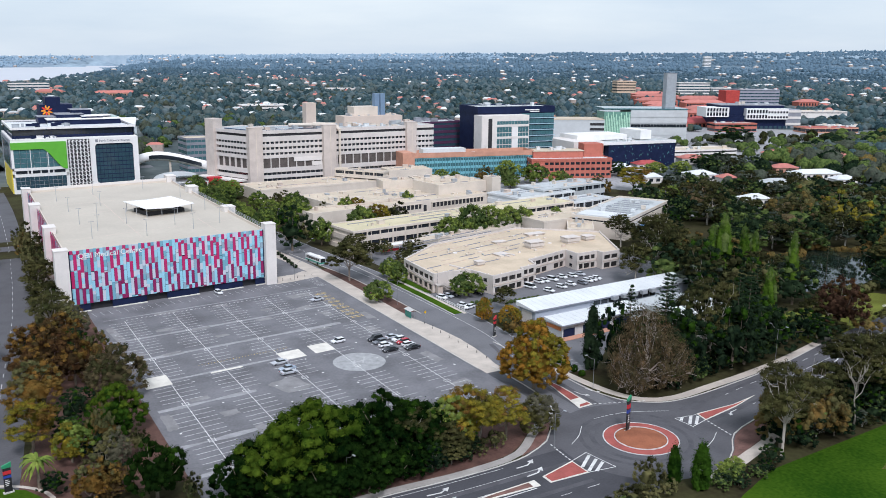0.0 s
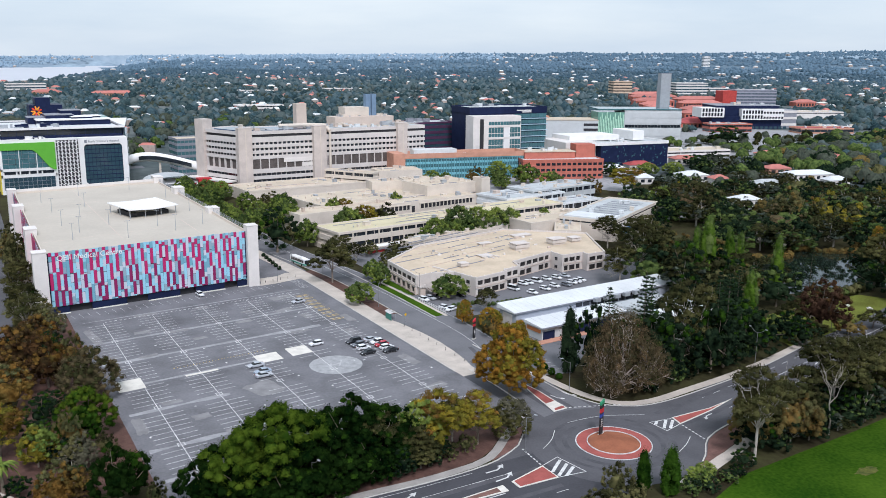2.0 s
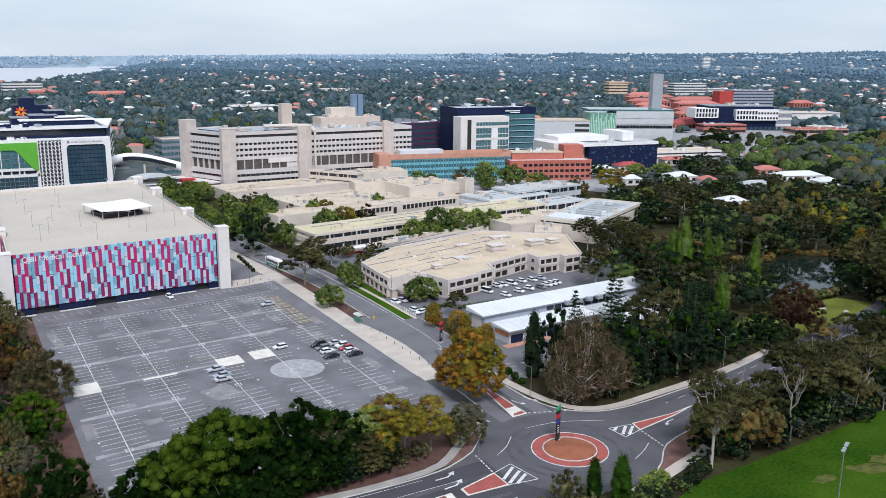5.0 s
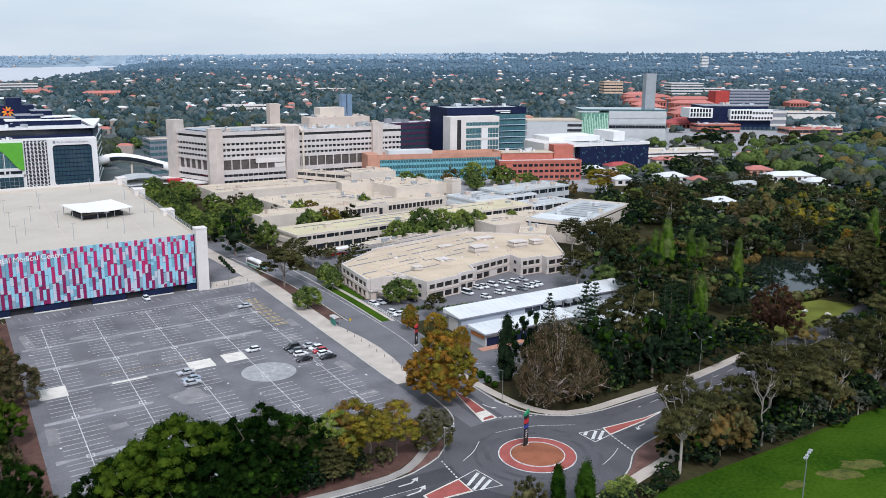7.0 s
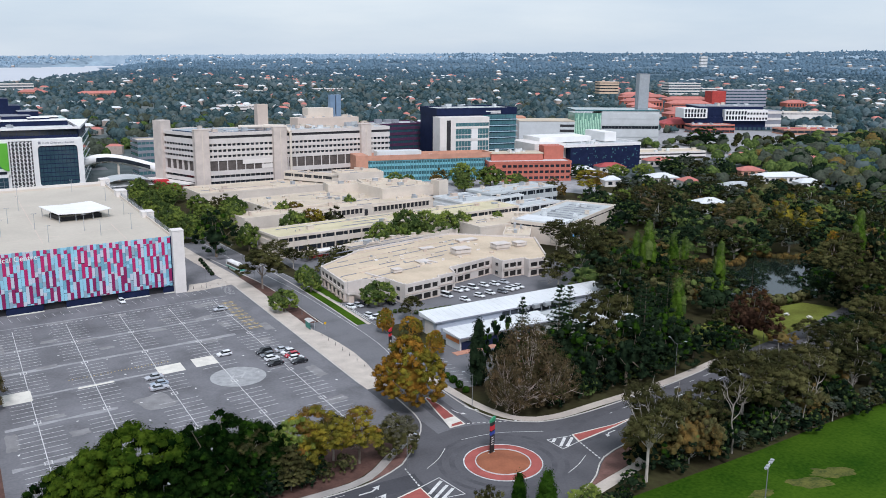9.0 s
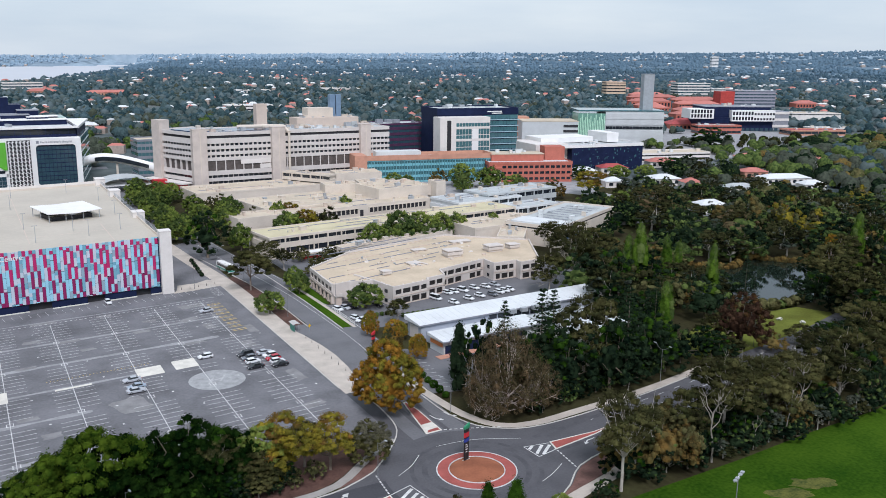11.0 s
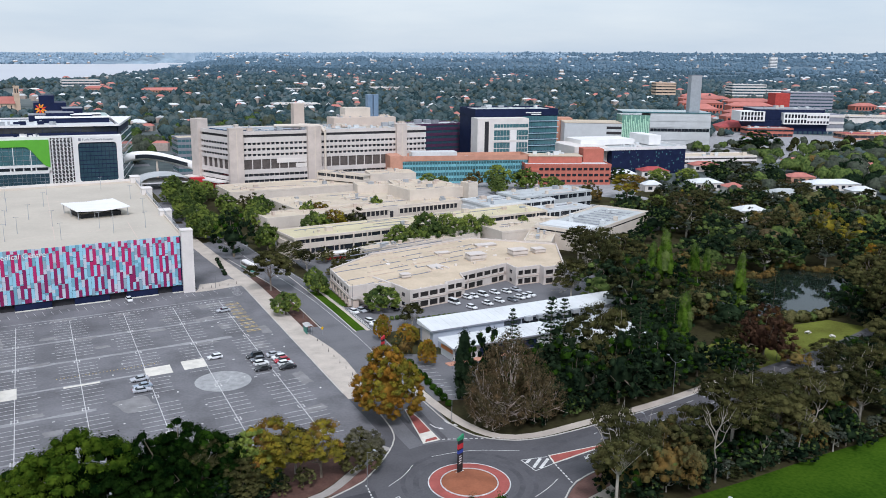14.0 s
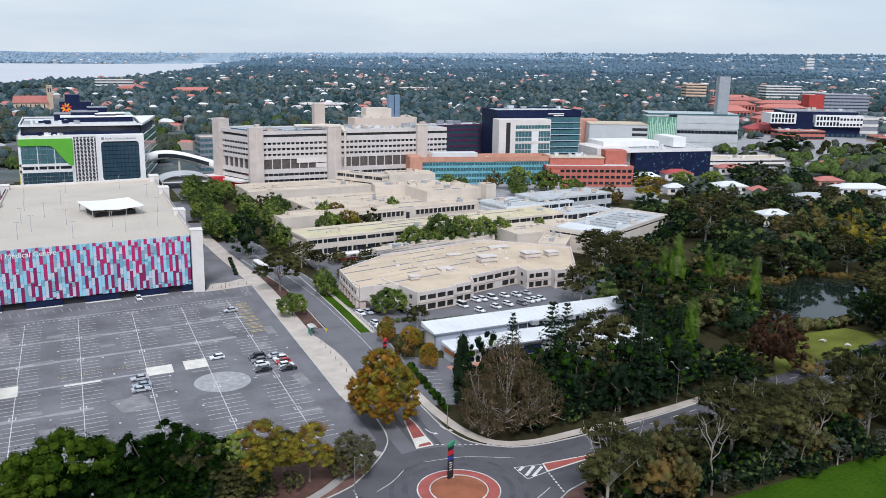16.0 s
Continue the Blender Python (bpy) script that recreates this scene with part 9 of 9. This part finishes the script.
# ---- street furniture and small things ----
def pylon(x, y, h, w, label, yaw, red=True):
    t = thing("sign_pylon", label, "sign", pose(x, y, terrain(x, y), 0, 0, yaw))
    part("plinth", boxes((-w * 0.7, w * 0.7, -0.35, 0.35, -0.2, 0.35)), KERB, t)
    part("panel", boxes((-w / 2, w / 2, -0.16, 0.16, 0.35, h)), BLACK, t, "black sign panel")
    bm = bmesh.new(); prism(bm, [(-w * 0.62, -0.2), (w * 0.62, -0.2), (w * 0.62, 0.2), (-w * 0.62, 0.2)], h - 0.05, [h + 0.5, h + 1.0, h + 1.0, h + 0.5])
    part("cap", bm, SIGN_GREEN if red else SIGN_RED, t, "slanted coloured cap")
    part("colour_field", boxes((-w / 2 - 0.02, w / 2 + 0.02, -0.19, 0.19, h * 0.74, h * 0.88)), SIGN_RED, t, "red sign field")
    if red:
        part("colour_field", boxes((-w / 2 - 0.02, w / 2 + 0.02, -0.185, 0.185, h * 0.6, h * 0.7)), SIGN_BLUE, t, "blue sign field")
    for k in range(4):
        part("text_bar", boxes((-w * 0.35, w * (0.1 + 0.07 * (k % 3)), -0.2, 0.2, h * (0.3 + 0.07 * k), h * (0.3 + 0.07 * k) + 0.14)), WHITE, t, "white bar of lettering")
    return t


pylon(136.6, 139.4, 7.6, 1.5, "tall black pylon sign with green cap on the roundabout", 25)
pylon(147.8, 211.2, 5.6, 1.2, "black pylon sign with red top beside the avenue", 30, False)
pylon(11, 177, 5.4, 1.4, "black pylon sign with green cap beside the side street", 10)


def street_lamp(x, y, yaw, h=9.5, double=False, label="grey steel street lamp with curved arm"):
    t = thing("street_lamp", label, "street lamp", pose(x, y, terrain(x, y), 0, 0, yaw), "street lamps")
    bm = bmesh.new(); tube(bm, (0, 0, -0.2), (0, 0, h - 1.2), 0.09, 0.06, 8); part("pole", bm, POLE_GREY, t)
    for s in ((1, -1) if double else (1,)):
        bm = bmesh.new(); pr = (0, 0, h - 1.3)
        for k in range(1, 6):
            a = k / 5 * 1.25
            q = (s * 2.2 * math.sin(a), 0, h - 1.3 + 1.5 * (1 - math.cos(a)) + 0.35 * math.sin(a))
            tube(bm, pr, q, 0.05, 0.045, 6); pr = q
        part("arm", bm, POLE_GREY, t)
        part("lamp_head", boxes((min(pr[0], pr[0] + s * 0.8), max(pr[0], pr[0] + s * 0.8), -0.16, 0.16, pr[2] - 0.05, pr[2] + 0.08)), GREY_STEEL, t)
    return t


street_lamp(116.3, 140.6, -75); street_lamp(67.9, 143.6, -80); street_lamp(206.5, 154.6, -80, 10.5, True); street_lamp(146.4, 163.2, 170)
street_lamp(137.4, 256, 0); street_lamp(137.2, 305, 0); street_lamp(156.8, 262, 180); street_lamp(133.8, 330, 0); street_lamp(252, 163, -80, 10.5, True); street_lamp(178, 129.0, 100); street_lamp(12, 250, 0); street_lamp(15, 310, 0)
street_lamp(118.5, 304.5, 0, 7); street_lamp(170, 240.5, 180, 6)

flood = thing("floodlight_mast", "slim white floodlight mast with four lamp heads by the sports field", "floodlight", pose(152.1, 80.6, 0, 0, 0, 25))
bm = bmesh.new(); tube(bm, (0, 0, -0.3), (0, 0, 19.6), 0.14, 0.08, 8); part("mast", bm, POLE_GREY, flood)
part("crossbar", boxes((-2.0, 2.0, -0.06, 0.06, 19.5, 19.65)), WHITE, flood)
for x in (-1.8, -0.75, 0.75, 1.8):
    part("lamp_head", boxes((x - 0.3, x + 0.3, -0.4, 0.2, 19.65, 19.85)), GREY_STEEL, flood, "white floodlight head")

shelter = thing("bus_shelter", "small green bus shelter with white curved roof", "bus shelter", pose(134.6, 241.2, 0.06, 0, 0, 90))
bm = bmesh.new()
pr = None
for k in range(7):
    u = k / 6
    row = [bm.verts.new((x, -1.1 + 2.4 * u, 2.5 + 0.35 * math.sin(math.pi * u))) for x in (-2.2, 2.2)]
    if pr:
        bm.faces.new((pr[0], pr[1], row[1], row[0]))
    pr = row
bmesh.ops.solidify(bm, geom=bm.faces[:], thickness=0.1)
part("roof", bm, WHITE, shelter)
part("back_panel", boxes((-2.0, 2.0, 0.85, 0.93, 0.2, 2.4)), M("shelter_green", (0.03, 0.19, 0.15), 0.5), shelter, "dark green back panel")
part("side_panel", boxes((1.92, 2.0, -0.6, 0.85, 0.2, 2.4)), M("shelter_green_side", (0.03, 0.19, 0.15), 0.5), shelter)
part("bench", boxes((-1.6, 1.2, 0.3, 0.8, 0.42, 0.5), (-1.4, -1.3, 0.4, 0.7, 0, 0.42), (1.0, 1.1, 0.4, 0.7, 0, 0.42)), GREY_STEEL, shelter)
for x in (-1.95, 1.95):
    part("post", boxes((x - 0.05, x + 0.05, -0.6, -0.5, 0, 2.5)), GREY_STEEL, shelter)
sign = thing("warning_sign", "yellow diamond warning sign on a post", "sign", pose(138.0, 237.5, 0.05, 0, 0, 20))
part("post", boxes((-0.04, 0.04, -0.04, 0.04, 0, 2.6)), GREY_STEEL, sign)
bm = bmesh.new(); box(bm, -0.42, 0.42, -0.08, -0.05, -0.42, 0.42); bmesh.ops.rotate(bm, verts=bm.verts, matrix=Matrix.Rotation(math.pi / 4, 3, "Y")); bmesh.ops.translate(bm, verts=bm.verts, vec=(0, 0, 2.2))
part("plate", bm, M("sign_yellow", (0.7, 0.42, 0.02), 0.5), sign)

# the city bus at the kerb
bus = thing("bus", "white and pale green city bus at the kerb", "bus", pose(136.2, 327, 0.06, 0, 0, 98))
part("body", boxes((-6, 6, -1.25, 1.25, 0.35, 2.95)), PW, bus)
part("roof", boxes((-5.9, 5.9, -1.15, 1.15, 2.95, 3.1)), WHITE, bus)
part("roof_unit", boxes((-3.5, -0.8, -0.8, 0.8, 3.1, 3.4)), WHITE, bus)
part("stripe", boxes((-6.02, 6.02, -1.27, 1.27, 0.6, 1.15)), M("bus_green", (0.05, 0.3, 0.22), 0.4), bus, "green lower stripe")
for s in (-1, 1):
    for k in range(7):
        part("window", boxes((-5.2 + k * 1.5, -3.85 + k * 1.5, s * 1.26 - 0.02, s * 1.26 + 0.02, 1.55, 2.6)), CAR_GLASS, bus)
part("windscreen", boxes((-6.04, -5.98, -1.1, 1.1, 1.2, 2.7)), CAR_GLASS, bus)
part("rear_window", boxes((5.98, 6.04, -0.9, 0.9, 1.7, 2.6)), CAR_GLASS, bus)
for x in (-3.8, 3.4):
    for s in (-1, 1):
        bm = bmesh.new(); tube(bm, (x, s * 0.95, 0.48), (x, s * 1.29, 0.48), 0.48, 0.48, 14); part("wheel", bm, TYRE, bus)

# clipped shrubs along the forecourt path, benches, bins, barriers
def ball_shrub(x, y, r, leaf, label, seed):
    rs = np.random.default_rng(seed)
    d = rs.normal(0, 1, (260, 3)); d /= np.linalg.norm(d, axis=1)[:, None]
    q, f = leaf_cloud(d * np.array([r, r, r * 0.95]) * rs.uniform(0.82, 1.05, (260, 1)) + np.array([0, 0, r * 0.85]), d, r * 0.24, rs)
    ob = tagged(link("shrub", cloud_mesh("shrub", q, f, leaf)), label, "shrub", "clipped shrubs")
    ob.location = (x, y, terrain(x, y))
    return ob


for k in range(9):
    ball_shrub(150.0 + 0.27 * k, 172 + 3.7 * k, 0.95 + 0.12 * (k % 3), LEAF["fig"], "round dark green clipped shrub beside the path", 200 + k)
for k in range(14):
    ball_shrub(160 + 1.9 * k, 243.5 - 0.1 * k if k < 6 else 238.8, 0.8, LEAF["green"], "low green hedge shrub beside the office car park", 230 + k)
for k in range(6):
    ball_shrub(125.5 + 0.4 * k, 322 + 5 * k, 0.9, LEAF["dark"], "dark low shrub beside the yard path", 260 + k)
for k in range(24):
    a = k * 1.7
    ball_shrub(276 + 7 * math.sin(a) + k * 1.1, 189.5 + 1.6 * math.cos(a * 2.1), 1.3 + 0.4 * (k % 3), LEAF["olive" if k % 3 else "green"], "loose green shrub at the lake edge", 300 + k)
for k in range(40):
    ball_shrub(300 + k * 1.9, 243 + 4 * math.sin(k * 0.35) - max(0, k - 24) * 0.7, 1.4 + 0.3 * (k % 3), LEAF["rust"], "reeds and shrubs on the far lake bank", 330 + k)


def bench(x, y, yaw):
    t = thing("picnic_table", "pale timber picnic table on the lawn", "picnic table", pose(x, y, terrain(x, y) + 0.03, 0, 0, yaw), "picnic tables")
    part("tabletop", boxes((-0.9, 0.9, -0.4, 0.4, 0.7, 0.76)), PALE_SLAB, t)
    for s in (-1, 1):
        part("seat", boxes((-0.9, 0.9, s * 0.75 - 0.14, s * 0.75 + 0.14, 0.42, 0.47)), PALE_SLAB, t)
        part("leg", boxes((s * 0.7 - 0.04, s * 0.7 + 0.04, -0.85, 0.85, 0.36, 0.42), (s * 0.7 - 0.04, s * 0.7 + 0.04, -0.5, -0.42, 0, 0.7), (s * 0.7 - 0.04, s * 0.7 + 0.04, 0.42, 0.5, 0, 0.7)), GREY_STEEL, t)


bench(281.6, 178, 20); bench(285.6, 172, 50)


def bollard(x, y):
    t = thing("bollard", "short black bollard on the footpath", "bollard", pose(x, y, 0.06), "bollards")
    bm = bmesh.new(); tube(bm, (0, 0, 0), (0, 0, 0.95), 0.08, 0.07, 8); part("post", bm, BLACK, t)
    bm = bmesh.new(); tube(bm, (0, 0, 0.7), (0, 0, 0.8), 0.085, 0.085, 8); part("band", bm, WHITE, t)


for k in range(8):
    bollard(134.9, 196 + k * 5.2)
for k in range(5):
    bollard(114 + k * 3.2, 305.2 + k * 0.6)


def barrier(x, y, yaw, w=3.0):
    t = thing("plastic_barrier", "red plastic traffic barrier on the asphalt", "barrier", pose(x, y, terrain(x, y) + 0.03, 0, 0, yaw), "barriers")
    bm = bmesh.new(); prism(bm, [(-w / 2, -0.3), (w / 2, -0.3), (w / 2, 0.3), (-w / 2, 0.3)], 0, 0.25)
    part("foot", bm, SIGN_RED, t); part("wall", boxes((-w / 2, w / 2, -0.12, 0.12, 0.25, 1.0)), SIGN_RED, t)


for k in range(3):
    barrier(171 + k * 3.1, 331.5 + k * 0.3, 6)
barrier(157.5, 300.5, 20)


def canopy(x, y, yaw, w, d, h=3.0):
    t = thing("walkway_canopy", "flat white walkway canopy on steel posts", "canopy", at(x, y, terrain(x, y), yaw), "walkway canopies")
    part("roof", boxes((0, w, 0, d, h, h + 0.25)), WHITE, t)
    for i in range(4):
        for yy in (0.3, d - 0.3):
            part("post", boxes((0.4 + i * (w - 0.8) / 3 - 0.08, 0.4 + i * (w - 0.8) / 3 + 0.08, yy - 0.08, yy + 0.08, 0, h)), GREY_STEEL, t)


canopy(172, 329, 8, 15, 4); canopy(189, 331.8, 8, 8, 4)

# bins of plant by the fort, fence and shop sign
fence = thing("low_fence", "low white fence beside the office car park", "fence", pose(153.6, 238, 0.02, 0, 0, 90))
for k in range(12):
    part("post", boxes((k * 1.6, k * 1.6 + 0.1, -0.05, 0.05, 0, 1.1)), WHITE, fence)
for z in (0.5, 1.0):
    part("rail", boxes((0, 17.7, -0.03, 0.03, z, z + 0.09)), WHITE, fence)

# houses among the park trees and beyond
for x, y, w, d, h, wall, roof, lab in (
    (440, 463, 20, 12, 5, WHITE_WARM, TILE_MAROON, "house with maroon sheet roof among trees"), (446, 417, 20, 14, 5, WHITE_WARM, ROOF_WHITE, "house with white hipped roof among trees"),
    (460, 402, 12, 10, 4.5, WHITE_WARM, TILE_RED, "small house with terracotta roof"), (470, 374, 22, 14, 5, WHITE_WARM, ROOF_GREY, "house with grey roof and pale walls"),
    (524, 410, 18, 12, 5, BRICK_PALE, TILE_RED, "brick house with terracotta roof"), (520, 388, 34, 14, 5, WHITE_WARM, ROOF_WHITE, "long low house with white flat-pitched roof"),
    (408, 337, 16, 11, 5, WHITE_WARM, ROOF_WHITE, "small white-roofed house in the trees"), (414, 462, 18, 10, 4.5, WHITE_WARM, ROOF_WHITE, "white-roofed house beside the trees"),
    (412, 424, 12, 9, 4.5, WHITE_WARM, ROOF_WHITE, "small white-roofed house behind trees"), (570, 455, 22, 12, 5, WHITE_WARM, TILE_RED, "house with terracotta roof"), (530, 365, 16, 10, 4.5, WHITE_WARM, ROOF_WHITE, "white-roofed house in the trees"),
    (492, 470, 20, 11, 5, WHITE_WARM, TILE_RED, "house with orange tiled roof"), (600, 420, 20, 12, 5, WHITE_WARM, TILE_RED, "house with terracotta roof"), (620, 380, 20, 12, 5, WHITE_WARM, ROOF_WHITE, "house with pale roof"), (590, 350, 18, 12, 5, WHITE_WARM, ROOF_GREY, "house with grey roof")):
    hip_house("house", lab, x, y, -18, w, d, h, 2.6, wall, roof)
# landmarks far off
church = thing("church", "sandstone church with square tower and terracotta roof", "church", at(12, 1140, 11, 0))
SANDSTONE = M("pale_sandstone", (0.56, 0.42, 0.31), 0.85, 0.12, 0.3, 2.0, stain=0.2)
part("nave", boxes((0, 37, 0, 16, -2, 9.5)), SANDSTONE, church)
bm = bmesh.new(); v = [bm.verts.new(p) for p in ((-1, -1, 9.5), (38, -1, 9.5), (38, 17, 9.5), (-1, 17, 9.5), (0, 8, 17.5), (37, 8, 17.5))]
for f in ((0, 1, 5, 4), (2, 3, 4, 5), (1, 2, 5), (3, 0, 4)):
    bm.faces.new([v[i] for i in f])
part("roof", bm, TILE_RED, church)
part("tower", boxes((37, 43.5, 2, 9, -2, 29), (36.7, 43.8, 1.7, 9.3, 29, 30)), SANDSTONE, church)
for x in (38.4, 40.8):
    part("belfry_opening", boxes((x, x + 1.3, 1.9, 2.05, 22, 27)), DARK, church)
for k in range(7):
    part("window", boxes((3 + k * 5, 4.2 + k * 5, -0.1, 0.1, 2.5, 7.5)), GLASS_DARK, church)
simple_block("college_block", "distant pale college block with long windows", 120, 1600, 4, 60, 24, 20, 4, WHITE_WARM, GLASS_BLUE, ROOF_BEIGE2, 12, 0.5, 5, 80)
hip_house("college_hall", "distant hall with long red roof", 232, 1490, 4, 70, 18, 8, 4, BRICK_PALE, TILE_RED, 12, "building")
hip_house("college_hall", "distant hall with red roof", 150, 1520, 4, 44, 18, 10, 4, BRICK_PALE, TILE_RED, 12, "building")
simple_block("warehouse", "distant low white building", 480, 1500, -4, 60, 24, 8, 2, WHITE_WARM, GLASS_DARK, ROOF_WHITE, 13, 0.6, 6, 81)
simple_block("warehouse", "distant low white building", 350, 1095, -4, 60, 26, 9, 2, WHITE_WARM, GLASS_DARK, ROOF_WHITE, 10, 0.6, 6, 82)
simple_block("warehouse", "distant low white building", 640, 1500, -10, 70, 24, 8, 2, WHITE_WARM, GLASS_DARK, ROOF_WHITE, 15, 0.6, 6, 83)
simple_block("apartment_tower", "white apartment tower on the horizon", 2045, 1902, -30, 20, 18, 30, 7, WHITE, GLASS_BLUE, ROOF_WHITE, 60, 0.6, 6, 84)
